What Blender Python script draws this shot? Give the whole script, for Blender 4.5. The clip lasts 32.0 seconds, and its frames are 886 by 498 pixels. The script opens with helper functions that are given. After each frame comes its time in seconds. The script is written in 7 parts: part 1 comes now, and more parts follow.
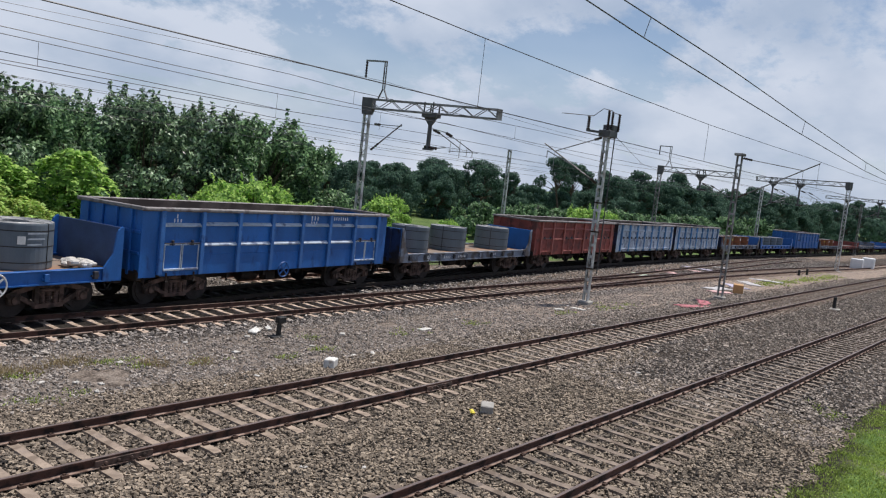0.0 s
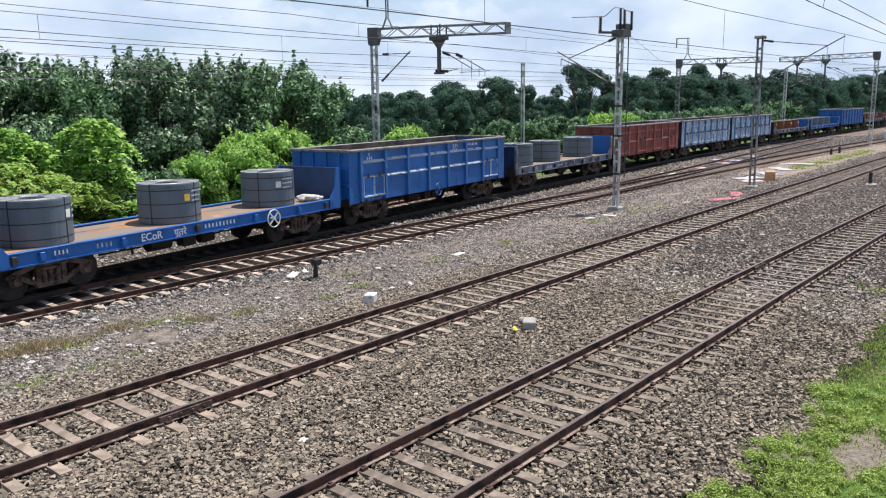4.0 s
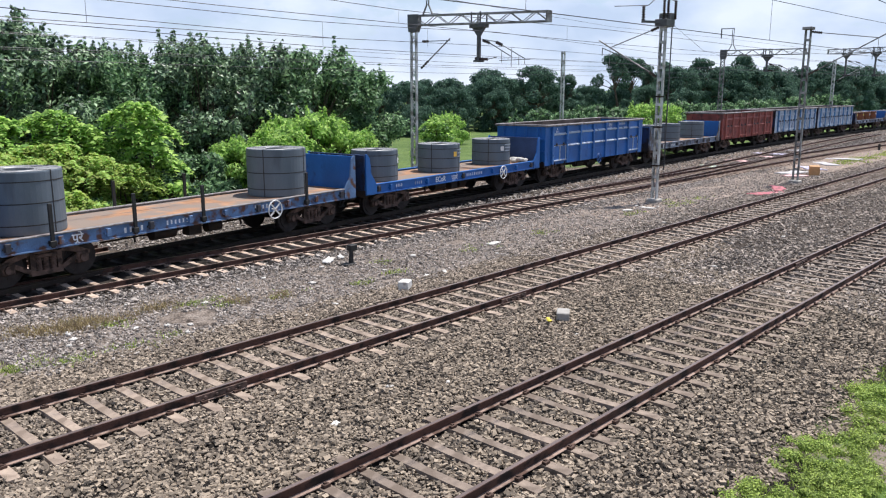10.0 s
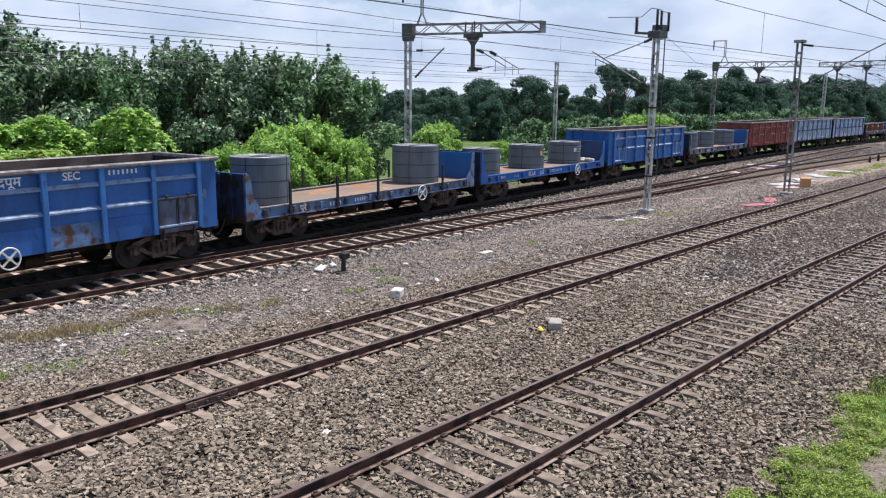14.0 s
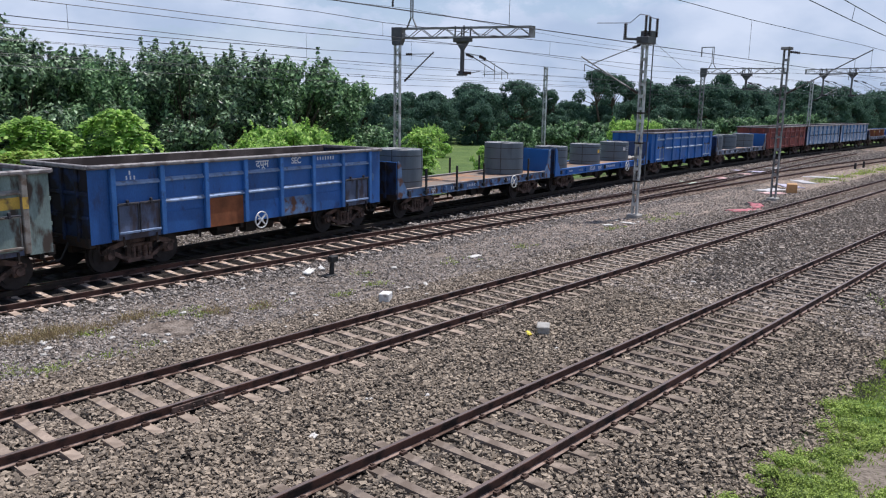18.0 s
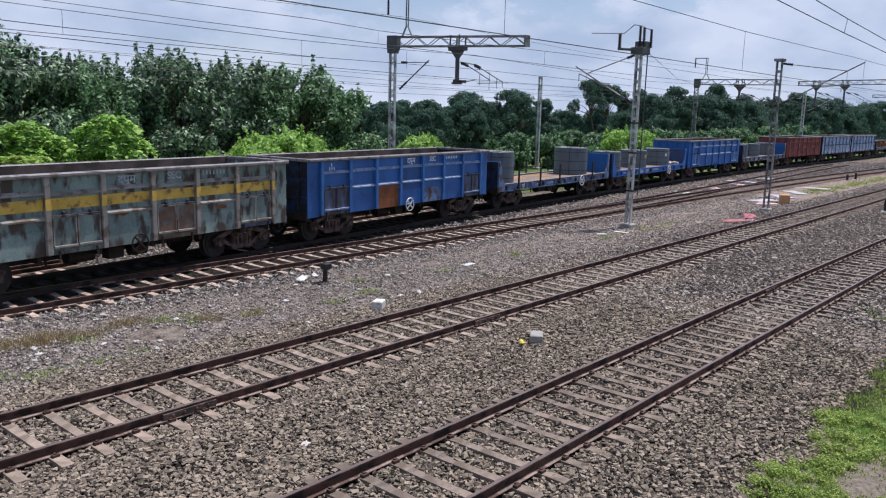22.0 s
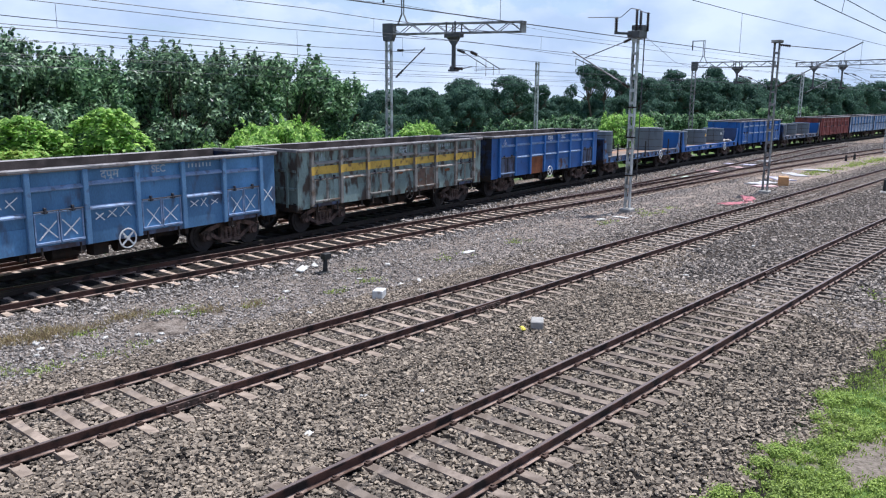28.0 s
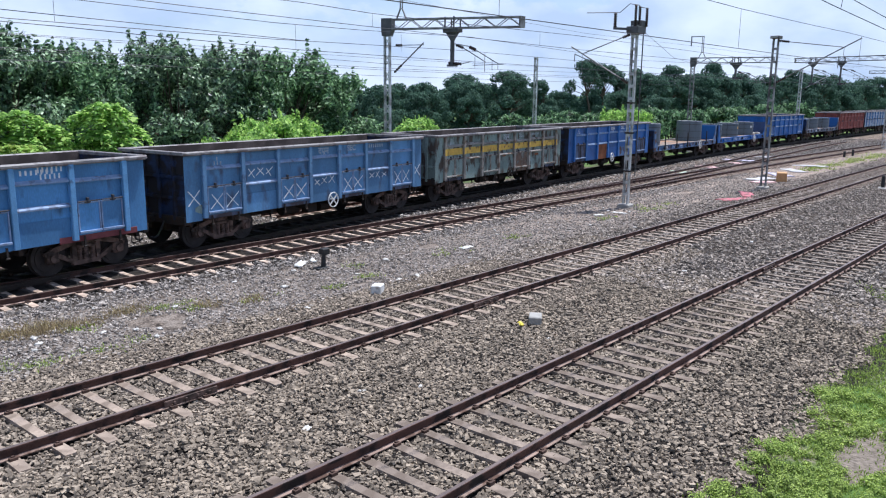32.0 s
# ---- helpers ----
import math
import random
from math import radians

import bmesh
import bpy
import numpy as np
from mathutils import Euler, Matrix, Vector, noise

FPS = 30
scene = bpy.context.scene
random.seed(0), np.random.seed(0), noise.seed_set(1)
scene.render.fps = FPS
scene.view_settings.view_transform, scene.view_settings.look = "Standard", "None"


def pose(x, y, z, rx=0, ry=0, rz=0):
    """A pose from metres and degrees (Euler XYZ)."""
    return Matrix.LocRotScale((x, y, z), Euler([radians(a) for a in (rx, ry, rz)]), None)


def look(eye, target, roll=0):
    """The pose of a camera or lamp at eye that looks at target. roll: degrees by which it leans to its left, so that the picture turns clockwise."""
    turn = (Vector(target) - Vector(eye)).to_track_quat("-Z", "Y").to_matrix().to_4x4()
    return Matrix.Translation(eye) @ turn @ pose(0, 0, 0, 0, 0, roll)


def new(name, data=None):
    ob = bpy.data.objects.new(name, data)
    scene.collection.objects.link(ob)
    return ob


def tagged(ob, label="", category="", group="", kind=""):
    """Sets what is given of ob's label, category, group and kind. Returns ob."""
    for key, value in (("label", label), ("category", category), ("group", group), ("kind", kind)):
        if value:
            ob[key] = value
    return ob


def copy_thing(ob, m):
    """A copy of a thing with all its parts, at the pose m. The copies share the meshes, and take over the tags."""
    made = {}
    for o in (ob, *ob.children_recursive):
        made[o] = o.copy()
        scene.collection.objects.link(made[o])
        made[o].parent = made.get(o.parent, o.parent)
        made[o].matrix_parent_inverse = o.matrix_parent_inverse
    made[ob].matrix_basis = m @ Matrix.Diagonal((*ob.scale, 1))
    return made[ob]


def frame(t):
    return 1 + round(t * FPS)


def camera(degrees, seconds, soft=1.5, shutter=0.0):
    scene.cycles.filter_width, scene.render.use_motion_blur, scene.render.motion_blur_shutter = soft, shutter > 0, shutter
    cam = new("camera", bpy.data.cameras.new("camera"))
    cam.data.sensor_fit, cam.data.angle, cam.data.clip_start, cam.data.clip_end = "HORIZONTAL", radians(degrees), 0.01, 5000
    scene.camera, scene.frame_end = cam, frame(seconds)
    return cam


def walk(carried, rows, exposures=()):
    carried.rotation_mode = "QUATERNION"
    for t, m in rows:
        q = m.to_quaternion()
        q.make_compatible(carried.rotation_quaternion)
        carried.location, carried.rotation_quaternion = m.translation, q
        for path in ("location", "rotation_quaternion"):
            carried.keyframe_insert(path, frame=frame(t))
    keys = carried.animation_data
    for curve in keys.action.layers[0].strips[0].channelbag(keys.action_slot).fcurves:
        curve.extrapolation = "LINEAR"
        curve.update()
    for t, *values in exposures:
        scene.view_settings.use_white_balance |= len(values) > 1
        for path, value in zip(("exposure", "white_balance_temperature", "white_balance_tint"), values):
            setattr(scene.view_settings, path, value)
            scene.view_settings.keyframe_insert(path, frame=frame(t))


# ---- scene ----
cam = camera(59.03, 32.0, soft=1.15)
PATH = [
    (0.0, pose(0, 0, 4.96, 84.85, -6.40, -51.45)),
    (0.5, pose(0, 0, 4.96, 85.69, -6.58, -51.33)),
    (1.0, pose(0, 0, 4.96, 85.72, -6.07, -51.29)),
    (1.5, pose(0, 0, 4.96, 85.73, -4.62, -51.41)),
    (2.0, pose(0, 0, 4.96, 85.51, -3.22, -51.46)),
    (2.5, pose(0, 0, 4.96, 83.65, -1.90, -51.55)),
    (3.0, pose(0, 0, 4.96, 81.97, -0.91, -51.67)),
    (3.5, pose(0, 0, 4.96, 79.98, 0.35, -51.37)),
    (4.0, pose(0, 0, 4.96, 79.31, 0.78, -50.34)),
    (4.5, pose(0, 0, 4.96, 78.40, 1.09, -48.40)),
    (6.5, pose(0, 0, 4.96, 78.13, 0.51, -46.94)),
    (7.0, pose(0, 0, 4.96, 78.17, 0.46, -46.89)),
    (7.5, pose(0, 0, 4.96, 78.19, 0.33, -47.02)),
    (8.0, pose(0, 0, 4.96, 78.18, 1.09, -47.33)),
    (8.5, pose(0, 0, 4.96, 78.14, 1.47, -47.51)),
    (9.0, pose(0, 0, 4.96, 78.16, 0.70, -47.45)),
    (9.5, pose(0, 0, 4.96, 78.24, 0.20, -47.47)),
    (10.0, pose(0, 0, 4.96, 78.47, -0.03, -47.56)),
    (10.5, pose(0, 0, 4.96, 78.80, -0.24, -47.61)),
    (11.0, pose(0, 0, 4.96, 78.96, -0.32, -47.76)),
    (11.5, pose(0, 0, 4.96, 79.02, -0.36, -47.85)),
    (12.0, pose(0, 0, 4.96, 79.04, -0.42, -47.95)),
    (12.5, pose(0, 0, 4.96, 79.05, -0.45, -48.01)),
    (13.0, pose(0, 0, 4.96, 79.09, -0.50, -48.00)),
    (13.5, pose(0, 0, 4.96, 79.10, -0.48, -48.00)),
    (14.0, pose(0, 0, 4.96, 79.11, -0.56, -48.01)),
    (14.5, pose(0, 0, 4.96, 79.12, -0.58, -48.03)),
    (16.5, pose(0, 0, 4.96, 79.19, -0.83, -48.33)),
    (17.0, pose(0, 0, 4.96, 79.22, -0.97, -48.50)),
    (17.5, pose(0, 0, 4.96, 79.31, -0.97, -48.69)),
    (18.0, pose(0, 0, 4.96, 79.40, -0.98, -48.78)),
    (18.5, pose(0, 0, 4.96, 79.53, -1.05, -48.80)),
    (19.0, pose(0, 0, 4.96, 79.62, -1.10, -48.82)),
    (19.5, pose(0, 0, 4.96, 79.61, -1.08, -48.80)),
    (20.0, pose(0, 0, 4.96, 79.62, -1.10, -48.85)),
    (20.5, pose(0, 0, 4.96, 79.63, -1.13, -48.95)),
    (21.0, pose(0, 0, 4.96, 79.82, -1.18, -49.06)),
    (21.5, pose(0, 0, 4.96, 79.94, -1.21, -49.16)),
    (22.0, pose(0, 0, 4.96, 80.00, -1.46, -49.16)),
    (22.5, pose(0, 0, 4.96, 80.06, -1.51, -49.28)),
    (23.0, pose(0, 0, 4.96, 80.07, -1.51, -49.28)),
    (23.5, pose(0, 0, 4.96, 80.07, -1.54, -49.29)),
    (24.0, pose(0, 0, 4.96, 80.09, -1.61, -49.29)),
    (24.5, pose(0, 0, 4.96, 80.05, -1.64, -49.32)),
    (26.5, pose(0, 0, 4.96, 80.25, -0.76, -49.36)),
    (27.0, pose(0, 0, 4.96, 79.58, -0.63, -49.35)),
    (27.5, pose(0, 0, 4.96, 79.22, -0.50, -49.36)),
    (28.0, pose(0, 0, 4.96, 79.12, -0.49, -49.37)),
    (28.5, pose(0, 0, 4.96, 79.17, -0.42, -49.43)),
    (29.0, pose(0, 0, 4.96, 79.12, -0.48, -49.44)),
    (29.5, pose(0, 0, 4.96, 79.07, -0.47, -49.46)),
    (30.0, pose(0, 0, 4.96, 79.08, -0.49, -49.49)),
    (30.5, pose(0, 0, 4.96, 79.10, -0.49, -49.50)),
    (31.0, pose(0, 0, 4.96, 79.05, -0.50, -49.51)),
    (31.5, pose(0, 0, 4.96, 79.01, -0.50, -49.51)),
    (32.0, pose(0, 0, 4.96, 78.78, -0.61, -49.47)),
]

EXPOSURES = [(0.0, -0.06, 6450, 12), (2.0, -0.04, 6450, 12), (3.0, 0.22, 6400, 12), (4.5, 0.44, 6280, 10), (9.0, 0.44, 6280, 12), (14.0, 0.30, 6220, 14), (17.0, 0.12, 6100, 14), (22.0, 0.02, 6030, 16), (24.5, 0.02, 6030, 16), (27.0, 0.33, 5800, 12), (32.0, 0.4, 5750, 12)]
walk(cam, PATH, exposures=EXPOSURES)

# ---- sky and sun ----
SUN_EL, SUN_AZ = radians(70), radians(-8)      # height, and bearing from +x towards +y
world = bpy.data.worlds.new("sky")
scene.world = world
world.use_nodes = True
wn, wl = world.node_tree.nodes, world.node_tree.links
wn.clear()
w_out = wn.new("ShaderNodeOutputWorld")
w_bg = wn.new("ShaderNodeBackground")
w_bg.inputs["Strength"].default_value = 0.07
w_sky = wn.new("ShaderNodeTexSky")
w_sky.sky_type, w_sky.sun_disc = "NISHITA", False
w_sky.sun_elevation, w_sky.sun_rotation = SUN_EL, math.pi / 2 - SUN_AZ
w_sky.air_density, w_sky.dust_density, w_sky.ozone_density = 1.0, 0.6, 3.0
w_co = wn.new("ShaderNodeTexCoord")
w_sep = wn.new("ShaderNodeSeparateXYZ")
wl.new(w_co.outputs["Generated"], w_sep.inputs[0])


def wmath(op, a, b):
    n = wn.new("ShaderNodeMath")
    n.operation = op
    for i, v in enumerate((a, b)):
        if isinstance(v, (int, float)):
            n.inputs[i].default_value = v
        else:
            wl.new(v, n.inputs[i])
    return n.outputs[0]


w_z = wmath("ADD", wmath("MAXIMUM", w_sep.outputs["Z"], 0.0), 0.45)
w_vec = wn.new("ShaderNodeCombineXYZ")
wl.new(wmath("DIVIDE", w_sep.outputs["X"], w_z), w_vec.inputs[0])
wl.new(wmath("DIVIDE", w_sep.outputs["Y"], w_z), w_vec.inputs[1])
w_n1 = wn.new("ShaderNodeTexNoise")
w_n1.inputs["Scale"].default_value, w_n1.inputs["Detail"].default_value, w_n1.inputs["Roughness"].default_value = 2.0, 12, 0.64
wl.new(w_vec.outputs[0], w_n1.inputs["Vector"])
w_r1 = wn.new("ShaderNodeValToRGB")
w_r1.color_ramp.elements[0].position, w_r1.color_ramp.elements[1].position = 0.45, 0.515
wl.new(w_n1.outputs["Fac"], w_r1.inputs[0])
w_n2 = wn.new("ShaderNodeTexNoise")
w_n2.inputs["Scale"].default_value, w_n2.inputs["Detail"].default_value = 3.4, 8
wl.new(w_vec.outputs[0], w_n2.inputs["Vector"])
w_r2 = wn.new("ShaderNodeValToRGB")
w_r2.color_ramp.elements[0].position, w_r2.color_ramp.elements[1].position = 0.36, 0.60
w_r2.color_ramp.elements[0].color, w_r2.color_ramp.elements[1].color = (6.2, 7.5, 9.5, 1), (9.3, 10.2, 11.7, 1)
wl.new(w_n2.outputs["Fac"], w_r2.inputs[0])
w_mix = wn.new("ShaderNodeMix")
w_mix.data_type = "RGBA"
w_haze = wmath("MAXIMUM", wmath("SUBTRACT", 0.85, wmath("MULTIPLY", w_sep.outputs["Z"], 5.0)), 0.0)
w_fac = wmath("MINIMUM", wmath("ADD", wmath("ADD", wmath("MULTIPLY", w_r1.outputs["Color"], 0.72), 0.20), w_haze), 0.95)
# cloud thins out overhead, above the view, to weaken the sky's fill light
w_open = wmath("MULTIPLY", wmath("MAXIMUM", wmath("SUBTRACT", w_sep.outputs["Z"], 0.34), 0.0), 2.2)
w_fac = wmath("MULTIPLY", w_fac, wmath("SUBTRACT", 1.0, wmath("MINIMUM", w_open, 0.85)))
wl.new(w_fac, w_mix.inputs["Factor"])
w_clear = wn.new("ShaderNodeMix")
w_clear.data_type, w_clear.blend_type = "RGBA", "MULTIPLY"
w_clear.inputs["Factor"].default_value, w_clear.inputs["B"].default_value = 1.0, (1.35, 1.35, 1.35, 1)
wl.new(w_sky.outputs["Color"], w_clear.inputs["A"])
wl.new(w_clear.outputs["Result"], w_mix.inputs["A"])
wl.new(w_r2.outputs["Color"], w_mix.inputs["B"])
wl.new(w_mix.outputs["Result"], w_bg.inputs["Color"])
wl.new(w_bg.outputs["Background"], w_out.inputs["Surface"])

sun = new("sun", bpy.data.lights.new("sun", "SUN"))
sun.data.energy, sun.data.angle, sun.data.color = 4.95, radians(0.8), (1.0, 0.95, 0.87)
sun_dir = Vector((math.cos(SUN_EL) * math.cos(SUN_AZ), math.cos(SUN_EL) * math.sin(SUN_AZ), math.sin(SUN_EL)))
sun.matrix_world = look(sun_dir * 60, (0, 0, 0))

# ---- materials ----
def material(name, color, rough=0.7, metal=0.0, vary=0.25, scale=3.0, fine=40.0, bump=0.3, dirt=None, dirt_amount=0.0, dirt_scale=1.2,
             per_object=0.0, per_island=0.0, alt=None, translucent=0.0, bump_dist=0.01, stretch=(1, 1, 1), spec=0.4):
    """A procedural surface: colour that varies at two scales, dirt or wear of its own shape, and fine relief."""
    m = bpy.data.materials.new(name)
    m.use_nodes = True
    n, l = m.node_tree.nodes, m.node_tree.links
    n.clear()
    out, bsdf = n.new("ShaderNodeOutputMaterial"), n.new("ShaderNodeBsdfPrincipled")
    bsdf.inputs["Roughness"].default_value, bsdf.inputs["Metallic"].default_value = rough, metal
    bsdf.inputs["Specular IOR Level"].default_value = spec
    co, mp = n.new("ShaderNodeTexCoord"), n.new("ShaderNodeMapping")
    mp.inputs["Scale"].default_value = stretch
    l.new(co.outputs["Object"], mp.inputs["Vector"])

    def noise_tex(s, detail=4):
        t = n.new("ShaderNodeTexNoise")
        t.inputs["Scale"].default_value, t.inputs["Detail"].default_value = s, detail
        l.new(mp.outputs["Vector"], t.inputs["Vector"])
        return t.outputs["Fac"]

    def ramp(fac, lo, hi, a=(0, 0, 0, 1), b=(1, 1, 1, 1)):
        r = n.new("ShaderNodeValToRGB")
        r.color_ramp.elements[0].position, r.color_ramp.elements[1].position = lo, hi
        r.color_ramp.elements[0].color, r.color_ramp.elements[1].color = a, b
        l.new(fac, r.inputs[0])
        return r.outputs["Color"]

    def mix(fac, a, b, kind="MIX"):
        x = n.new("ShaderNodeMix")
        x.data_type, x.blend_type = "RGBA", kind
        for key, v in (("Factor", fac), ("A", a), ("B", b)):
            if isinstance(v, (int, float)):
                x.inputs[key].default_value = v
            elif isinstance(v, tuple):
                x.inputs[key].default_value = (*v, 1) if len(v) == 3 else v
            else:
                l.new(v, x.inputs[key])
        return x.outputs["Result"]

    lo = tuple(max(0.0, c * (1 - vary)) for c in color)
    hi = tuple(min(1.0, c * (1 + vary)) for c in color)
    col = mix(ramp(noise_tex(scale), 0.3, 0.7), lo, hi)
    f = ramp(noise_tex(fine, 3), 0.25, 0.75, (1 - vary * 0.7,) * 3 + (1,), (1 + vary * 0.5,) * 3 + (1,))
    col = mix(1.0, col, f, "MULTIPLY")
    if alt:
        src = None
        if per_object:
            oi = n.new("ShaderNodeObjectInfo")
            src = oi.outputs["Random"]
        elif per_island:
            ge = n.new("ShaderNodeNewGeometry")
            src = ge.outputs["Random Per Island"]
        else:
            src = noise_tex(scale * 0.4)
        col = mix(ramp(src, 0.15, 0.85), col, mix(1.0, f, alt, "MULTIPLY"))
    if per_object or per_island:
        if per_object:
            src = n.new("ShaderNodeObjectInfo").outputs["Random"]
        else:
            src = n.new("ShaderNodeNewGeometry").outputs["Random Per Island"]
        k = per_object or per_island
        col = mix(1.0, col, ramp(src, 0.0, 1.0, (1 - k,) * 3 + (1,), (1 + k,) * 3 + (1,)), "MULTIPLY")
    if dirt:
        edge = 0.75 - dirt_amount * 0.5
        mask = ramp(noise_tex(dirt_scale, 9), edge - 0.06, edge + 0.06)
        col = mix(mask, col, dirt)
        rr = n.new("ShaderNodeMix")
        rr.data_type = "FLOAT"
        l.new(mask, rr.inputs["Factor"])
        rr.inputs["A"].default_value, rr.inputs["B"].default_value = rough, min(1.0, rough + 0.3)
        l.new(rr.outputs["Result"], bsdf.inputs["Roughness"])
    l.new(col, bsdf.inputs["Base Color"])
    if bump:
        b = n.new("ShaderNodeBump")
        b.inputs["Strength"].default_value, b.inputs["Distance"].default_value = bump, bump_dist
        l.new(noise_tex(fine * 0.8, 5), b.inputs["Height"])
        l.new(b.outputs["Normal"], bsdf.inputs["Normal"])
    if translucent:
        tr, ad = n.new("ShaderNodeBsdfTranslucent"), n.new("ShaderNodeMixShader")
        l.new(col, tr.inputs["Color"])
        ad.inputs[0].default_value = translucent
        l.new(bsdf.outputs[0], ad.inputs[1])
        l.new(tr.outputs[0], ad.inputs[2])
        l.new(ad.outputs[0], out.inputs["Surface"])
    else:
        l.new(bsdf.outputs[0], out.inputs["Surface"])
    return m


M_RAIL = material("rusty_rail", (0.075, 0.034, 0.025), 0.7, 0.1, 0.3, 2.0, 60, 0.3, dirt=(0.024, 0.017, 0.015), dirt_amount=0.4, dirt_scale=3)
M_RAILFOOT = material("dusty_rail_foot", (0.29, 0.205, 0.165), 0.85, 0.0, 0.3, 2.0, 60, 0.3, dirt=(0.10, 0.06, 0.045), dirt_amount=0.45, dirt_scale=4)
M_RAILTOP = material("rail_head", (0.19, 0.14, 0.12), 0.38, 0.45, 0.25, 1.2, 40, 0.1)
# oily steel, with the shade under the train put into the colour
M_RAIL_OILY_SHADED = material("oily_shaded_rail", (0.030, 0.021, 0.017), 0.6, 0.2, 0.3, 2.0, 60, 0.2, dirt=(0.05, 0.04, 0.028), dirt_amount=0.35, dirt_scale=3)
M_SLEEPER = material("dusty_concrete", (0.235, 0.185, 0.148), 0.9, 0, 0.2, 5, 90, 0.35, dirt=(0.14, 0.108, 0.085), dirt_amount=0.5, dirt_scale=3, per_object=0.14)
M_SLEEPER_MID = material("tan_concrete", (0.31, 0.242, 0.19), 0.9, 0, 0.18, 5, 90, 0.35, dirt=(0.18, 0.138, 0.106), dirt_amount=0.45, dirt_scale=3, per_object=0.16)
# oily concrete, darkened in colour for the shade under the train
M_SLEEPER_OLD = material("oily_shaded_sleeper", (0.055, 0.046, 0.041), 0.85, 0, 0.3, 4, 60, 0.4, dirt=(0.025, 0.022, 0.02), dirt_amount=0.5, dirt_scale=2, per_object=0.2)
M_CLIP = material("rail_clip", (0.075, 0.045, 0.035), 0.7, 0.3, 0.3, 9, 50, 0.3)
# stronger sun beside the train put into these paler sleepers and stones
M_SLEEPER_TAN = material("sunlit_tan_concrete", (0.46, 0.355, 0.28), 0.9, 0, 0.18, 5, 90, 0.35, dirt=(0.27, 0.20, 0.15), dirt_amount=0.45, dirt_scale=3, per_object=0.16)
M_STONE_PALE = material("sunlit_stone", (0.217, 0.191, 0.170), 0.9, 0, 0.3, 9, 70, 0.12, per_island=0.4, alt=(0.328, 0.290, 0.259))
M_STONE_COOL = material("grey_ballast_stone", (0.181, 0.146, 0.111), 0.9, 0, 0.3, 9, 70, 0.12, per_island=0.3, alt=(0.288, 0.234, 0.177))
M_STONE = material("ballast_stone", (0.187, 0.150, 0.115), 0.9, 0, 0.3, 9, 70, 0.12, per_island=0.3, alt=(0.291, 0.237, 0.182))
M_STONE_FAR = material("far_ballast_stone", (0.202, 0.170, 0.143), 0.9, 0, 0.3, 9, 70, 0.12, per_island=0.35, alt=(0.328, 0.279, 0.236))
M_GALV = material("galvanised_steel", (0.55, 0.56, 0.56), 0.5, 0.45, 0.18, 3, 50, 0.15, dirt=(0.33, 0.32, 0.30), dirt_amount=0.35, dirt_scale=2)
M_GALV_DARK = material("weathered_shaded_mast_steel", (0.27, 0.27, 0.27), 0.55, 0.35, 0.25, 3, 50, 0.15, dirt=(0.15, 0.145, 0.14), dirt_amount=0.4, dirt_scale=2)
M_DARKSTEEL = material("dark_bracket_steel", (0.10, 0.10, 0.105), 0.6, 0.3, 0.2, 4, 40, 0.1)
M_WIRE = material("wire", (0.07, 0.07, 0.075), 0.5, 0.6, 0.1, 3, 30, 0.0)
M_INSUL = material("brown_porcelain", (0.045, 0.034, 0.032), 0.25, 0, 0.2, 5, 30, 0.0)
M_WHITE = material("whitewashed_concrete", (0.66, 0.65, 0.62), 0.85, 0, 0.1, 5, 50, 0.2, dirt=(0.36, 0.33, 0.29), dirt_amount=0.35, dirt_scale=5)
M_BOXPAINT = material("white_box_paint", (0.62, 0.64, 0.66), 0.6, 0, 0.08, 2, 30, 0.05)
M_BLACK = material("black_post", (0.02, 0.02, 0.02), 0.6, 0, 0.3, 8, 50, 0.2)
M_CONC = material("mast_footing_concrete", (0.33, 0.315, 0.29), 0.9, 0, 0.15, 5, 60, 0.3)
M_LITTER = material("pale_litter", (0.50, 0.48, 0.45), 0.7, 0, 0.15, 6, 40, 0.2, per_object=0.2)
M_YELLOW = material("yellow_plastic", (0.75, 0.62, 0.06), 0.5, 0, 0.1, 8, 40, 0.1)
M_BROWNBOX = material("brown_carton", (0.45, 0.26, 0.12), 0.8, 0, 0.15, 6, 40, 0.1)
M_WOOD = material("rusty_deck_plate", (0.35, 0.185, 0.098), 0.85, 0.0, 0.35, 1.3, 40, 0.3, dirt=(0.21, 0.165, 0.135), dirt_amount=0.58, dirt_scale=0.8)
# grimy steel, with the shade below the wagons put into its colour
M_UNDER = material("grimy_shaded_bogie_steel", (0.024, 0.019, 0.017), 0.75, 0.2, 0.35, 6, 50, 0.3, dirt=(0.045, 0.03, 0.023), dirt_amount=0.45, dirt_scale=4)
M_BOGIE = material("rusty_bogie_frame", (0.125, 0.080, 0.066), 0.75, 0.15, 0.35, 6, 50, 0.3, dirt=(0.05, 0.036, 0.03), dirt_amount=0.42, dirt_scale=4)
M_WHEELSTEEL = material("wheel_steel", (0.032, 0.026, 0.025), 0.65, 0.3, 0.3, 6, 50, 0.2)
M_DOORFRAME = material("dark_door_irons", (0.045, 0.045, 0.055), 0.7, 0.1, 0.3, 5, 40, 0.2)
M_INSIDE = material("rusty_wagon_inside", (0.12, 0.095, 0.085), 0.9, 0.1, 0.3, 2, 30, 0.3, dirt=(0.07, 0.055, 0.05), dirt_amount=0.5)
M_COIL = material("steel_coil_wrap", (0.120, 0.148, 0.178), 0.5, 0.12, 0.12, 1.2, 60, 0.08, dirt=(0.105, 0.126, 0.150), dirt_amount=0.25, dirt_scale=2, stretch=(1, 1, 0.3))
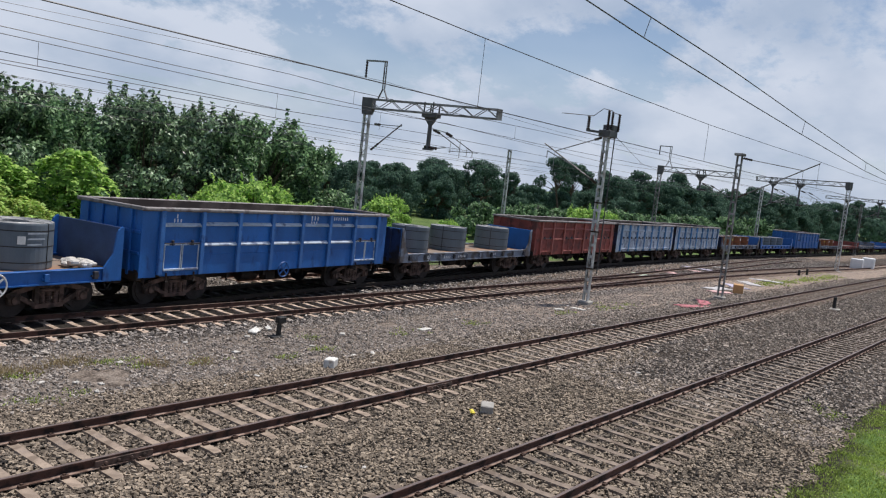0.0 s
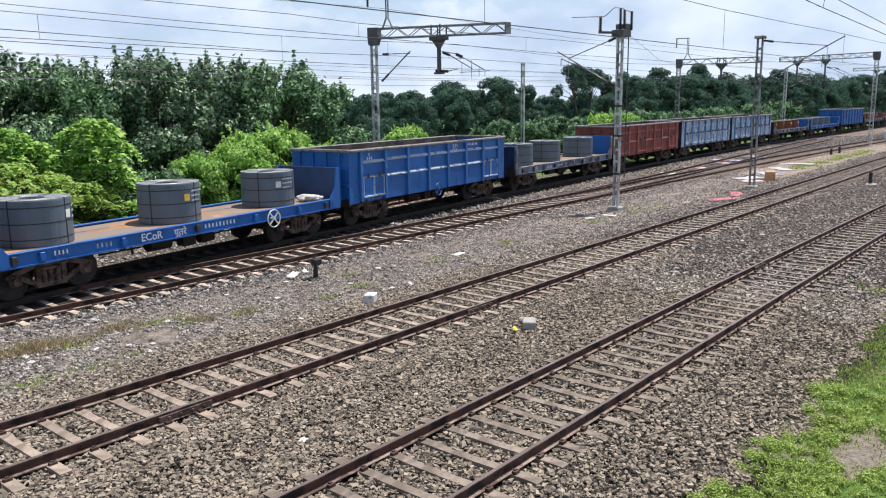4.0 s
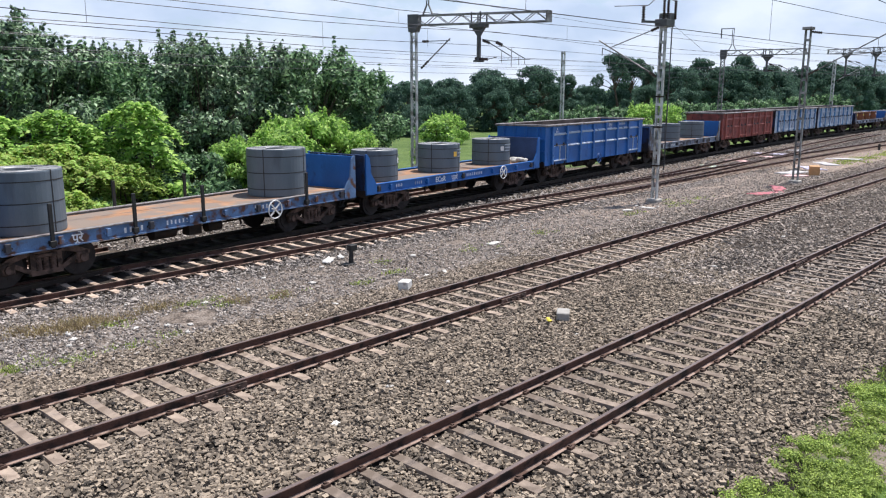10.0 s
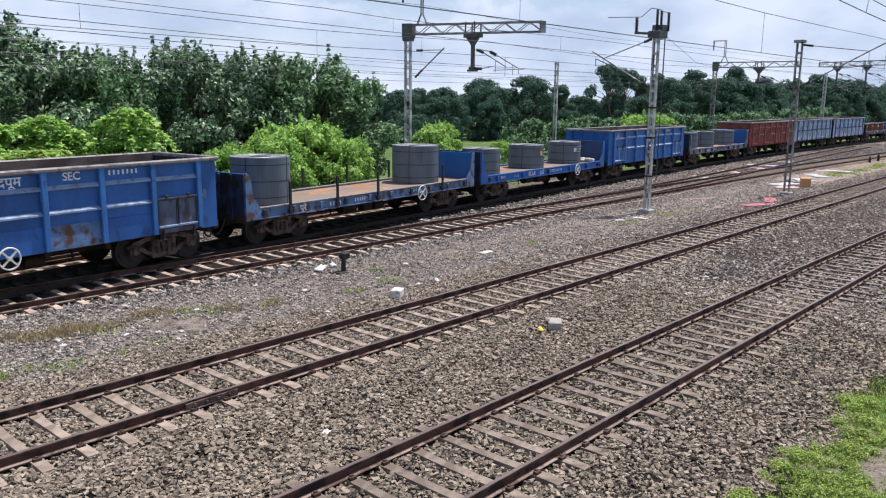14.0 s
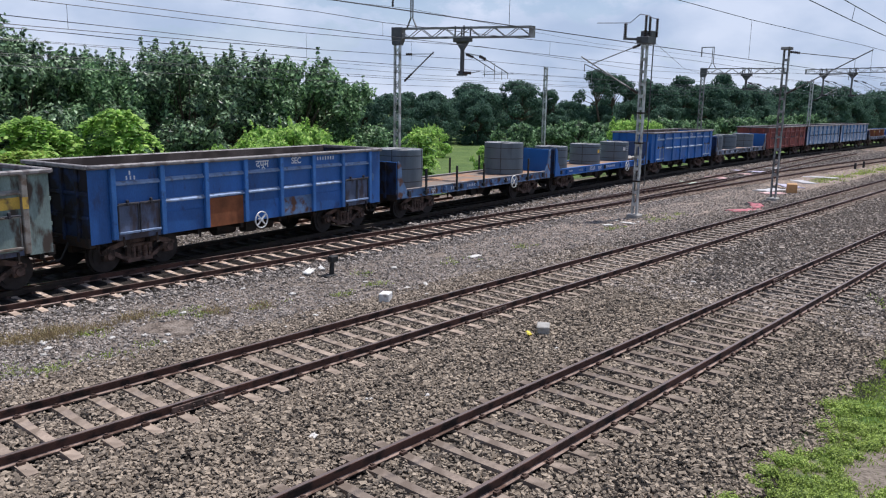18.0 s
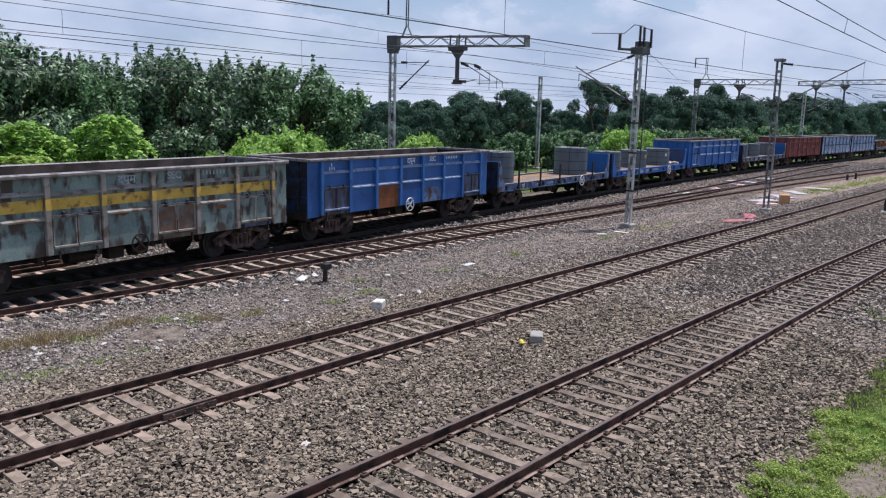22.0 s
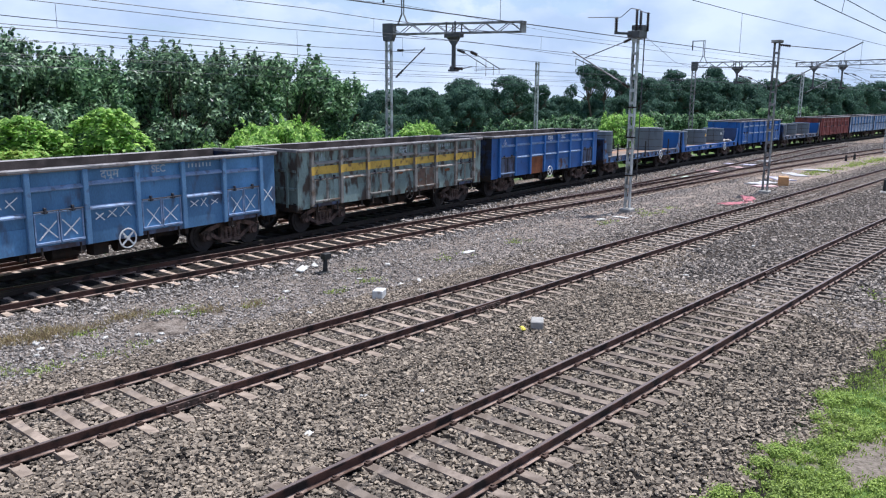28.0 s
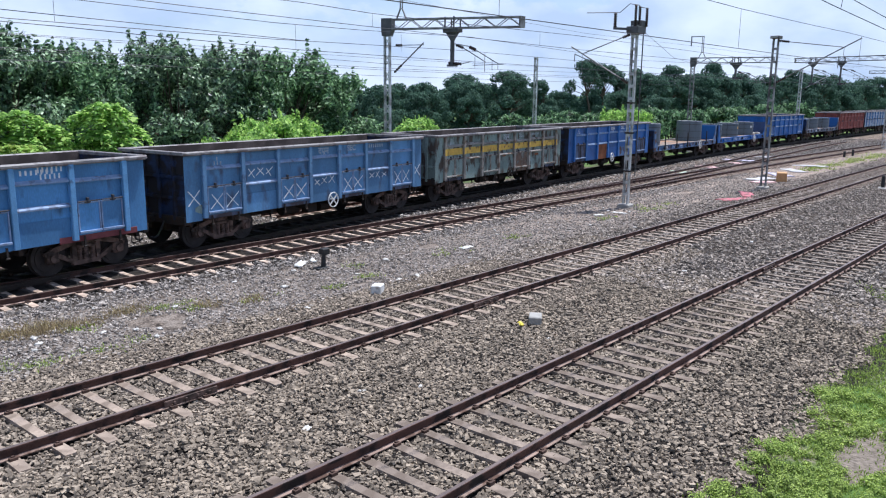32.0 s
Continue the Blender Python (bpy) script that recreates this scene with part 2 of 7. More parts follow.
M_COILTOP = material("steel_coil_edges", (0.30, 0.30, 0.30), 0.5, 0.4, 0.2, 8, 80, 0.2)
M_BAND = material("dark_strap", (0.03, 0.03, 0.032), 0.5, 0.2, 0.2, 8, 40, 0.0)
M_LABELPAPER = material("paper_label", (0.75, 0.74, 0.7), 0.7, 0, 0.08, 8, 40, 0.0)
M_LABELORANGE = material("orange_label", (0.8, 0.5, 0.08), 0.7, 0, 0.08, 8, 40, 0.0)
M_LETTER = material("white_lettering", (0.72, 0.73, 0.75), 0.7, 0, 0.12, 6, 60, 0.0)
M_LETTER_OLD = material("worn_lettering", (0.36, 0.40, 0.45), 0.7, 0, 0.3, 6, 60, 0.0)
M_WHEELPAINT = material("white_hand_wheel", (0.7, 0.7, 0.68), 0.5, 0, 0.1, 6, 60, 0.1, dirt=(0.4, 0.3, 0.25), dirt_amount=0.25, dirt_scale=6)
P_BLUE = material("deep_blue_paint", (0.018, 0.122, 0.40), 0.45, 0, 0.18, 1.3, 30, 0.12, dirt=(0.02, 0.06, 0.19), dirt_amount=0.16, dirt_scale=3.0, stretch=(1, 1, 0.45), per_object=0.15)
P_BLUE_GRIMY = material("grimy_door_paint", (0.10, 0.125, 0.20), 0.75, 0, 0.3, 2.0, 30, 0.2, dirt=(0.07, 0.06, 0.07), dirt_amount=0.45, dirt_scale=3.0, stretch=(1, 1, 0.5))
# worn rib paint, with the sun on the ledge tops put into the colour
P_BLUE_EDGE = material("chalky_sunlit_rib_paint", (0.22, 0.30, 0.46), 0.65, 0, 0.2, 4, 30, 0.15, dirt=(0.16, 0.19, 0.26), dirt_amount=0.35, dirt_scale=5.0)
P_RIM = material("scuffed_rim_steel", (0.24, 0.225, 0.225), 0.6, 0.1, 0.2, 4, 30, 0.15, dirt=(0.15, 0.13, 0.13), dirt_amount=0.4, dirt_scale=4.0)
# grime on the wagon ends, with their shade put into the colour
P_SOOT_SHADED = material("sooty_shaded_end_paint", (0.014, 0.030, 0.085), 0.75, 0, 0.3, 1.6, 30, 0.15, dirt=(0.022, 0.02, 0.024), dirt_amount=0.5, dirt_scale=2.0)
P_GREY_EDGE = material("pale_grey_rib_paint", (0.27, 0.25, 0.225), 0.7, 0, 0.25, 1.6, 30, 0.15, dirt=(0.15, 0.11, 0.085), dirt_amount=0.4, dirt_scale=3.0)
P_BLUE_WORN = material("worn_blue_paint", (0.026, 0.112, 0.355), 0.5, 0, 0.25, 1.3, 30, 0.15, dirt=(0.035, 0.06, 0.15), dirt_amount=0.17, dirt_scale=3.2, stretch=(1, 1, 0.4), per_object=0.22)
P_BLUE_PALE = material("faded_blue_paint", (0.078, 0.225, 0.46), 0.6, 0, 0.25, 1.3, 30, 0.15, dirt=(0.06, 0.12, 0.22), dirt_amount=0.2, dirt_scale=2.6, stretch=(1, 1, 0.35), per_object=0.22)
P_BLUE_GREYED = material("greyed_blue_paint", (0.088, 0.205, 0.375), 0.65, 0, 0.25, 1.3, 30, 0.15, dirt=(0.075, 0.10, 0.16), dirt_amount=0.26, dirt_scale=2.4, stretch=(1, 1, 0.4), per_object=0.22)
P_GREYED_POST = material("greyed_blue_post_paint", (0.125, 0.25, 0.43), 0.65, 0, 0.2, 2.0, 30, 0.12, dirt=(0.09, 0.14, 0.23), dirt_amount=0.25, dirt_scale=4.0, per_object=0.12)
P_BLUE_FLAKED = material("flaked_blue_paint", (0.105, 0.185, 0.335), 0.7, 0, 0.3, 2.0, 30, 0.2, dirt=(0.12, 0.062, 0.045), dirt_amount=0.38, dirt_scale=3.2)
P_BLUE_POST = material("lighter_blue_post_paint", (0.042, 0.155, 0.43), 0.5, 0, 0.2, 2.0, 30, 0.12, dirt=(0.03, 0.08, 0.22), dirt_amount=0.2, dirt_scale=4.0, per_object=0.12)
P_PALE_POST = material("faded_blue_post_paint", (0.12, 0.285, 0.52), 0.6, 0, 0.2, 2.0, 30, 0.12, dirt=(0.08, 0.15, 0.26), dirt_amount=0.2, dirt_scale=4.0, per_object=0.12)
P_BLUE_DULL = material("dull_navy_bulkhead_paint", (0.030, 0.058, 0.145), 0.6, 0, 0.25, 1.4, 30, 0.15)
P_RED = material("oxide_red_paint", (0.25, 0.062, 0.05), 0.75, 0, 0.25, 1.5, 30, 0.15, dirt=(0.13, 0.055, 0.05), dirt_amount=0.35, dirt_scale=2)
P_RED_POST = material("lighter_red_post_paint", (0.33, 0.105, 0.088), 0.7, 0, 0.2, 2.0, 30, 0.12, dirt=(0.20, 0.07, 0.06), dirt_amount=0.3, dirt_scale=3.0)
P_LTBLUE = material("pale_steel_blue_paint", (0.44, 0.51, 0.60), 0.65, 0, 0.25, 1.5, 30, 0.15, dirt=(0.16, 0.19, 0.28), dirt_amount=0.34, dirt_scale=3)
P_GREY = material("chalky_grey_green_paint", (0.20, 0.262, 0.245), 0.8, 0, 0.3, 1.2, 30, 0.2, dirt=(0.075, 0.058, 0.048), dirt_amount=0.42, dirt_scale=3.4, stretch=(1, 1, 0.4), per_object=0.2)
P_GREYBLUE = material("greyish_flat_paint", (0.17, 0.20, 0.26), 0.7, 0, 0.25, 1.6, 30, 0.2, dirt=(0.10, 0.09, 0.09), dirt_amount=0.45, dirt_scale=2.2)
P_YELLOW = material("faded_yellow_stripe", (0.62, 0.40, 0.075), 0.75, 0, 0.2, 2, 30, 0.15, dirt=(0.20, 0.13, 0.07), dirt_amount=0.28, dirt_scale=3.5)
P_RUSTPLATE = material("bare_rust_plate", (0.22, 0.075, 0.03), 0.85, 0, 0.3, 3, 40, 0.2)
P_BROWNED = material("rust_browned_panel", (0.15, 0.095, 0.07), 0.85, 0, 0.3, 3, 40, 0.2, dirt=(0.15, 0.17, 0.155), dirt_amount=0.35, dirt_scale=4)
P_MAROON = material("maroon_repair_paint", (0.16, 0.04, 0.045), 0.7, 0, 0.2, 3, 40, 0.1)
M_LEAF_DARK = material("dark_leaves", (0.050, 0.108, 0.060), 0.42, 0, 0.35, 0.5, 8, 0.0, per_island=0.6, alt=(0.245, 0.355, 0.20), translucent=0.32, spec=0.5)
# distance haze put into the leaf colour, bluer than the nearer trees
M_LEAF_WOOD = material("hazy_wood_leaves", (0.060, 0.118, 0.088), 0.7, 0, 0.3, 0.25, 4, 0.0, per_island=0.3, alt=(0.10, 0.18, 0.122), translucent=0.3, spec=0.15)
M_LEAF_MID = material("green_leaves", (0.070, 0.155, 0.072), 0.5, 0, 0.35, 0.6, 8, 0.0, per_island=0.55, alt=(0.215, 0.345, 0.165), translucent=0.4, spec=0.35)
M_LEAF_BRIGHT = material("bright_leaves", (0.22, 0.44, 0.095), 0.6, 0, 0.3, 0.7, 8, 0.0, per_island=0.4, alt=(0.42, 0.59, 0.155), translucent=0.5, spec=0.3)
M_LEAF_YELLOW = material("yellowish_leaves", (0.45, 0.54, 0.13), 0.6, 0, 0.3, 0.7, 8, 0.0, per_island=0.4, alt=(0.34, 0.51, 0.14), translucent=0.5, spec=0.3)
M_BARK = material("bark", (0.10, 0.075, 0.055), 0.9, 0, 0.3, 6, 30, 0.5)
M_GRASS = material("grass_blades", (0.225, 0.325, 0.05), 0.7, 0, 0.3, 1.2, 20, 0.0, per_island=0.45, alt=(0.36, 0.45, 0.11), translucent=0.35, spec=0.3)
M_HERB = material("green_ground_herbs", (0.22, 0.325, 0.065), 0.6, 0, 0.35, 0.9, 20, 0.0, per_island=0.35, alt=(0.36, 0.45, 0.105), translucent=0.35, spec=0.3)
M_DRYGRASS = material("dry_grass", (0.34, 0.25, 0.15), 0.85, 0, 0.3, 1.5, 20, 0.0, per_island=0.35, alt=(0.30, 0.25, 0.12), translucent=0.2)


def ground_material():
    """Earth, gravel and grass mixed by noise and by the strips in which they lie."""
    m = bpy.data.materials.new("yard_ground")
    m.use_nodes = True
    n, l = m.node_tree.nodes, m.node_tree.links
    bsdf = n["Principled BSDF"]
    bsdf.inputs["Roughness"].default_value = 0.95
    bsdf.inputs["Specular IOR Level"].default_value = 0.2
    co = n.new("ShaderNodeTexCoord")
    sep = n.new("ShaderNodeSeparateXYZ")
    l.new(co.outputs["Object"], sep.inputs[0])

    def tex(s, d=5, kind="ShaderNodeTexNoise"):
        t = n.new(kind)
        t.inputs["Scale"].default_value = s
        if "Noise" in kind:
            t.inputs["Detail"].default_value = d
        l.new(co.outputs["Object"], t.inputs["Vector"])
        return t

    def mix(fac, a, b, kind="MIX"):
        x = n.new("ShaderNodeMix")
        x.data_type, x.blend_type = "RGBA", kind
        for key, v in (("Factor", fac), ("A", a), ("B", b)):
            if isinstance(v, float):
                x.inputs[key].default_value = v
            elif isinstance(v, tuple):
                x.inputs[key].default_value = (*v, 1)
            else:
                l.new(v, x.inputs[key])
        return x.outputs["Result"]

    def ramp(fac, lo, hi, a=(0, 0, 0), b=(1, 1, 1)):
        r = n.new("ShaderNodeValToRGB")
        r.color_ramp.elements[0].position, r.color_ramp.elements[1].position = lo, hi
        r.color_ramp.elements[0].color, r.color_ramp.elements[1].color = (*a, 1), (*b, 1)
        l.new(fac, r.inputs[0])
        return r.outputs["Color"]

    def math_node(op, a, b):
        x = n.new("ShaderNodeMath")
        x.operation = op
        for i, v in enumerate((a, b)):
            if isinstance(v, (int, float)):
                x.inputs[i].default_value = v
            else:
                l.new(v, x.inputs[i])
        return x.outputs[0]

    def strip(lo, hi, soft):
        """1 between two values of y, with an edge broken up by noise."""
        y = math_node("ADD", sep.outputs["Y"], math_node("MULTIPLY", math_node("SUBTRACT", tex(0.5).outputs["Fac"], 0.5), 3.0))
        a = math_node("MULTIPLY", math_node("SUBTRACT", y, lo), 1 / soft)
        b = math_node("MULTIPLY", math_node("SUBTRACT", hi, y), 1 / soft)
        x = math_node("MINIMUM", a, b)
        x.node.use_clamp = True
        return x

    # gravel colour with the shade between loose stones put in as near-black
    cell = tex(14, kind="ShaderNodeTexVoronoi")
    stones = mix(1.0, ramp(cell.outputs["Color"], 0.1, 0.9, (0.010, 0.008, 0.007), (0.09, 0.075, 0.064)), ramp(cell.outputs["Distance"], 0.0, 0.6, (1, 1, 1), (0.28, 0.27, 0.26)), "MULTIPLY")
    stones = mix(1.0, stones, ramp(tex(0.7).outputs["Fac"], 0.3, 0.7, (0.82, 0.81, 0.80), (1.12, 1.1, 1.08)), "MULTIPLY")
    # that gap shade fades out of the colour beyond x = 20
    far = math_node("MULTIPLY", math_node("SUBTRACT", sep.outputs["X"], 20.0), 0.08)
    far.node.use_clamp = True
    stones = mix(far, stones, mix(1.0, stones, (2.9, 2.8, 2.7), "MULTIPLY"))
    # earth strip lightened in colour too, as if in stronger sun
    earth = mix(ramp(tex(1.6).outputs["Fac"], 0.35, 0.7), (0.23, 0.19, 0.158), (0.34, 0.29, 0.25))
    earth = mix(1.0, earth, ramp(tex(45, 3).outputs["Fac"], 0.3, 0.7, (0.7, 0.7, 0.7), (1.25, 1.25, 1.25)), "MULTIPLY")
    earth = mix(ramp(tex(3.3, 8).outputs["Fac"], 0.28, 0.66), earth, mix(1.0, stones, (4.1, 4.0, 3.95), "MULTIPLY"))
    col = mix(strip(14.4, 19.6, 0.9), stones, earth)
    oily = mix(0.35, mix(1.0, stones, (2.9, 2.85, 2.8), "MULTIPLY"), (0.09, 0.076, 0.065))
    oily = mix(ramp(tex(0.9, 6).outputs["Fac"], 0.40, 0.66), oily, mix(0.3, mix(1.0, stones, (3.7, 3.6, 3.55), "MULTIPLY"), (0.15, 0.13, 0.11)))
    col = mix(strip(23.2, 30.2, 1.2), col, oily)
    # oil and soot along the train's own track, plus painted shade of the train
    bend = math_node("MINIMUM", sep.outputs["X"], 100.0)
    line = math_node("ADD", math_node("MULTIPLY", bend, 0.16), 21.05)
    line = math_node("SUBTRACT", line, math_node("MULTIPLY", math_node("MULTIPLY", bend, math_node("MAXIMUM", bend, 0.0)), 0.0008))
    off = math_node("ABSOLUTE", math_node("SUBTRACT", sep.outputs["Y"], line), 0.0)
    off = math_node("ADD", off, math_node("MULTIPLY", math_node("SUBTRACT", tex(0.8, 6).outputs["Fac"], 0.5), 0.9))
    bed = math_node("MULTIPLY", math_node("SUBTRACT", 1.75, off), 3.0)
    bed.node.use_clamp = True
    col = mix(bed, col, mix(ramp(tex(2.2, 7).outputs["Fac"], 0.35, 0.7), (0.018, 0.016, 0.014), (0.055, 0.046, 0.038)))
    grass = mix(ramp(tex(0.5, 6).outputs["Fac"], 0.35, 0.65), (0.075, 0.125, 0.036), (0.12, 0.175, 0.05))
    grass = mix(1.0, grass, ramp(tex(22, 4).outputs["Fac"], 0.3, 0.7, (0.6, 0.6, 0.6), (1.3, 1.3, 1.3)), "MULTIPLY")
    col = mix(strip(29.5, 4000.0, 1.2), col, grass)
    soil_edge = strip(-4000.0, 3.45, 0.5)
    col = mix(soil_edge, col, mix(ramp(tex(0.8, 7).outputs["Fac"], 0.32, 0.46), (0.22, 0.18, 0.14), mix(1.0, grass, (0.85, 0.95, 0.75), "MULTIPLY")))
    ex = math_node("MULTIPLY", math_node("SUBTRACT", sep.outputs["X"], 12.6), 0.85)
    ey = math_node("MULTIPLY", math_node("SUBTRACT", sep.outputs["Y"], 2.25), 2.6)
    spot = math_node("ADD", math_node("MULTIPLY", ex, ex), math_node("MULTIPLY", ey, ey))
    spot = math_node("MULTIPLY", math_node("SUBTRACT", math_node("ADD", 0.75, tex(3.0, 6).outputs["Fac"]), spot), 3.0)
    spot.node.use_clamp = True
    col = mix(spot, col, mix(ramp(tex(9, 6).outputs["Fac"], 0.3, 0.7), (0.13, 0.108, 0.085), (0.24, 0.20, 0.165)))
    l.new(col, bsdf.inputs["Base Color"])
    b = n.new("ShaderNodeBump")
    b.inputs["Strength"].default_value, b.inputs["Distance"].default_value = 0.9, 0.03
    l.new(ramp(cell.outputs["Distance"], 0.0, 0.7, (1, 1, 1), (0, 0, 0)), b.inputs["Height"])
    l.new(b.outputs["Normal"], bsdf.inputs["Normal"])
    return m


M_GROUND = ground_material()

# ---- mesh tools ----
def part(name, bm, mat, parent=None, label=""):
    """Links a bmesh as one mesh object under a thing or a part."""
    me = bpy.data.meshes.new(name)
    bm.to_mesh(me)
    bm.free()
    me.materials.append(mat)
    return placed(name, me, parent, label)


def placed(name, me, parent=None, label=""):
    ob = new(name, me)
    if parent:
        ob.parent = parent
    if label:
        ob["label"] = label
    return ob


def thing(name, label, category, group="", kind="", at=None):
    ob = new(name)
    ob.empty_display_size = 0.2
    tagged(ob, label, category, group, kind)
    if at is not None:
        ob.matrix_basis = at
    return ob


def box(bm, x0, x1, y0, y1, z0, z1, cut=0.0, turn=None):
    """A box; cut bevels its edges."""
    vs = [bm.verts.new((x, y, z)) for x in (x0, x1) for y in (y0, y1) for z in (z0, z1)]
    fs = [bm.faces.new([vs[i] for i in f]) for f in ((0, 1, 3, 2), (4, 6, 7, 5), (0, 4, 5, 1), (2, 3, 7, 6), (0, 2, 6, 4), (1, 5, 7, 3))]
    if turn is not None:
        for v in vs:
            v.co = turn @ v.co
    if cut:
        es = list({e for f in fs for e in f.edges})
        bmesh.ops.bevel(bm, geom=es, offset=cut, segments=1, affect="EDGES", clamp_overlap=True)
    return vs


def beam(bm, a, b, w, h=None):
    """A straight bar of rectangular section from a to b."""
    a, b = Vector(a), Vector(b)
    h = h or w
    d = (b - a).normalized()
    s = d.cross(Vector((0, 0, 1)))
    s = s.normalized() if s.length > 1e-4 else Vector((1, 0, 0))
    u = s.cross(d)
    ring = lambda p: [bm.verts.new(p + s * i * w / 2 + u * j * h / 2) for i, j in ((-1, -1), (1, -1), (1, 1), (-1, 1))]
    p, q = ring(a), ring(b)
    for i in range(4):
        bm.faces.new((p[i], p[(i + 1) % 4], q[(i + 1) % 4], q[i]))
    bm.faces.new(p[::-1]), bm.faces.new(q)


def rod(bm, a, b, r, seg=8, r2=None):
    """A round bar, tapered when r2 is given."""
    a, b = Vector(a), Vector(b)
    r2 = r if r2 is None else r2
    d = (b - a).normalized()
    s = d.cross(Vector((0, 0, 1)))
    s = s.normalized() if s.length > 1e-4 else Vector((1, 0, 0))
    u = s.cross(d)
    cs = [(math.cos(2 * math.pi * i / seg), math.sin(2 * math.pi * i / seg)) for i in range(seg)]
    p = [bm.verts.new(a + (s * c + u * n) * r) for c, n in cs]
    q = [bm.verts.new(b + (s * c + u * n) * r2) for c, n in cs]
    for i in range(seg):
        bm.faces.new((p[i], p[(i + 1) % seg], q[(i + 1) % seg], q[i]))
    bm.faces.new(p[::-1]), bm.faces.new(q)


def ring(bm, centre, axis, radius, r, seg=28, tube=8):
    """A torus round an axis ('x', 'y' or 'z')."""
    c = Vector(centre)
    e1, e2, e3 = {"y": ((1, 0, 0), (0, 0, 1), (0, 1, 0)), "z": ((1, 0, 0), (0, 1, 0), (0, 0, 1)), "x": ((0, 1, 0), (0, 0, 1), (1, 0, 0))}[axis]
    e1, e2, e3 = Vector(e1), Vector(e2), Vector(e3)
    rows = []
    for i in range(seg):
        a = 2 * math.pi * i / seg
        d = e1 * math.cos(a) + e2 * math.sin(a)
        rows.append([bm.verts.new(c + d * (radius + r * math.cos(2 * math.pi * j / tube)) + e3 * r * math.sin(2 * math.pi * j / tube)) for j in range(tube)])
    for i in range(seg):
        for j in range(tube):
            bm.faces.new((rows[i][j], rows[(i + 1) % seg][j], rows[(i + 1) % seg][(j + 1) % tube], rows[i][(j + 1) % tube]))


def mesh_from(name, verts, faces, mat, smooth=False):
    me = bpy.data.meshes.new(name)
    me.from_pydata([tuple(v) for v in verts] if not isinstance(verts, np.ndarray) else verts.tolist(), [], faces if not isinstance(faces, np.ndarray) else faces.tolist())
    me.materials.append(mat)
    if smooth:
        me.shade_smooth()
    return me


# ---- the plan: tracks along x, the train's track leaving the third one ----
def side_line(x):
    """y of the train's near side at x."""
    if x < 0:
        return 19.45 + 0.16 * x
    x = min(x, 100.0)
    return 19.45 + 0.16 * x - 0.0008 * x * x


def side_slope(x):
    return 0.16 if x < 0 else max(0.0, 0.16 - 0.0016 * x)


ARC_X = np.arange(-120.0, 420.0, 0.05)
ARC_Y = np.array([side_line(x) for x in ARC_X])
ARC_S = np.concatenate([[0.0], np.cumsum(np.hypot(np.diff(ARC_X), np.diff(ARC_Y)))])
ARC_S -= np.interp(0.0, ARC_X, ARC_S)


def train_pose(s):
    """The pose of a wagon whose middle is s metres along the line."""
    x = float(np.interp(s, ARC_S, ARC_X))
    a = math.atan(side_slope(x))
    return pose(x - 1.6 * math.sin(a), side_line(x) + 1.6 * math.cos(a), 0, 0, 0, math.degrees(a))


def centre_1(x):
    return 6.77 - 0.004 * x - 0.0004 * max(0.0, x - 12) ** 2 * 0.5


def centre_2(x):
    return 12.15 + 0.008 * x - 0.00005 * x * x


def centre_3(x):
    return 20.74 - 0.0005 * max(0.0, x - 38) ** 2 if x < 90 else 19.39 - 0.052 * (x - 90)


def centre_4(x):
    return side_line(x) + 1.6 * math.sqrt(1 + side_slope(x) ** 2)


def centre_5(x):
    """The crossover that leaves the third track for the train's."""
    f = min(1.0, max(0.0, (x - 31) / 70.0))
    return 20.74 + (0.35 * f + 0.65 * f * f * (3 - 2 * f)) * 4.2


# ---- ground: one sheet to the horizon ----
def ground_height(x, y):
    h = -0.33 + 0.035 * noise.noise((x * 0.35, y * 0.35, 0)) + 0.02 * noise.noise((x * 1.7, y * 1.7, 3))
    if -20 < x < 170:
        for f in (centre_1, centre_2, centre_3, centre_4):
            d = abs(y - f(x))
            h += 0.11 * max(0.0, min(1.0, (2.4 - d) / 0.9)) if f is not centre_4 else 0.06 * max(0.0, min(1.0, (2.4 - d) / 0.9))
    if -20 < x < 170 and min(abs(y - f(x)) for f in (centre_1, centre_2, centre_3)) < 1.7:
        return min(h, -0.235)
    return min(h, -0.215)


def build_ground():
    xs = np.unique(np.concatenate([np.array([-1500, -800, -400, -200, -100, -60, -40, -25.0]), np.arange(-15, 0, 1.5), np.arange(0, 45, 0.5), np.arange(45, 110, 2.0), np.array([115, 130, 150, 180, 240, 330, 500, 800, 1500, 3000.0])]))
    ys = np.unique(np.concatenate([np.array([-1500, -600, -250, -120, -60, -30, -15, -8, -4.0]), np.arange(-2, 30, 0.4), np.arange(30, 50, 2.0), np.array([55, 65, 80, 110, 160, 260, 450, 900, 1800, 3000.0])]))
    verts = [(x, y, ground_height(x, y)) for x in xs for y in ys]
    k = len(ys)
    faces = [(i * k + j, (i + 1) * k + j, (i + 1) * k + j + 1, i * k + j + 1) for i in range(len(xs) - 1) for j in range(k - 1)]
    ob = new("ground", mesh_from("ground", verts, faces, M_GROUND, True))
    return tagged(ob, "stony railway yard ground with gravel, earth and grass", "ground", kind="structure")


ground = build_ground()

# ---- rails and sleepers ----
RAIL_PROFILE = [(-0.068, -0.165), (0.068, -0.165), (0.068, -0.153), (0.012, -0.135), (0.012, -0.05), (0.035, -0.038), (0.036, -0.006), (0.028, 0.0), (-0.028, 0.0), (-0.036, -0.006), (-0.035, -0.038), (-0.012, -0.05), (-0.012, -0.135), (-0.068, -0.153)]


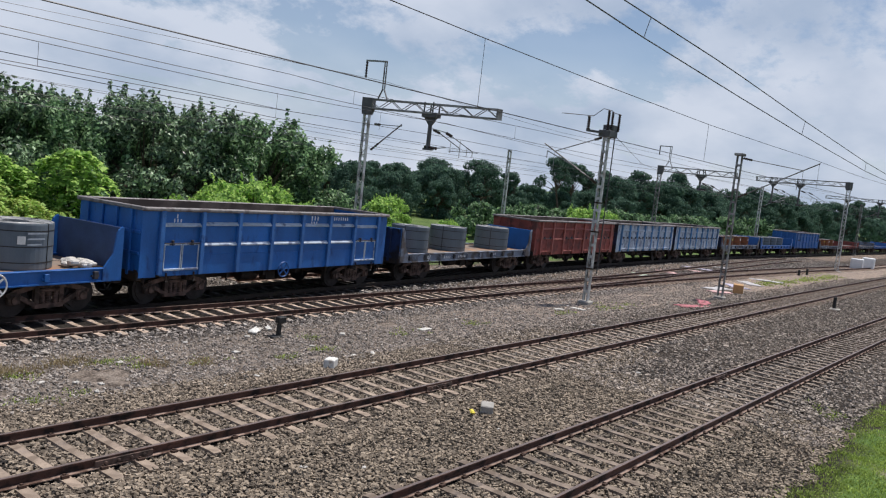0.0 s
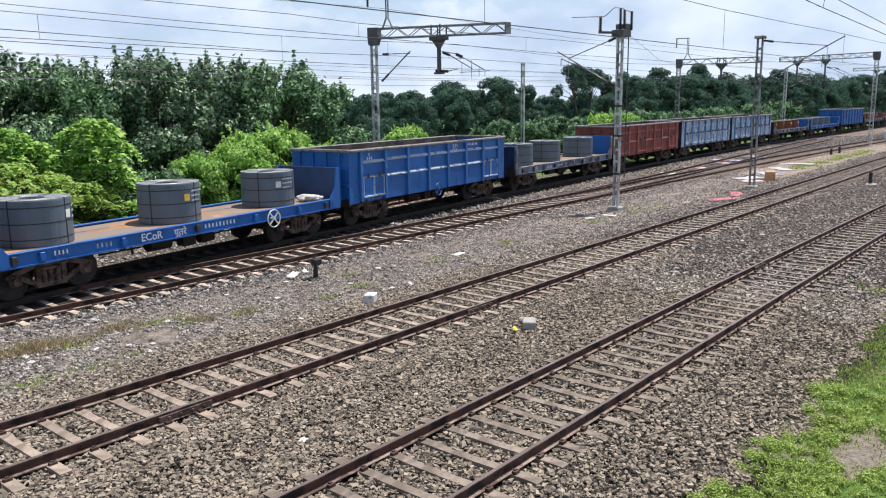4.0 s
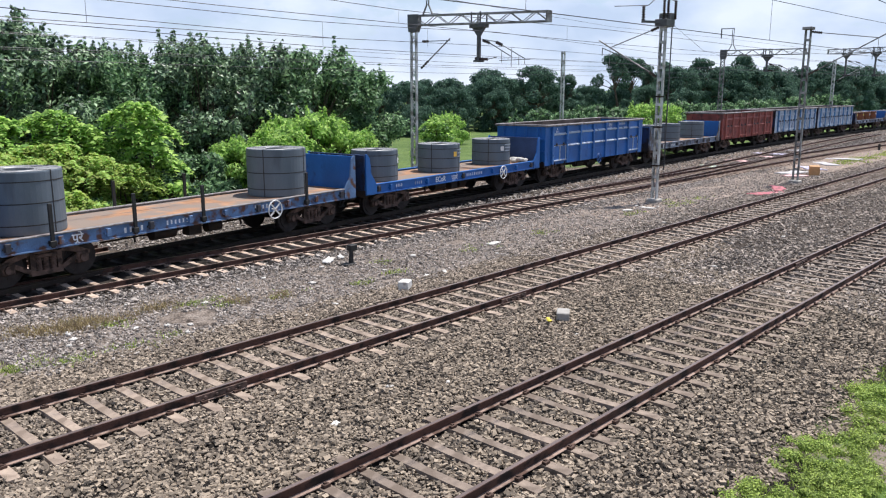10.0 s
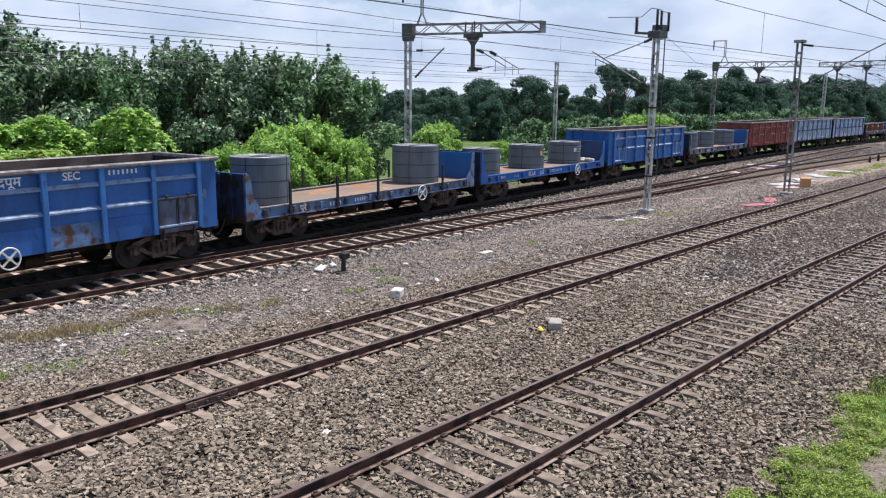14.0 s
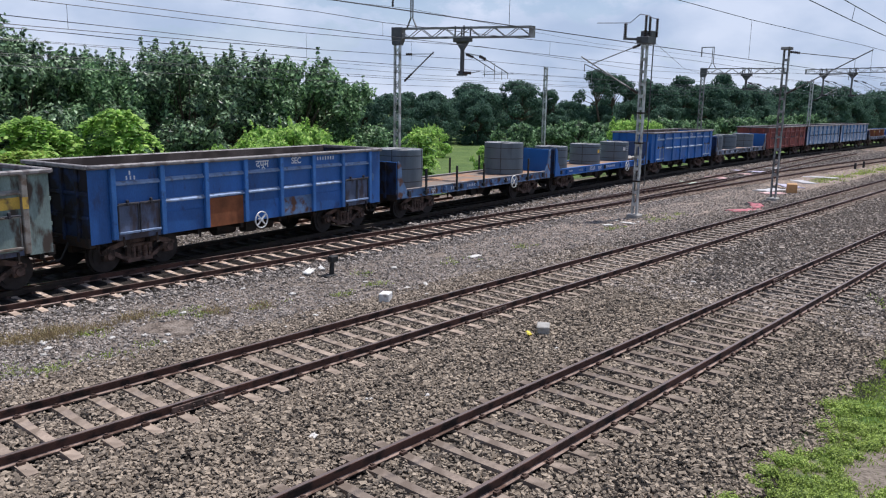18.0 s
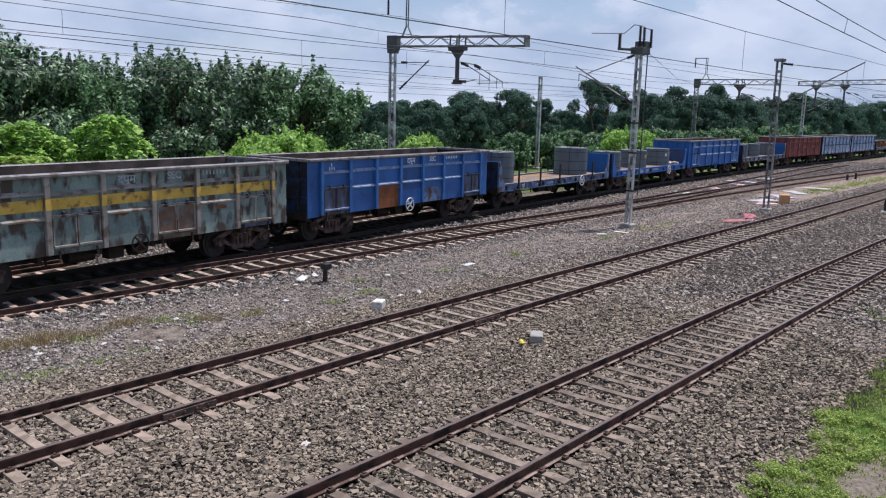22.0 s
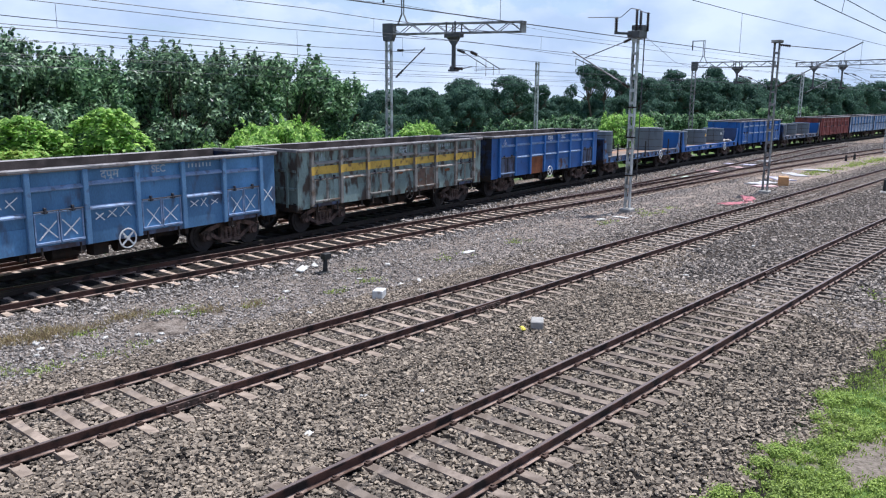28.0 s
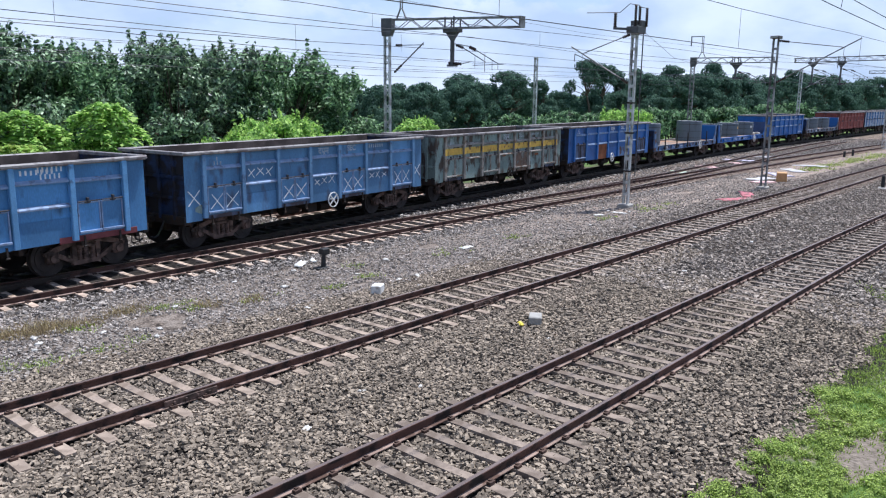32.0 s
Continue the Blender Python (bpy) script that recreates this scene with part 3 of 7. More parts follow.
def rail_mesh(name, centre, offset, x0, x1, step=1.5, drop=0.0, steel=None):
    n = max(2, int((x1 - x0) / step) + 1)
    verts, faces, k = [], [], len(RAIL_PROFILE)
    for x in np.linspace(x0, x1, n):
        sl = (centre(x + 0.1) - centre(x - 0.1)) / 0.2
        nx, ny = -sl / math.hypot(1, sl), 1 / math.hypot(1, sl)
        for u, z in RAIL_PROFILE:
            verts.append((x + nx * (offset + u), centre(x) + ny * (offset + u), z - drop))
    for i in range(n - 1):
        for j in range(k):
            faces.append((i * k + j, i * k + (j + 1) % k, (i + 1) * k + (j + 1) % k, (i + 1) * k + j))
    faces += [tuple(range(k)), tuple(range((n - 1) * k, n * k))[::-1]]
    me = mesh_from(name, verts, faces, steel or M_RAIL)
    me.materials.append(steel or M_RAILTOP)
    me.materials.append(steel or M_RAILFOOT)
    for p in me.polygons:
        if len(p.vertices) == 4 and p.index % k == 7 and p.index < (n - 1) * k:
            p.material_index = 1
        elif len(p.vertices) == 4 and p.index % k in (1, 2, 12, 13) and p.index < (n - 1) * k:
            p.material_index = 2
    return me


def sleeper_mesh(name, mat):
    """A prestressed concrete sleeper: lower and narrower in the middle, bevelled top."""
    secs = [(-1.37, 0.11, 0.085, -0.185), (-1.30, 0.125, 0.09, -0.17), (-0.55, 0.12, 0.085, -0.17), (-0.35, 0.115, 0.078, -0.178), (0.35, 0.115, 0.078, -0.178), (0.55, 0.12, 0.085, -0.17), (1.30, 0.125, 0.09, -0.17), (1.37, 0.11, 0.085, -0.185)]
    verts, faces = [], []
    for y, wb, wt, z in secs:
        verts += [(-wb, y, -0.36), (wb, y, -0.36), (wt, y, z), (-wt, y, z)]
    for i in range(len(secs) - 1):
        for j in range(4):
            faces.append((i * 4 + j, i * 4 + (j + 1) % 4, (i + 1) * 4 + (j + 1) % 4, (i + 1) * 4 + j))
    faces += [(3, 2, 1, 0), tuple(len(verts) - 4 + i for i in range(4))]
    return mesh_from(name, verts, faces, mat)


def clips_mesh(centre, xs, offsets, drop):
    """Elastic clips and pads that hold the rails, both sides of each."""
    bm = bmesh.new()
    for x in xs:
        a = math.atan((centre(x + 0.1) - centre(x - 0.1)) / 0.2)
        for o in offsets:
            for sgn in (-1, 1):
                y = o + sgn * 0.095
                m = Matrix.Translation((x, centre(x), -drop)) @ Matrix.Rotation(a, 4, "Z")
                box(bm, -0.055, 0.055, y - 0.035, y + 0.035, -0.172, -0.128, turn=m)
                box(bm, -0.02, 0.02, y - sgn * 0.02 - 0.022, y - sgn * 0.02 + 0.022, -0.13, -0.112, turn=m)
    return bm


def build_track(name, centre, x0, x1, pitch, start, sleeper_mat, drop, label, sleepers_to, near_from=0.0):
    t = thing(name, label, "railway track", kind="structure")
    for o in (-0.875, 0.875):
        placed("rail", rail_mesh("rail", centre, o, x0, x1, drop=drop, steel=M_RAIL_OILY_SHADED if sleeper_mat is M_SLEEPER_OLD else None), t)
    me = sleeper_mesh("sleeper", sleeper_mat)
    xs = np.arange(start, sleepers_to, pitch)
    rng = random.Random(int(start * 100) + 7)
    for x in xs:
        a = math.degrees(math.atan((centre(x + 0.1) - centre(x - 0.1)) / 0.2))
        s = placed("sleeper", me, t)
        s.matrix_basis = pose(x + rng.uniform(-0.015, 0.015), centre(x) + rng.uniform(-0.03, 0.03), -drop + rng.uniform(-0.008, 0.004), rng.uniform(-0.4, 0.4), 0, a + rng.uniform(-0.7, 0.7))
    tagged(part("rail_clips", clips_mesh(centre, [x for x in xs if x < 45], (-0.875, 0.875), drop), M_CLIP, t), kind="stuff")
    return t


track_1 = build_track("track_1", centre_1, -12, 260, 0.625, 2.2, M_SLEEPER, 0.0, "railway track with rusty rails on concrete sleepers", 92)
track_2 = build_track("track_2", centre_2, -14, 260, 0.625, -0.5, M_SLEEPER_MID, 0.0, "railway track with brown rails on dusty concrete sleepers", 112)
track_3 = build_track("track_3", centre_3, -20, 200, 0.63, 2.5, M_SLEEPER_TAN, 0.0, "railway track with concrete sleepers beside the goods train", 110)
track_4 = build_track("track_4", centre_4, -20, 330, 0.65, 4.0, M_SLEEPER_OLD, 0.012, "oily railway track with the goods train's shade in its dark colour", 120)
crossover = thing("crossover_track", "diverging crossover rails between two tracks", "railway track", kind="structure")
for o in (-0.875, 0.875):
    placed("rail", rail_mesh("rail", centre_5, o, 33.0, 101.0, drop=0.004), crossover)


def lying_rails(x0, x1, offsets, label):
    """Old rails laid down on short sleepers beside the train's track."""
    t = thing("spare_rails", label, "rails", "old rails beside the track")
    for o in offsets:
        placed("rail", rail_mesh("rail", centre_4, o, x0, x1, drop=0.10), t)
    me = sleeper_mesh("sleeper", M_SLEEPER_TAN)
    mid = sum(offsets) / len(offsets)
    for k, x in enumerate(np.arange(x0 + 0.4, x1 - 0.2, 0.7)):
        a = math.atan(side_slope(x))
        s = placed("sleeper", me, t)
        s.matrix_basis = pose(x - mid * math.sin(a), centre_4(x) + mid * math.cos(a), -0.09, 0, 0, math.degrees(a) + (k * 37 % 9 - 4) * 0.5) @ Matrix.Diagonal((1, 0.8, 1, 1))
    return t


lying_rails(2.0, 11.5, (2.35, 2.95), "rusty spare rails lying on sleepers behind the train's track")
lying_rails(20.5, 33.0, (2.4, 3.3), "rusty spare rails on tan sleepers behind the train's track")


def fishplate(centre, offset, x):
    bm = bmesh.new()
    for s in (-1, 1):
        box(bm, -0.5, 0.5, s * 0.042 - 0.02, s * 0.042 + 0.02, -0.14, -0.04, cut=0.006)
        for i in (-0.33, -0.11, 0.11, 0.33):
            rod(bm, (i, s * 0.03, -0.09), (i, s * 0.105, -0.09), 0.026, 6)
    return pose(x, centre(x) + offset, 0), bm


for centre, o, x, t in ((centre_2, -0.875, 6.75, track_2), (centre_2, -0.875, 15.0, track_2), (centre_1, 0.875, 24.0, track_1)):
    m, bm = fishplate(centre, o, x)
    part("fishplate", bm, M_BOGIE, t, "rusty bolted rail joint").matrix_basis = m

# ---- the goods train ----
WHEELSETS = []                        # (object, wheel radius) that turn as the train rolls


def wheelset_mesh():
    bm = bmesh.new()
    rod(bm, (0, -1.0, 0), (0, 1.0, 0), 0.085, 10)
    for s in (-1, 1):
        rod(bm, (0, s * 0.81, 0), (0, s * 0.94, 0), 0.50, 28)
        rod(bm, (0, s * 0.78, 0), (0, s * 0.81, 0), 0.53, 28)
        rod(bm, (0, s * 0.94, 0), (0, s * 0.965, 0), 0.40, 24)
        rod(bm, (0, s * 0.965, 0), (0, s * 1.02, 0), 0.16, 12)
        for k in range(4):
            a = k * math.pi / 2
            rod(bm, (0.28 * math.cos(a), s * 0.964, 0.28 * math.sin(a)), (0.28 * math.cos(a), s * 0.975, 0.28 * math.sin(a)), 0.05, 8)
    me = bpy.data.meshes.new("wheelset")
    bm.to_mesh(me)
    bm.free()
    me.materials.append(M_WHEELSTEEL)
    return me


ME_WHEELSET = wheelset_mesh()


def bogie_frame_mesh(s):
    """One cast side frame with its axle boxes, springs and windows; s is the side."""
    bm = bmesh.new()
    y0, y1 = sorted((s * 1.02, s * 1.16))
    for i in (-1, 1):
        box(bm, i * 1.0 - 0.17, i * 1.0 + 0.17, y0 - 0.02, y1 + 0.02, 0.36, 0.68, cut=0.03)
        rod(bm, (i * 1.0, s * 1.10, 0.5), (i * 1.0, s * 1.24, 0.5), 0.115, 12)
        beam(bm, (i * 1.0, s * 1.09, 0.70), (i * 0.36, s * 1.09, 0.86), 0.13, 0.14)
        beam(bm, (i * 0.92, s * 1.09, 0.60), (i * 0.36, s * 1.09, 0.30), 0.12, 0.12)
        beam(bm, (i * 0.36, s * 1.09, 0.27), (i * 0.36, s * 1.09, 0.90), 0.13, 0.12)
        beam(bm, (i * 1.0, s * 1.09, 0.70), (i * 1.22, s * 1.09, 0.62), 0.12, 0.10)
    beam(bm, (-0.42, s * 1.09, 0.86), (0.42, s * 1.09, 0.86), 0.14, 0.14)
    beam(bm, (-0.42, s * 1.09, 0.28), (0.42, s * 1.09, 0.28), 0.14, 0.12)
    for i in (-0.2, 0.0, 0.2):
        rod(bm, (i, s * 1.10, 0.33), (i, s * 1.10, 0.66), 0.075, 10)
        for z in (0.38, 0.45, 0.52, 0.59):
            ring(bm, (i, s * 1.10, z), "z", 0.078, 0.014, 10, 4)
    box(bm, -0.33, 0.33, y0 + 0.0, y1 + 0.05, 0.66, 0.76, cut=0.02)
    me = bpy.data.meshes.new("side_frame")
    bm.to_mesh(me)
    bm.free()
    me.materials.append(M_BOGIE)
    return me


ME_SIDE_FRAME = {s: bogie_frame_mesh(s) for s in (-1, 1)}


def add_bogie(wagon, x, turning):
    bm = bmesh.new()
    box(bm, -0.25, 0.25, -1.1, 1.1, 0.62, 0.86, cut=0.03)
    rod(bm, (0, 0, 0.86), (0, 0, 0.98), 0.3, 14)
    for i in (-1, 1):
        box(bm, i * 0.62 - 0.06, i * 0.62 + 0.06, -0.95, 0.95, 0.36, 0.50, cut=0.02)
        for s in (-1, 1):
            box(bm, i * 0.44 - 0.05, i * 0.44 + 0.05, s * 0.86 - 0.05, s * 0.86 + 0.05, 0.30, 0.66, cut=0.02)
    bogie = part("bogie", bm, M_UNDER, wagon, "rusty cast steel bogie")
    bogie.location = (x, 0, 0)
    for s in (-1, 1):
        placed("side_frame", ME_SIDE_FRAME[s], bogie)
    for i in (-1, 1):
        w = placed("wheelset", ME_WHEELSET, bogie)
        w.location = (i * 1.0, 0, 0.5)
        if turning:
            WHEELSETS.append(w)


def add_coupler(wagon, x, s):
    bm = bmesh.new()
    beam(bm, (x, 0, 0.98), (x + s * 0.36, 0, 0.98), 0.16, 0.18)
    box(bm, min(x + s * 0.26, x + s * 0.52), max(x + s * 0.26, x + s * 0.52), -0.16, 0.16, 0.84, 1.12, cut=0.04)
    part("coupler", bm, M_UNDER, wagon)
    bm = bmesh.new()
    px = x + s * 0.05
    pts = [(px, -0.55, 0.95), (px + s * 0.12, -0.56, 0.72), (px + s * 0.22, -0.54, 0.52), (px + s * 0.36, -0.52, 0.45), (px + s * 0.48, -0.5, 0.5)]
    for a, b in zip(pts, pts[1:]):
        rod(bm, a, b, 0.03, 6)
    part("brake_hose", bm, M_BLACK, wagon)


def add_underframe(wagon, half, z, mat):
    bm = bmesh.new()
    for y in (-0.35, 0.35):
        box(bm, -half + 0.1, half - 0.1, y - 0.09, y + 0.09, z - 0.42, z)
    for x in np.linspace(-half + 0.3, half - 0.3, 8):
        box(bm, x - 0.06, x + 0.06, -1.4, 1.4, z - 0.26, z)
    part("underframe", bm, M_UNDER, wagon)
    bm = bmesh.new()
    rod(bm, (-1.5, -0.72, 0.72), (-0.7, -0.72, 0.72), 0.21, 14)
    rod(bm, (0.6, -0.62, 0.62), (1.15, -0.62, 0.62), 0.17, 14)
    box(bm, -0.3, 0.2, -0.95, -0.6, 0.5, 0.84, cut=0.02)
    rod(bm, (-2.9, -0.3, 0.62), (2.9, -0.3, 0.62), 0.03, 6)
    for x in (-2.1, 1.9):
        beam(bm, (x, -0.8, 0.55), (x, -0.75, 0.9), 0.05)
    part("brake_gear", bm, M_UNDER, wagon)


def add_hand_wheel(wagon, x, z, y=-1.66, r=0.27, mat=None, spokes=4):
    bm = bmesh.new()
    ring(bm, (x, y, z), "y", r, 0.024, 26, 6)
    rod(bm, (x, y - 0.03, z), (x, y + 0.16, z), 0.035, 8)
    rod(bm, (x, y - 0.035, z), (x, y + 0.02, z), 0.055, 10)
    for k in range(spokes):
        a = 2 * math.pi * k / spokes + 0.75
        beam(bm, (x, y, z), (x + r * math.cos(a), y, z + r * math.sin(a)), 0.035, 0.045)
    part("hand_wheel", bm, mat or M_WHEELPAINT, wagon, "spoked brake hand wheel" if mat else "white spoked brake hand wheel")


def text_mesh(words, size, mat):
    cu = bpy.data.curves.new("lettering", "FONT")
    cu.offset = 0.006
    cu.body, cu.size, cu.extrude, cu.align_x, cu.align_y = words, size, 0.001, "CENTER", "CENTER"
    ob = bpy.data.objects.new("lettering", cu)
    scene.collection.objects.link(ob)
    bpy.context.view_layer.update()
    me = bpy.data.meshes.new_from_object(ob.evaluated_get(bpy.context.evaluated_depsgraph_get()))
    bpy.data.objects.remove(ob)
    bpy.data.curves.remove(cu)
    me.materials.clear()
    me.materials.append(mat)
    return me


def add_words(wagon, words, x, z, size, mat, y):
    ob = placed("lettering", text_mesh(words, size, mat), wagon, "white stencilled lettering")
    ob.matrix_basis = pose(x, y, z, 90, 0, 0)


def add_bars(wagon, x, z, widths, h, mat, y, name="painted_number"):
    """Writing that is not spelt out: a row of short bars."""
    bm = bmesh.new()
    at = x
    for k, w in enumerate(widths):
        box(bm, at + w * 0.18, at + w * 0.72, y - 0.002, y + 0.001, z - h * (0.5, 0.46, 0.5)[k % 3], z + h * (0.5, 0.5, 0.42)[k % 3])
        at += w + h * 0.3
    tagged(part(name, bm, mat, wagon), kind="stuff")


BODY_Z0, BODY_Z1, HALF = 1.06, 3.09, 6.4
POSTS = [-5.65 + 11.3 / 7 * i for i in range(8)]


def ledge(bm, a, b, s, z):
    """A pressed stiffener along a side, with a sloping top."""
    prof = [(1.50, z + 0.07), (1.585, z), (1.585, z - 0.045), (1.50, z - 0.06)]
    f = [bm.verts.new((a, s * y, w)) for y, w in prof]
    g = [bm.verts.new((b, s * y, w)) for y, w in prof]
    bm.faces.new(f), bm.faces.new(g[::-1])
    for i in range(4):
        j = (i + 1) % 4
        bm.faces.new((f[i], g[i], g[j], f[j]))
    bmesh.ops.recalc_face_normals(bm, faces=bm.faces)


def box_wagon(label, paint, doors, stripe=None, turning=True, plates=(), marks=(), crosses=False, seed=0, frame_paint=None, rib_paint=None, wheel=0.4,
              wheel_paint=None, bands=(2.62, 1.95), letters=None, patches=()):
    """A high-sided open bogie wagon, floor to rim, with ribbed sides, doors and running gear."""
    rng = random.Random(seed)
    wagon = thing("open_wagon", label, "goods wagon", "wagons of the goods train")
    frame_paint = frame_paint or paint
    rib_paint = rib_paint or P_BLUE_EDGE
    end_paint = paint if paint in (P_GREY, P_RED, P_BLUE) else P_SOOT_SHADED
    sill_paint = paint if paint in (P_RED, P_LTBLUE, P_BLUE) else P_BLUE_GRIMY
    iron = M_DOORFRAME if paint is P_BLUE_WORN else rib_paint
    for s in (-1, 1):
        bm = bmesh.new()
        y = s * 1.50
        box(bm, -HALF + 0.05, HALF - 0.05, min(y, y - s * 0.03), max(y, y - s * 0.03), BODY_Z0 + 0.12, BODY_Z1 - 0.06)
        part("side_wall", bm, paint, wagon)
        for i in range(7):
            bm = bmesh.new()
            a, b = POSTS[i] + 0.07, POSTS[i + 1] - 0.07
            yy = s * 1.512
            box(bm, a, b, min(yy, yy + s * 0.012), max(yy, yy + s * 0.012), 0.97, 1.62, cut=0.004)
            part("lower_panel", bm, plates[i] if plates and plates[i] else (sill_paint if i in doors else paint), wagon)
            bm = bmesh.new()
            box(bm, a, b, min(s * 1.499, s * 1.504), max(s * 1.499, s * 1.504), 2.02 if i in doors else 1.64, BODY_Z1 - 0.09)
            part("upper_panel", bm, paint, wagon)
            if i in doors:
                continue
            for z in bands:
                bm = bmesh.new()
                ledge(bm, a, b, s, z)
                part("stiffener", bm, rib_paint, wagon)
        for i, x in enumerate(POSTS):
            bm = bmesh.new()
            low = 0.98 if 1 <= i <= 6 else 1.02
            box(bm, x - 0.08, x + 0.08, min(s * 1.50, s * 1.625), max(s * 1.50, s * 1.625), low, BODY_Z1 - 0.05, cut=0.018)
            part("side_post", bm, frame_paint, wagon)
        bm = bmesh.new()
        box(bm, -HALF, HALF, min(s * 1.47, s * 1.64), max(s * 1.47, s * 1.64), BODY_Z1 - 0.08, BODY_Z1 + 0.04, cut=0.035)
        part("top_rail", bm, P_RIM, wagon, "scuffed steel top rail")
        bm = bmesh.new()
        box(bm, -HALF + 0.02, HALF - 0.02, min(s * 1.28, s * 1.44), max(s * 1.28, s * 1.44), BODY_Z0 - 0.12, BODY_Z0 + 0.13, cut=0.015)
        part("sole_bar", bm, M_UNDER, wagon)
        for e in (-1, 1):
            bm = bmesh.new()
            box(bm, min(e * 5.73, e * 6.355), max(e * 5.73, e * 6.355), min(s * 1.496, s * 1.512), max(s * 1.496, s * 1.512), 0.95, BODY_Z1 - 0.09, cut=0.004)
            part("corner_panel", bm, paint, wagon)
        for i in doors:
            a, b = POSTS[i] + 0.10, POSTS[i + 1] - 0.10
            mid, z0, z1 = (a + b) / 2, 1.10, 1.98
            door = None
            for lo, hi in ((a + 0.02, mid - 0.015), (mid + 0.015, b - 0.02)):
                bm = bmesh.new()
                box(bm, lo, hi, min(s * 1.525, s * 1.56), max(s * 1.525, s * 1.56), z0, z1, cut=0.01)
                door = part("door", bm, plates[i] if plates and plates[i] else paint, wagon, "hinged flap door")
                bm = bmesh.new()
                box(bm, lo, hi, min(s * 1.555, s * 1.62), max(s * 1.555, s * 1.62), z0 + 0.05, z0 + 0.11, cut=0.006)
                part("door_ledge", bm, rib_paint, door)
                bm = bmesh.new()
                box(bm, lo, hi, min(s * 1.555, s * 1.580), max(s * 1.555, s * 1.580), z1 - 0.035, z1)
                box(bm, lo, lo + 0.035, min(s * 1.555, s * 1.585), max(s * 1.555, s * 1.585), z0 + 0.12, z1 - 0.02)
                box(bm, hi - 0.035, hi, min(s * 1.555, s * 1.585), max(s * 1.555, s * 1.585), z0 + 0.12, z1 - 0.02)
                part("door_frame", bm, iron, door)
                bm = bmesh.new()
                rod(bm, (lo, s * 1.60, z1 + 0.03), (hi, s * 1.60, z1 + 0.03), 0.022, 6)
                hx = lo + 0.3 if lo < mid - 0.1 else hi - 0.3
                box(bm, hx - 0.035, hx + 0.035, min(s * 1.55, s * 1.63), max(s * 1.55, s * 1.63), z1 - 0.03, z1 + 0.13, cut=0.01)
                box(bm, hx - 0.09, hx + 0.09, min(s * 1.55, s * 1.60), max(s * 1.55, s * 1.60), z1 - 0.02, z1 + 0.05, cut=0.01)
                part("hinge", bm, M_DOORFRAME, door)
            bm = bmesh.new()
            ledge(bm, a - 0.02, b + 0.02, s, 2.58)
            part("stiffener", bm, rib_paint, wagon)
            for hx in (a + 0.16, b - 0.16):
                bm = bmesh.new()
                beam(bm, (hx, s * 1.58, 1.08), (hx, s * 1.60, 0.78), 0.05, 0.03)
                rod(bm, (hx - 0.05, s * 1.60, 0.80), (hx + 0.05, s * 1.60, 0.80), 0.03, 6)
                part("door_stop", bm, M_UNDER, wagon)
    for e in (-1, 1):
        bm = bmesh.new()
        box(bm, min(e * 6.320, e * 6.360), max(e * 6.320, e * 6.360), -1.5, 1.5, BODY_Z0 - 0.02, BODY_Z1 - 0.02)
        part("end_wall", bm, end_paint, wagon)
        for y in (-1.05, -0.35, 0.35, 1.05):
            bm = bmesh.new()
            box(bm, min(e * 6.360, e * 6.440), max(e * 6.360, e * 6.440), y - 0.06, y + 0.06, BODY_Z0 - 0.05, BODY_Z1 - 0.05, cut=0.012)
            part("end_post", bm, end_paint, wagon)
        bm = bmesh.new()
        box(bm, min(e * 6.300, e * 6.460), max(e * 6.300, e * 6.460), -1.58, 1.58, BODY_Z1 - 0.07, BODY_Z1 + 0.045, cut=0.02)
        part("end_rail", bm, P_RIM, wagon)
        bm = bmesh.new()
        box(bm, min(e * 6.220, e * 6.420), max(e * 6.220, e * 6.420), -1.5, 1.5, 0.86, 1.14, cut=0.02)
        part("headstock", bm, M_UNDER, wagon)
        for z in (1.7, 2.35):
            bm = bmesh.new()
            box(bm, min(e * 6.360, e * 6.415), max(e * 6.360, e * 6.415), -1.48, 1.48, z - 0.05, z + 0.05, cut=0.01)
            part("end_stiffener", bm, end_paint, wagon)
        bm = bmesh.new()
        rod(bm, (e * 6.1, -1.45, 0.62), (e * 6.1, -1.45, 0.98), 0.016, 6)
        rod(bm, (e * 5.85, -1.45, 0.62), (e * 5.85, -1.45, 0.98), 0.016, 6)
        rod(bm, (e * 6.1, -1.45, 0.63), (e * 5.85, -1.45, 0.63), 0.016, 6)
        part("stirrup", bm, M_UNDER, wagon)
        add_coupler(wagon, e * 6.4, e)
        add_bogie(wagon, e * 4.6, turning)
    bm = bmesh.new()
    box(bm, -6.320, 6.320, -1.47, 1.47, BODY_Z0 + 0.08, BODY_Z0 + 0.14)
    part("floor", bm, M_INSIDE, wagon)
    for s in (-1, 1):
        bm = bmesh.new()
        box(bm, -6.310, 6.310, min(s * 1.466, s * 1.455), max(s * 1.466, s * 1.455), BODY_Z0 + 0.14, BODY_Z1 + 0.01)
        part("inner_lining", bm, M_INSIDE, wagon, "rusty inner side plating")
    add_underframe(wagon, HALF, BODY_Z0 - 0.02, frame_paint)
    if wheel is not None:
        add_hand_wheel(wagon, wheel, 0.99, mat=wheel_paint)
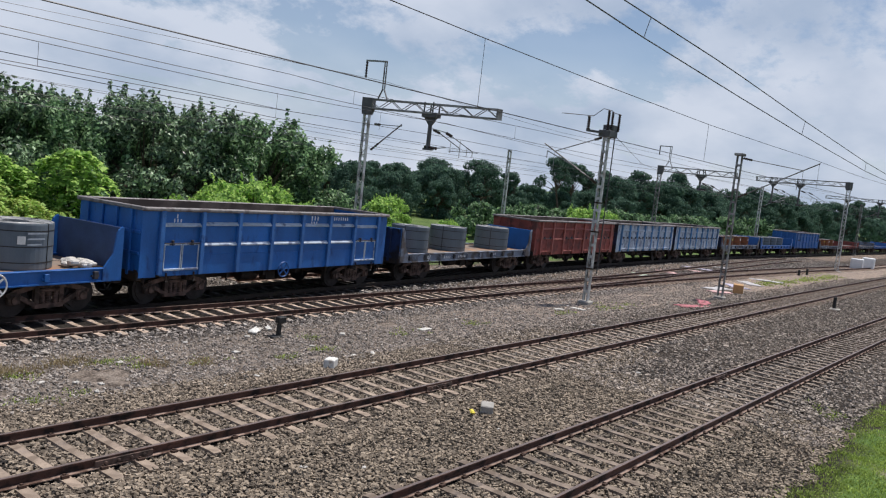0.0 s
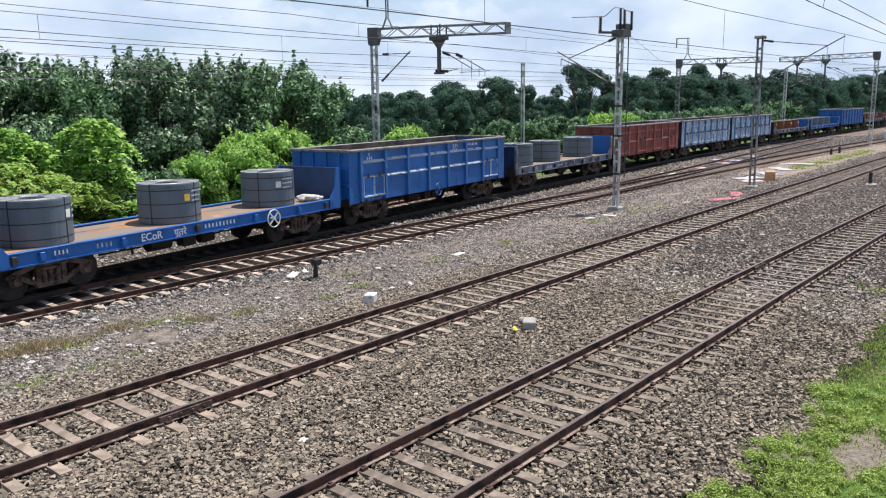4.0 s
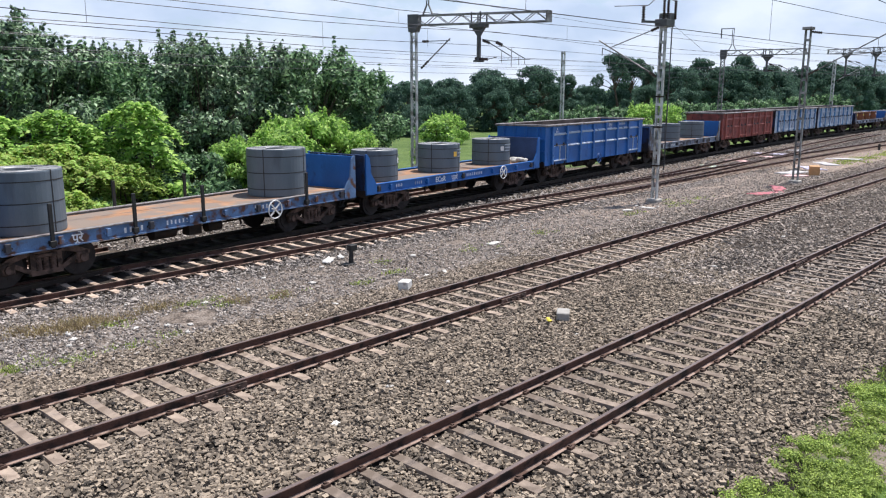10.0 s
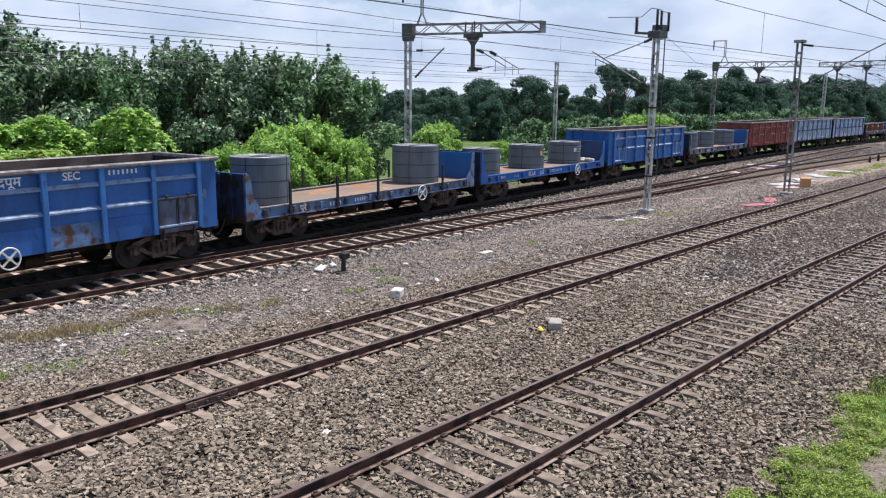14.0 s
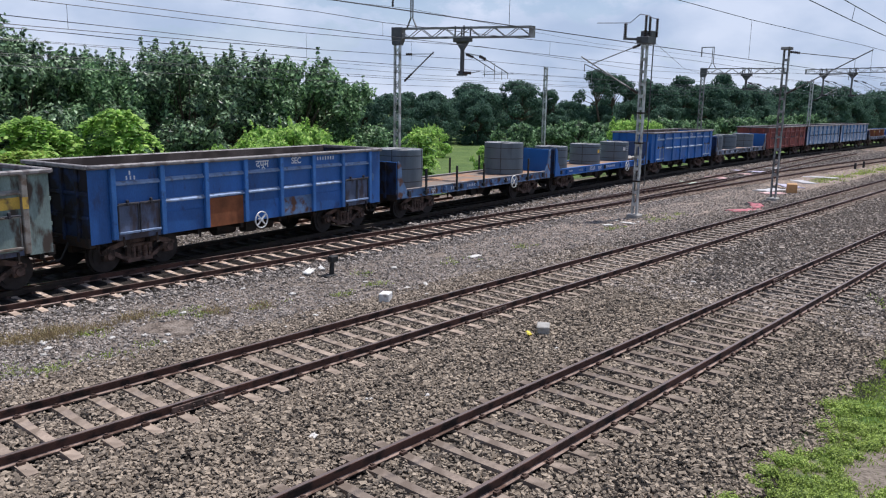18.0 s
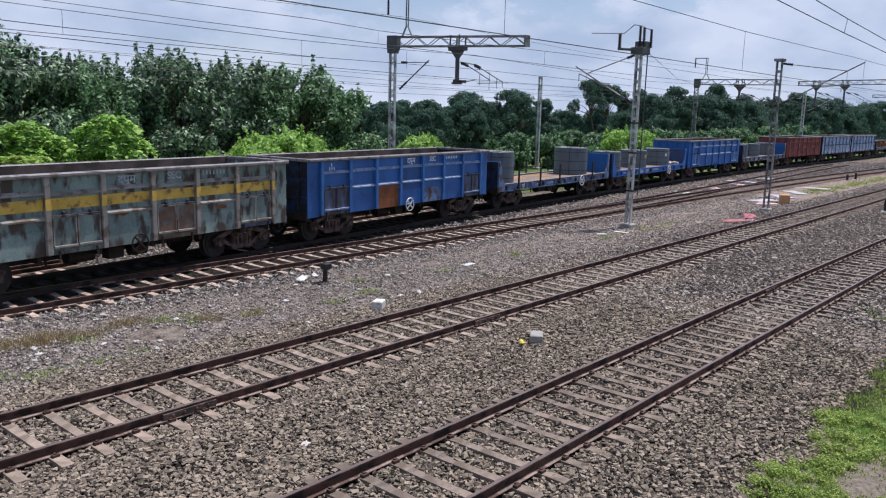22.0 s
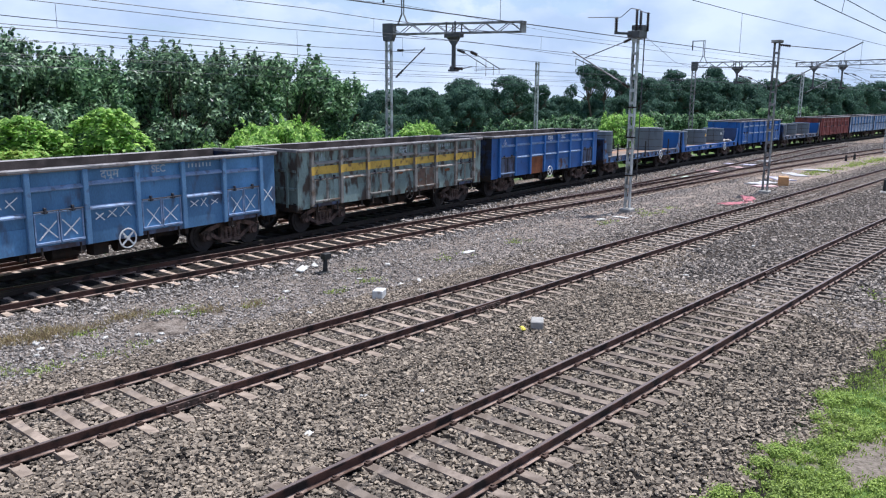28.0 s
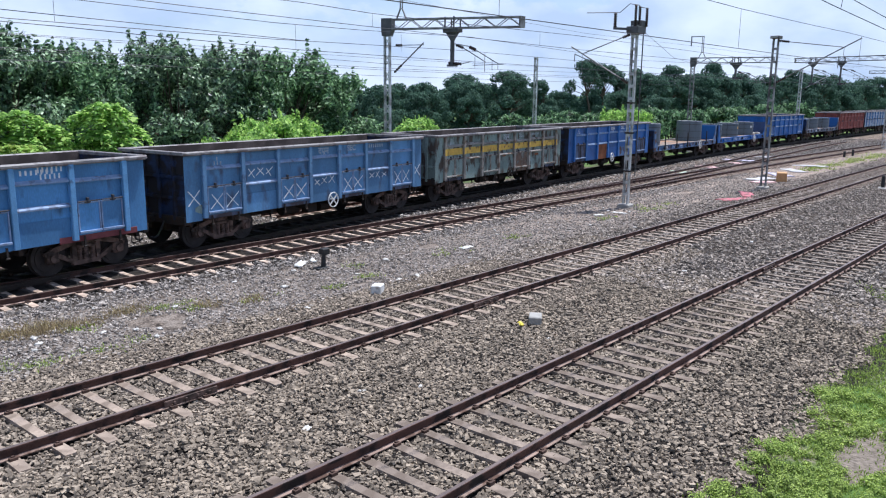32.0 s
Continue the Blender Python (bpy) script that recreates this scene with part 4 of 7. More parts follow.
    if stripe:
        for s in (-1, 1):
            for i in range(7):
                bm = bmesh.new()
                a, b = POSTS[i] + 0.08, POSTS[i + 1] - 0.08
                box(bm, a, b, min(s * 1.50, s * 1.510), max(s * 1.50, s * 1.510), 2.16, 2.46)
                part("stripe", bm, stripe, wagon, "faded yellow painted band")
            for a, b in ((-6.340, POSTS[0] - 0.08), (POSTS[7] + 0.08, 6.340)):
                bm = bmesh.new()
                box(bm, a, b, min(s * 1.50, s * 1.510), max(s * 1.50, s * 1.510), 2.16, 2.46)
                part("stripe", bm, stripe, wagon, "faded yellow painted band")
            for x in POSTS:
                bm = bmesh.new()
                box(bm, x - 0.078, x + 0.078, min(s * 1.622, s * 1.629), max(s * 1.622, s * 1.629), 2.16, 2.46)
                part("stripe", bm, stripe, wagon, "faded yellow painted band")
    if letters:
        zone, mat = letters
        if zone:
            add_words(wagon, zone, (POSTS[4] + POSTS[5]) / 2, 2.86, 0.30, mat, -1.508)
            add_words(wagon, "\u0926\u092a\u0942\u092e", (POSTS[3] + POSTS[4]) / 2, 2.83, 0.34, mat, -1.508)
        else:
            add_bars(wagon, POSTS[4] + 0.5, 2.88, [0.12, 0.12, 0.12], 0.17, mat, -1.508)
            add_bars(wagon, POSTS[4] + 0.5, 2.70, [0.11, 0.11, 0.11], 0.12, mat, -1.508)
        add_bars(wagon, POSTS[5] + 0.25, 2.88, [0.1] * 7, 0.13, mat, -1.508)
        add_bars(wagon, POSTS[0] + 0.55, 2.86, [0.1], 0.12, mat, -1.508)
        add_bars(wagon, POSTS[0] + 0.45, 2.72, [0.09] * 3, 0.12, mat, -1.508)
    if crosses:
        for i in range(7):
            a, b = POSTS[i] + 0.2, POSTS[i + 1] - 0.2
            n, z0, h = (2, 1.28, 0.46) if i in doors else (3, 2.16 if i == 1 else 1.60, 0.28)
            for k in range(n):
                bm = bmesh.new()
                x0 = a + (b - a) * k / n + 0.06
                x1 = a + (b - a) * (k + 1) / n - 0.06
                y = -1.566 if i in doors else -1.532
                u = [rng.uniform(-0.05, 0.05) for q in range(6)]
                big = 1.0 if i in doors else rng.uniform(0.6, 1.0)
                beam(bm, (x0 + u[0], y, z0 + u[1]), (x1 + u[2], y, z0 + h * big), 0.006, rng.uniform(0.022, 0.04))
                beam(bm, (x0 + 0.02, y - 0.002, z0 + h * big + u[3]), (x1 - 0.02 + u[4], y - 0.002, z0 + u[5]), 0.006, rng.uniform(0.018, 0.035))
                part("chalk_cross", bm, M_LETTER, wagon, "white painted cross mark")
        for x0 in (-6.250, 5.780):
            bm = bmesh.new()
            beam(bm, (x0, -1.516, 1.45), (x0 + 0.45, -1.516, 1.92), 0.006, 0.035)
            beam(bm, (x0, -1.518, 1.92), (x0 + 0.45, -1.518, 1.45), 0.006, 0.035)
            part("chalk_cross", bm, M_LETTER, wagon, "white painted cross mark")
    for x0, x1, z0, z1, mat, words in patches:
        bm = bmesh.new()
        box(bm, x0, x1, -1.532, -1.500, z0, z1, cut=0.006)
        part("patch_plate", bm, mat, wagon, words)
    for x, z, w, h, mat in marks:
        bm = bmesh.new()
        vs = []
        for k in range(9):
            a = 2 * math.pi * k / 9
            vs.append((x + w * math.cos(a) * rng.uniform(0.6, 1), z + h * math.sin(a) * rng.uniform(0.6, 1)))
        f = [bm.verts.new((u, -1.513, v)) for u, v in vs]
        bk = [bm.verts.new((u, -1.499, v)) for u, v in vs]
        bm.faces.new(f), bm.faces.new(bk[::-1])
        for k in range(9):
            bm.faces.new((f[k], bk[k], bk[(k + 1) % 9], f[(k + 1) % 9]))
        part("rust_patch", bm, mat, wagon, "flaked rusty patch")
    return wagon


def flat_wagon(label, paint, length, deck, stanchions=((), ()), turning=True, wheel=None, end_h=1.25, end_paint=None, zone=None, rubble=False, seed=0):
    """A bogie flat with end bulkheads, gusset plates, side sills with brackets and a worn deck."""
    rng = random.Random(seed)
    h = length / 2
    wagon = thing("flat_wagon", label, "goods wagon", "wagons of the goods train")
    end_paint = end_paint or paint
    bm = bmesh.new()
    box(bm, -h + 0.05, h - 0.05, -1.44, 1.44, 1.16, 1.24)
    part("deck", bm, deck, wagon, "rust-orange steel deck")
    for s in (-1, 1):
        bm = bmesh.new()
        box(bm, -h, h, min(s * 1.44, s * 1.50), max(s * 1.44, s * 1.50), 0.93, 1.30, cut=0.012)
        box(bm, -h, h, min(s * 1.44, s * 1.56), max(s * 1.44, s * 1.56), 0.93, 0.965)
        if paint is not P_BLUE_FLAKED:
            box(bm, -h, h, min(s * 1.38, s * 1.55), max(s * 1.38, s * 1.55), 1.285, 1.325, cut=0.008)
        side_sill = part("side_sill", bm, P_RIM if s > 0 and paint is P_BLUE_FLAKED else paint, wagon)
        if paint is P_BLUE_FLAKED:
            bm = bmesh.new()
            box(bm, -h, h, min(s * 1.38, s * 1.55), max(s * 1.38, s * 1.55), 1.285, 1.325, cut=0.008)
            part("upper_edge", bm, P_RIM, side_sill, "bare worn upper edge")
        for k, x in enumerate((-6.1, -5.35, -2.9, -0.2, 2.3, 4.5, 6.0) if zone else np.linspace(-h + 0.8, h - 0.8, 10)):
            bm = bmesh.new()
            box(bm, x - 0.07, x + 0.07, min(s * 1.50, s * 1.60), max(s * 1.50, s * 1.60), 1.02, 1.24, cut=0.01)
            box(bm, x - 0.12, x + 0.12, min(s * 1.50, s * 1.56), max(s * 1.50, s * 1.56), 1.08, 1.13)
            # every third pocket coloured dark, like the shade in a recess
            part("stake_pocket", bm, M_DOORFRAME if k % 3 == 0 else paint, wagon)
        for x in stanchions[0 if s < 0 else 1]:
            bm = bmesh.new()
            box(bm, x - 0.05, x + 0.05, min(s * 1.60, s * 1.67), max(s * 1.60, s * 1.67), 0.98, 2.12, cut=0.008)
            box(bm, x - 0.085, x + 0.085, min(s * 1.56, s * 1.69), max(s * 1.56, s * 1.69), 1.02, 1.16, cut=0.01)
            st = part("stanchion", bm, M_BLACK, wagon, "dark steel stake")
    for e in (-1, 1):
        bm = bmesh.new()
        box(bm, min(e * (h - 0.06), e * h), max(e * (h - 0.06), e * h), -1.46, 1.46, 1.0, 1.24 + end_h, cut=0.01)
        part("end_bulkhead", bm, end_paint, wagon)
        # thin plate added to carry the shaded outer colour
        bm = bmesh.new()
        box(bm, min(e * h, e * (h + 0.012)), max(e * h, e * (h + 0.012)), -1.46, 1.46, 1.0, 1.22 + end_h)
        part("outer_plate", bm, P_SOOT_SHADED, wagon, "sooty outer face of the bulkhead, darkened as if shaded")
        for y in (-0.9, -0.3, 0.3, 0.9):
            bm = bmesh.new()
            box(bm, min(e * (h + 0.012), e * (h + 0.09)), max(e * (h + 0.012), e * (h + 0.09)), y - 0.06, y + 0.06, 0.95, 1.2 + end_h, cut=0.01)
            part("end_post", bm, P_SOOT_SHADED, wagon)
        for s in (-1, 1):
            bm = bmesh.new()
            prof = [(h, 0.93), (h - 0.62, 0.93), (h - 0.62, 1.30), (h - 0.30, 1.75), (h - 0.22, 1.24 + end_h - 0.14), (h - 0.10, 1.24 + end_h + 0.005), (h, 1.24 + end_h + 0.01)]
            f = [bm.verts.new((e * u, s * 1.50, z)) for u, z in prof]
            g = [bm.verts.new((e * u, s * 1.56, z)) for u, z in prof]
            bm.faces.new(f), bm.faces.new(g[::-1])
            for k in range(len(prof)):
                j = (k + 1) % len(prof)
                bm.faces.new((f[k], g[k], g[j], f[j]))
            bmesh.ops.recalc_face_normals(bm, faces=bm.faces)
            part("gusset", bm, paint, wagon)
            bm = bmesh.new()
            rod(bm, (e * (h - 0.26), s * 1.53, 1.9), (e * (h - 0.18), s * 1.53, 1.24 + end_h - 0.1), 0.03, 6)
            rod(bm, (e * (h - 0.18), s * 1.53, 1.24 + end_h - 0.1), (e * (h - 0.03), s * 1.53, 1.24 + end_h + 0.02), 0.03, 6)
            part("edge_tube", bm, paint, wagon)
        bm = bmesh.new()
        box(bm, min(e * (h - 0.2), e * (h + 0.02)), max(e * (h - 0.2), e * (h + 0.02)), -1.5, 1.5, 0.84, 1.12, cut=0.02)
        part("headstock", bm, M_UNDER, wagon)
        add_coupler(wagon, e * h, e)
        add_bogie(wagon, e * (h - 1.95), turning)
    add_underframe(wagon, h, 1.12, paint)
    if wheel is not None:
        add_hand_wheel(wagon, wheel, 1.02, y=-1.68, r=0.30)
    if zone:
        add_words(wagon, zone, -1.9, 1.12, 0.32, M_LETTER, -1.503)
        add_words(wagon, "\u092a\u0942\u0924\u0930\u0947", -0.85, 1.10, 0.30, M_LETTER, -1.503)
        add_bars(wagon, 0.1, 1.14, [0.11] * 9, 0.14, M_LETTER, -1.503)
        add_bars(wagon, -3.75, 1.13, [0.1] * 4, 0.13, M_LETTER_OLD, -1.503)
        add_bars(wagon, -5.0, 1.14, [0.08] * 4, 0.12, M_LETTER, -1.503)
    else:
        add_bars(wagon, -2.9, 1.10, [0.13] * 4, 0.15, M_LETTER, -1.503)
        add_bars(wagon, -1.5, 1.12, [0.1] * 7, 0.13, M_LETTER, -1.503)
        add_bars(wagon, 1.9, 1.15, [0.12] * 4, 0.14, M_LETTER, -1.503)
        add_words(wagon, "\u092a\u0942\u0930\u0947", -4.25, 1.10, 0.32, M_LETTER, -1.503)
    if rubble:
        bm = bmesh.new()
        for k in range(26):
            c = Vector((h - 0.55 - rng.random() * 0.7, rng.uniform(-1.3, -0.3), 1.25 + rng.random() * 0.12))
            r = rng.uniform(0.06, 0.14)
            box(bm, c.x - r, c.x + r, c.y - r, c.y + r, c.z, c.z + r * 1.2, cut=r * 0.35, turn=None)
        tagged(part("packing_rubble", bm, M_LITTER, wagon, "pale crumpled packing waste"), kind="stuff")
    return wagon


def coil(label, r, h, seed=0, tag=None, vbands=4, wrap=None):
    """An eye-up steel coil in a dark wrap with strapping, hollow in the middle."""
    rng = random.Random(seed)
    c = thing("steel_coil", label, "steel coil", "coils on the flat wagons")
    seg = 48
    bm = bmesh.new()
    rows = [(r * 0.985, 0.0), (r, 0.03), (r, h - 0.04), (r * 0.988, h)]
    vs = [[bm.verts.new((q * math.cos(2 * math.pi * i / seg), q * math.sin(2 * math.pi * i / seg), z)) for i in range(seg)] for q, z in rows]
    for a, b in zip(vs, vs[1:]):
        for i in range(seg):
            bm.faces.new((a[i], a[(i + 1) % seg], b[(i + 1) % seg], b[i]))
    bm.faces.new(vs[0][::-1])
    part("wrap", bm, wrap or M_COIL, c, "rust-brown steel wrap" if wrap else "dark grey steel wrap")
    bm = bmesh.new()
    radii = [r * 0.988, r * 0.93, r * 0.92, r * 0.72, r * 0.71, r * 0.5, r * 0.49, r * 0.36]
    zs = [h, h - 0.004, h - 0.02, h - 0.018, h - 0.03, h - 0.028, h - 0.02, h - 0.02]
    vs = [[bm.verts.new((q * math.cos(2 * math.pi * i / seg), q * math.sin(2 * math.pi * i / seg), z)) for i in range(seg)] for q, z in zip(radii, zs)]
    vs.append([bm.verts.new((radii[-1] * math.cos(2 * math.pi * i / seg), radii[-1] * math.sin(2 * math.pi * i / seg), 0.05)) for i in range(seg)])
    for a, b in zip(vs, vs[1:]):
        for i in range(seg):
            bm.faces.new((a[i], a[(i + 1) % seg], b[(i + 1) % seg], b[i]))
    part("wound_edge", bm, M_COILTOP, c, "wound sheet edges round the eye")
    for z in (h * 0.16, h * 0.5, h * 0.84):
        bm = bmesh.new()
        a = [[bm.verts.new(((r + o) * math.cos(2 * math.pi * i / seg), (r + o) * math.sin(2 * math.pi * i / seg), z + dz)) for i in range(seg)] for o, dz in ((0.0, -0.015), (0.006, -0.013), (0.006, 0.013), (0.0, 0.015))]
        for p, q in zip(a, a[1:]):
            for i in range(seg):
                bm.faces.new((p[i], p[(i + 1) % seg], q[(i + 1) % seg], q[i]))
        part("strap", bm, M_BAND, c)
    for k in range(vbands):
        a = math.radians(-158 + 360 / vbands * k + rng.uniform(-9, 9))
        bm = bmesh.new()
        m = Matrix.Rotation(a, 4, "Z")
        box(bm, r, r + 0.009, -0.015, 0.015, 0.0, h + 0.008, turn=m)
        box(bm, r * 0.36, r + 0.009, -0.015, 0.015, h + 0.001, h + 0.009, turn=m)
        part("strap", bm, M_BAND, c)
    if tag:
        a = math.radians(tag[0])
        bm = bmesh.new()
        m = Matrix.Rotation(a, 4, "Z")
        box(bm, r + 0.010, r + 0.016, -0.10, 0.10, h * 0.56, h * 0.56 + 0.22, turn=m)
        part("paper_label", bm, tag[1], c)
        if tag[2]:
            bm = bmesh.new()
            for k in range(3):
                m = Matrix.Rotation(a + 0.42, 4, "Z")
                box(bm, r + 0.008, r + 0.012, -0.28, 0.3 - 0.08 * k, h * (0.78 - 0.12 * k), h * (0.78 - 0.12 * k) + 0.045, turn=m)
            part("chalk_writing", bm, M_LETTER_OLD, c, "faint chalk writing")
    return c


def travelled(t):
    """How far the train has rolled at t seconds."""
    return 2.159 * t + 0.00133 * t * t


TRAIN = []                            # (thing, place along the line at the start)


def in_train(ob, s, dy=0.0, z=0.0):
    TRAIN.append((ob, s, dy, z))
    return ob


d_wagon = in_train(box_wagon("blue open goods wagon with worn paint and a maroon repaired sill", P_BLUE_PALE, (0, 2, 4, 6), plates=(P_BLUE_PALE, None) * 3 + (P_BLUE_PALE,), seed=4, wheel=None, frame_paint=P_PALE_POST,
                   letters=("", M_LETTER), rib_paint=P_BLUE_EDGE, patches=((3.6, 6.0, 0.93, 1.10, P_MAROON, "maroon repainted sill"),)), -65.03)
add_bars(d_wagon, POSTS[5] + 0.72, 2.93, [0.085] * 6, 0.14, M_LETTER, -1.508)
add_bars(d_wagon, POSTS[5] + 0.78, 2.75, [0.085] * 5, 0.14, M_LETTER, -1.508)
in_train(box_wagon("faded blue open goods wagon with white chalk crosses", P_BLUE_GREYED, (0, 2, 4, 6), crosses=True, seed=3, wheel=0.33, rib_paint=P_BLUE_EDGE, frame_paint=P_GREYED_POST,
                   letters=("SEC", M_LETTER_OLD), marks=((-5.8, 1.32, 0.28, 0.16, P_GREY), (0.3, 1.2, 0.3, 0.14, P_BLUE_WORN))), -50.9)
in_train(box_wagon("chalky grey-green open goods wagon with a yellow stripe and rust", P_GREY, (0, 2, 4, 6), stripe=P_YELLOW, seed=2, wheel=0.25, wheel_paint=M_UNDER, frame_paint=P_GREY_EDGE, rib_paint=P_GREY_EDGE,
                   letters=("SEC", M_LETTER_OLD), plates=(None, None, P_GREY, None, P_BROWNED, None, None),
                   marks=((-3.2, 1.5, 0.35, 0.14, P_RUSTPLATE), (-0.2, 1.9, 0.3, 0.1, P_RUSTPLATE), (0.5, 1.35, 0.25, 0.14, P_RUSTPLATE), (3.4, 1.75, 0.3, 0.08, P_RUSTPLATE), (-2.9, 1.95, 0.2, 0.08, P_RUSTPLATE))), -37.07)
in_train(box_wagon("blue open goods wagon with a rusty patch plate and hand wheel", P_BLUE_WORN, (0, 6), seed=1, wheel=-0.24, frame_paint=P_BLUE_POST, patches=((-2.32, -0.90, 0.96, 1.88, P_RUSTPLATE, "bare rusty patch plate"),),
                   letters=("SEC", M_LETTER), plates=(P_BLUE_GRIMY, None, None, None, P_BLUE_FLAKED, None, P_BLUE_GRIMY),
                   marks=((5.9, 2.0, 0.12, 0.2, P_BLUE_FLAKED),), bands=(2.60, 1.96)), -23.28)
in_train(flat_wagon("weathered pale blue flat wagon with end bulkheads carrying coils", P_BLUE_FLAKED, 13.8, M_WOOD, stanchions=((-5.0, -2.6, -0.25, 4.2), (-3.2, -1.1, 1.6, 4.5)), wheel=2.65, end_paint=P_BLUE, seed=5), -8.86)
in_train(flat_wagon("bright blue flat wagon with end bulkheads carrying three coils", P_BLUE, 13.7, M_WOOD, wheel=3.05, zone="ECoR", rubble=True, end_paint=P_BLUE_DULL, seed=6), 5.51)
# pale ribs here paint in the bright sunlit ledges
in_train(box_wagon("deep blue open goods wagon with ribs coloured pale as in sun", P_BLUE, (0, 6), seed=7, wheel=-0.16, frame_paint=P_BLUE_POST, rib_paint=P_LTBLUE, wheel_paint=P_BLUE_WORN, letters=("", M_LETTER)), 19.35)
in_train(flat_wagon("greyish flat wagon with blue bulkheads carrying three coils", P_GREYBLUE, 13.4, M_WOOD, turning=False, end_paint=P_BLUE, seed=8), 33.67)
in_train(box_wagon("oxide red open goods wagon", P_RED, (0, 2, 4, 6), turning=False, seed=9, wheel=None, rib_paint=P_RED_POST, frame_paint=P_RED_POST), 47.3)
in_train(box_wagon("pale steel-blue open goods wagon with scuffed panels", P_LTBLUE, (0, 1, 2, 3, 4, 5, 6), turning=False, seed=10, wheel=None, frame_paint=P_BLUE_PALE, rib_paint=P_LTBLUE), 60.8)
in_train(box_wagon("pale steel-blue open goods wagon with chalky doors", P_LTBLUE, (0, 1, 2, 3, 4, 5, 6), turning=False, seed=11, wheel=None, frame_paint=P_BLUE_PALE, rib_paint=P_LTBLUE), 74.2)
in_train(flat_wagon("dark flat wagon with yellow-banded coils", P_GREYBLUE, 13.6, M_INSIDE, turning=False, end_paint=P_BLUE, end_h=0.95, seed=12), 88.6)
in_train(flat_wagon("blue flat wagon with low pale coils", P_BLUE, 13.6, M_INSIDE, turning=False, end_h=0.95, seed=13), 103.0)
in_train(box_wagon("deep blue open goods wagon far along the train", P_BLUE, (0, 6), turning=False, seed=14, wheel=None, frame_paint=P_BLUE_POST, rib_paint=P_BLUE), 117.6)
in_train(flat_wagon("dark flat wagon with yellow-banded coils in the distance", P_GREYBLUE, 13.6, M_INSIDE, turning=False, end_paint=P_RED, end_h=0.8, seed=15), 131.8)
for k in range(4):
    in_train(flat_wagon("distant dark flat wagon of the goods train", (P_RED, P_GREYBLUE, P_BLUE, P_RED)[k], 13.6, M_INSIDE, turning=False, end_h=0.7, seed=16 + k), 146.2 + 14.4 * k)

DECK = 1.245
for s0, items in ((-8.86, ((-4.85, 1.05, 1.66, None), (4.35, 1.05, 1.66, None))),
                  (5.51, ((-4.55, 0.97, 1.27, (-62, M_LABELPAPER, True)), (0.02, 0.98, 1.27, (-95, M_LABELORANGE, True)), (4.5, 0.97, 1.27, (-112, M_LABELPAPER, True)))),
                  (33.67, ((-3.85, 0.95, 1.25, None), (-0.3, 0.98, 1.25, None), (4.5, 0.98, 1.25, None)))):
    for k, (dx, r, h, tag) in enumerate(items):
        in_train(coil("tall grey steel coil strapped upright on a flat wagon" if h > 1.5 else "squat dark grey steel coil strapped upright on a flat wagon", r, h, seed=int(dx * 10 + 90), tag=tag), s0 + dx, 0.0, DECK)
for s0, mat in ((88.6, M_YELLOW), (103.0, None), (131.8, M_YELLOW)):
    for dx in (-4.2, -1.4, 1.4, 4.2):
        in_train(coil("low rusty steel coil on a far flat wagon" if mat else "low grey steel coil on a far flat wagon", 0.98, 0.95, seed=int(s0 + dx), tag=(-95, M_LABELPAPER if dx > 0 else mat, False) if mat else None, wrap=P_RUSTPLATE if mat else None), s0 + dx, 0.0, DECK)

# ---- overhead line masts ----
def lattice(bm, base, z0, z1, wx, wy, step=0.55, battened=False, flange=0.06):
    """An upright of two rolled channels, webs outward, laced in a zigzag or tied by flat batten plates."""
    x, y = base
    for sy in (-1, 1):
        cy = y + sy * wy / 2
        box(bm, x - wx / 2, x + wx / 2, cy - 0.006, cy + 0.006, z0, z1)
        for sx in (-1, 1):
            cx = x + sx * (wx / 2 - 0.006)
            box(bm, cx - 0.006, cx + 0.006, min(cy, cy - sy * flange), max(cy, cy - sy * flange), z0, z1 - 0.004)
    n = max(2, int((z1 - z0) / step))
    lo, hi = y - wy / 2 + 0.015, y + wy / 2 - 0.015
    for i in range(n):
        a, b = z0 + (z1 - z0) * i / n, z0 + (z1 - z0) * (i + 1) / n
        for sx in (-1, 1):
            cx = x + sx * (wx / 2 + 0.006)
            if battened:
                box(bm, cx - 0.005, cx + 0.005, lo, hi, a, a + 0.13)
            else:
                p, q = (lo, hi) if (i + (sx > 0)) % 2 else (hi, lo)
                beam(bm, (cx, p, a), (cx, q, b), 0.010, 0.05)


def insulator(bm, a, b, r=0.075, discs=6):
    """A string of porcelain sheds on a core, turned as one piece from a to b."""
    a, b = Vector(a), Vector(b)
    d = (b - a).normalized()
    u = d.cross(Vector((0, 0, 1)))
    u = u.normalized() if u.length > 1e-4 else Vector((1, 0, 0))
    v = d.cross(u)
    n, seg, rows = discs * 3, 10, []
    for k in range(n + 1):
        q = (0.032, r * 0.8, r)[k % 3] if k < n else 0.032
        p = a.lerp(b, (k // 3 + (0.0, 0.3, 0.62)[k % 3]) / discs) if k < n else b
        rows.append([bm.verts.new(p + (u * math.cos(2 * math.pi * i / seg) + v * math.sin(2 * math.pi * i / seg)) * q) for i in range(seg)])
    for f, g in zip(rows, rows[1:]):
        for i in range(seg):
            bm.faces.new((f[i], f[(i + 1) % seg], g[(i + 1) % seg], g[i]))
    bm.faces.new(rows[0][::-1]), bm.faces.new(rows[-1])
    bmesh.ops.recalc_face_normals(bm, faces=bm.faces)


def add_insulator(mast, a, b, r, discs, label=""):
    bm = bmesh.new()
    insulator(bm, a, b, r, discs)
    part("insulator", bm, M_INSUL, mast, label)


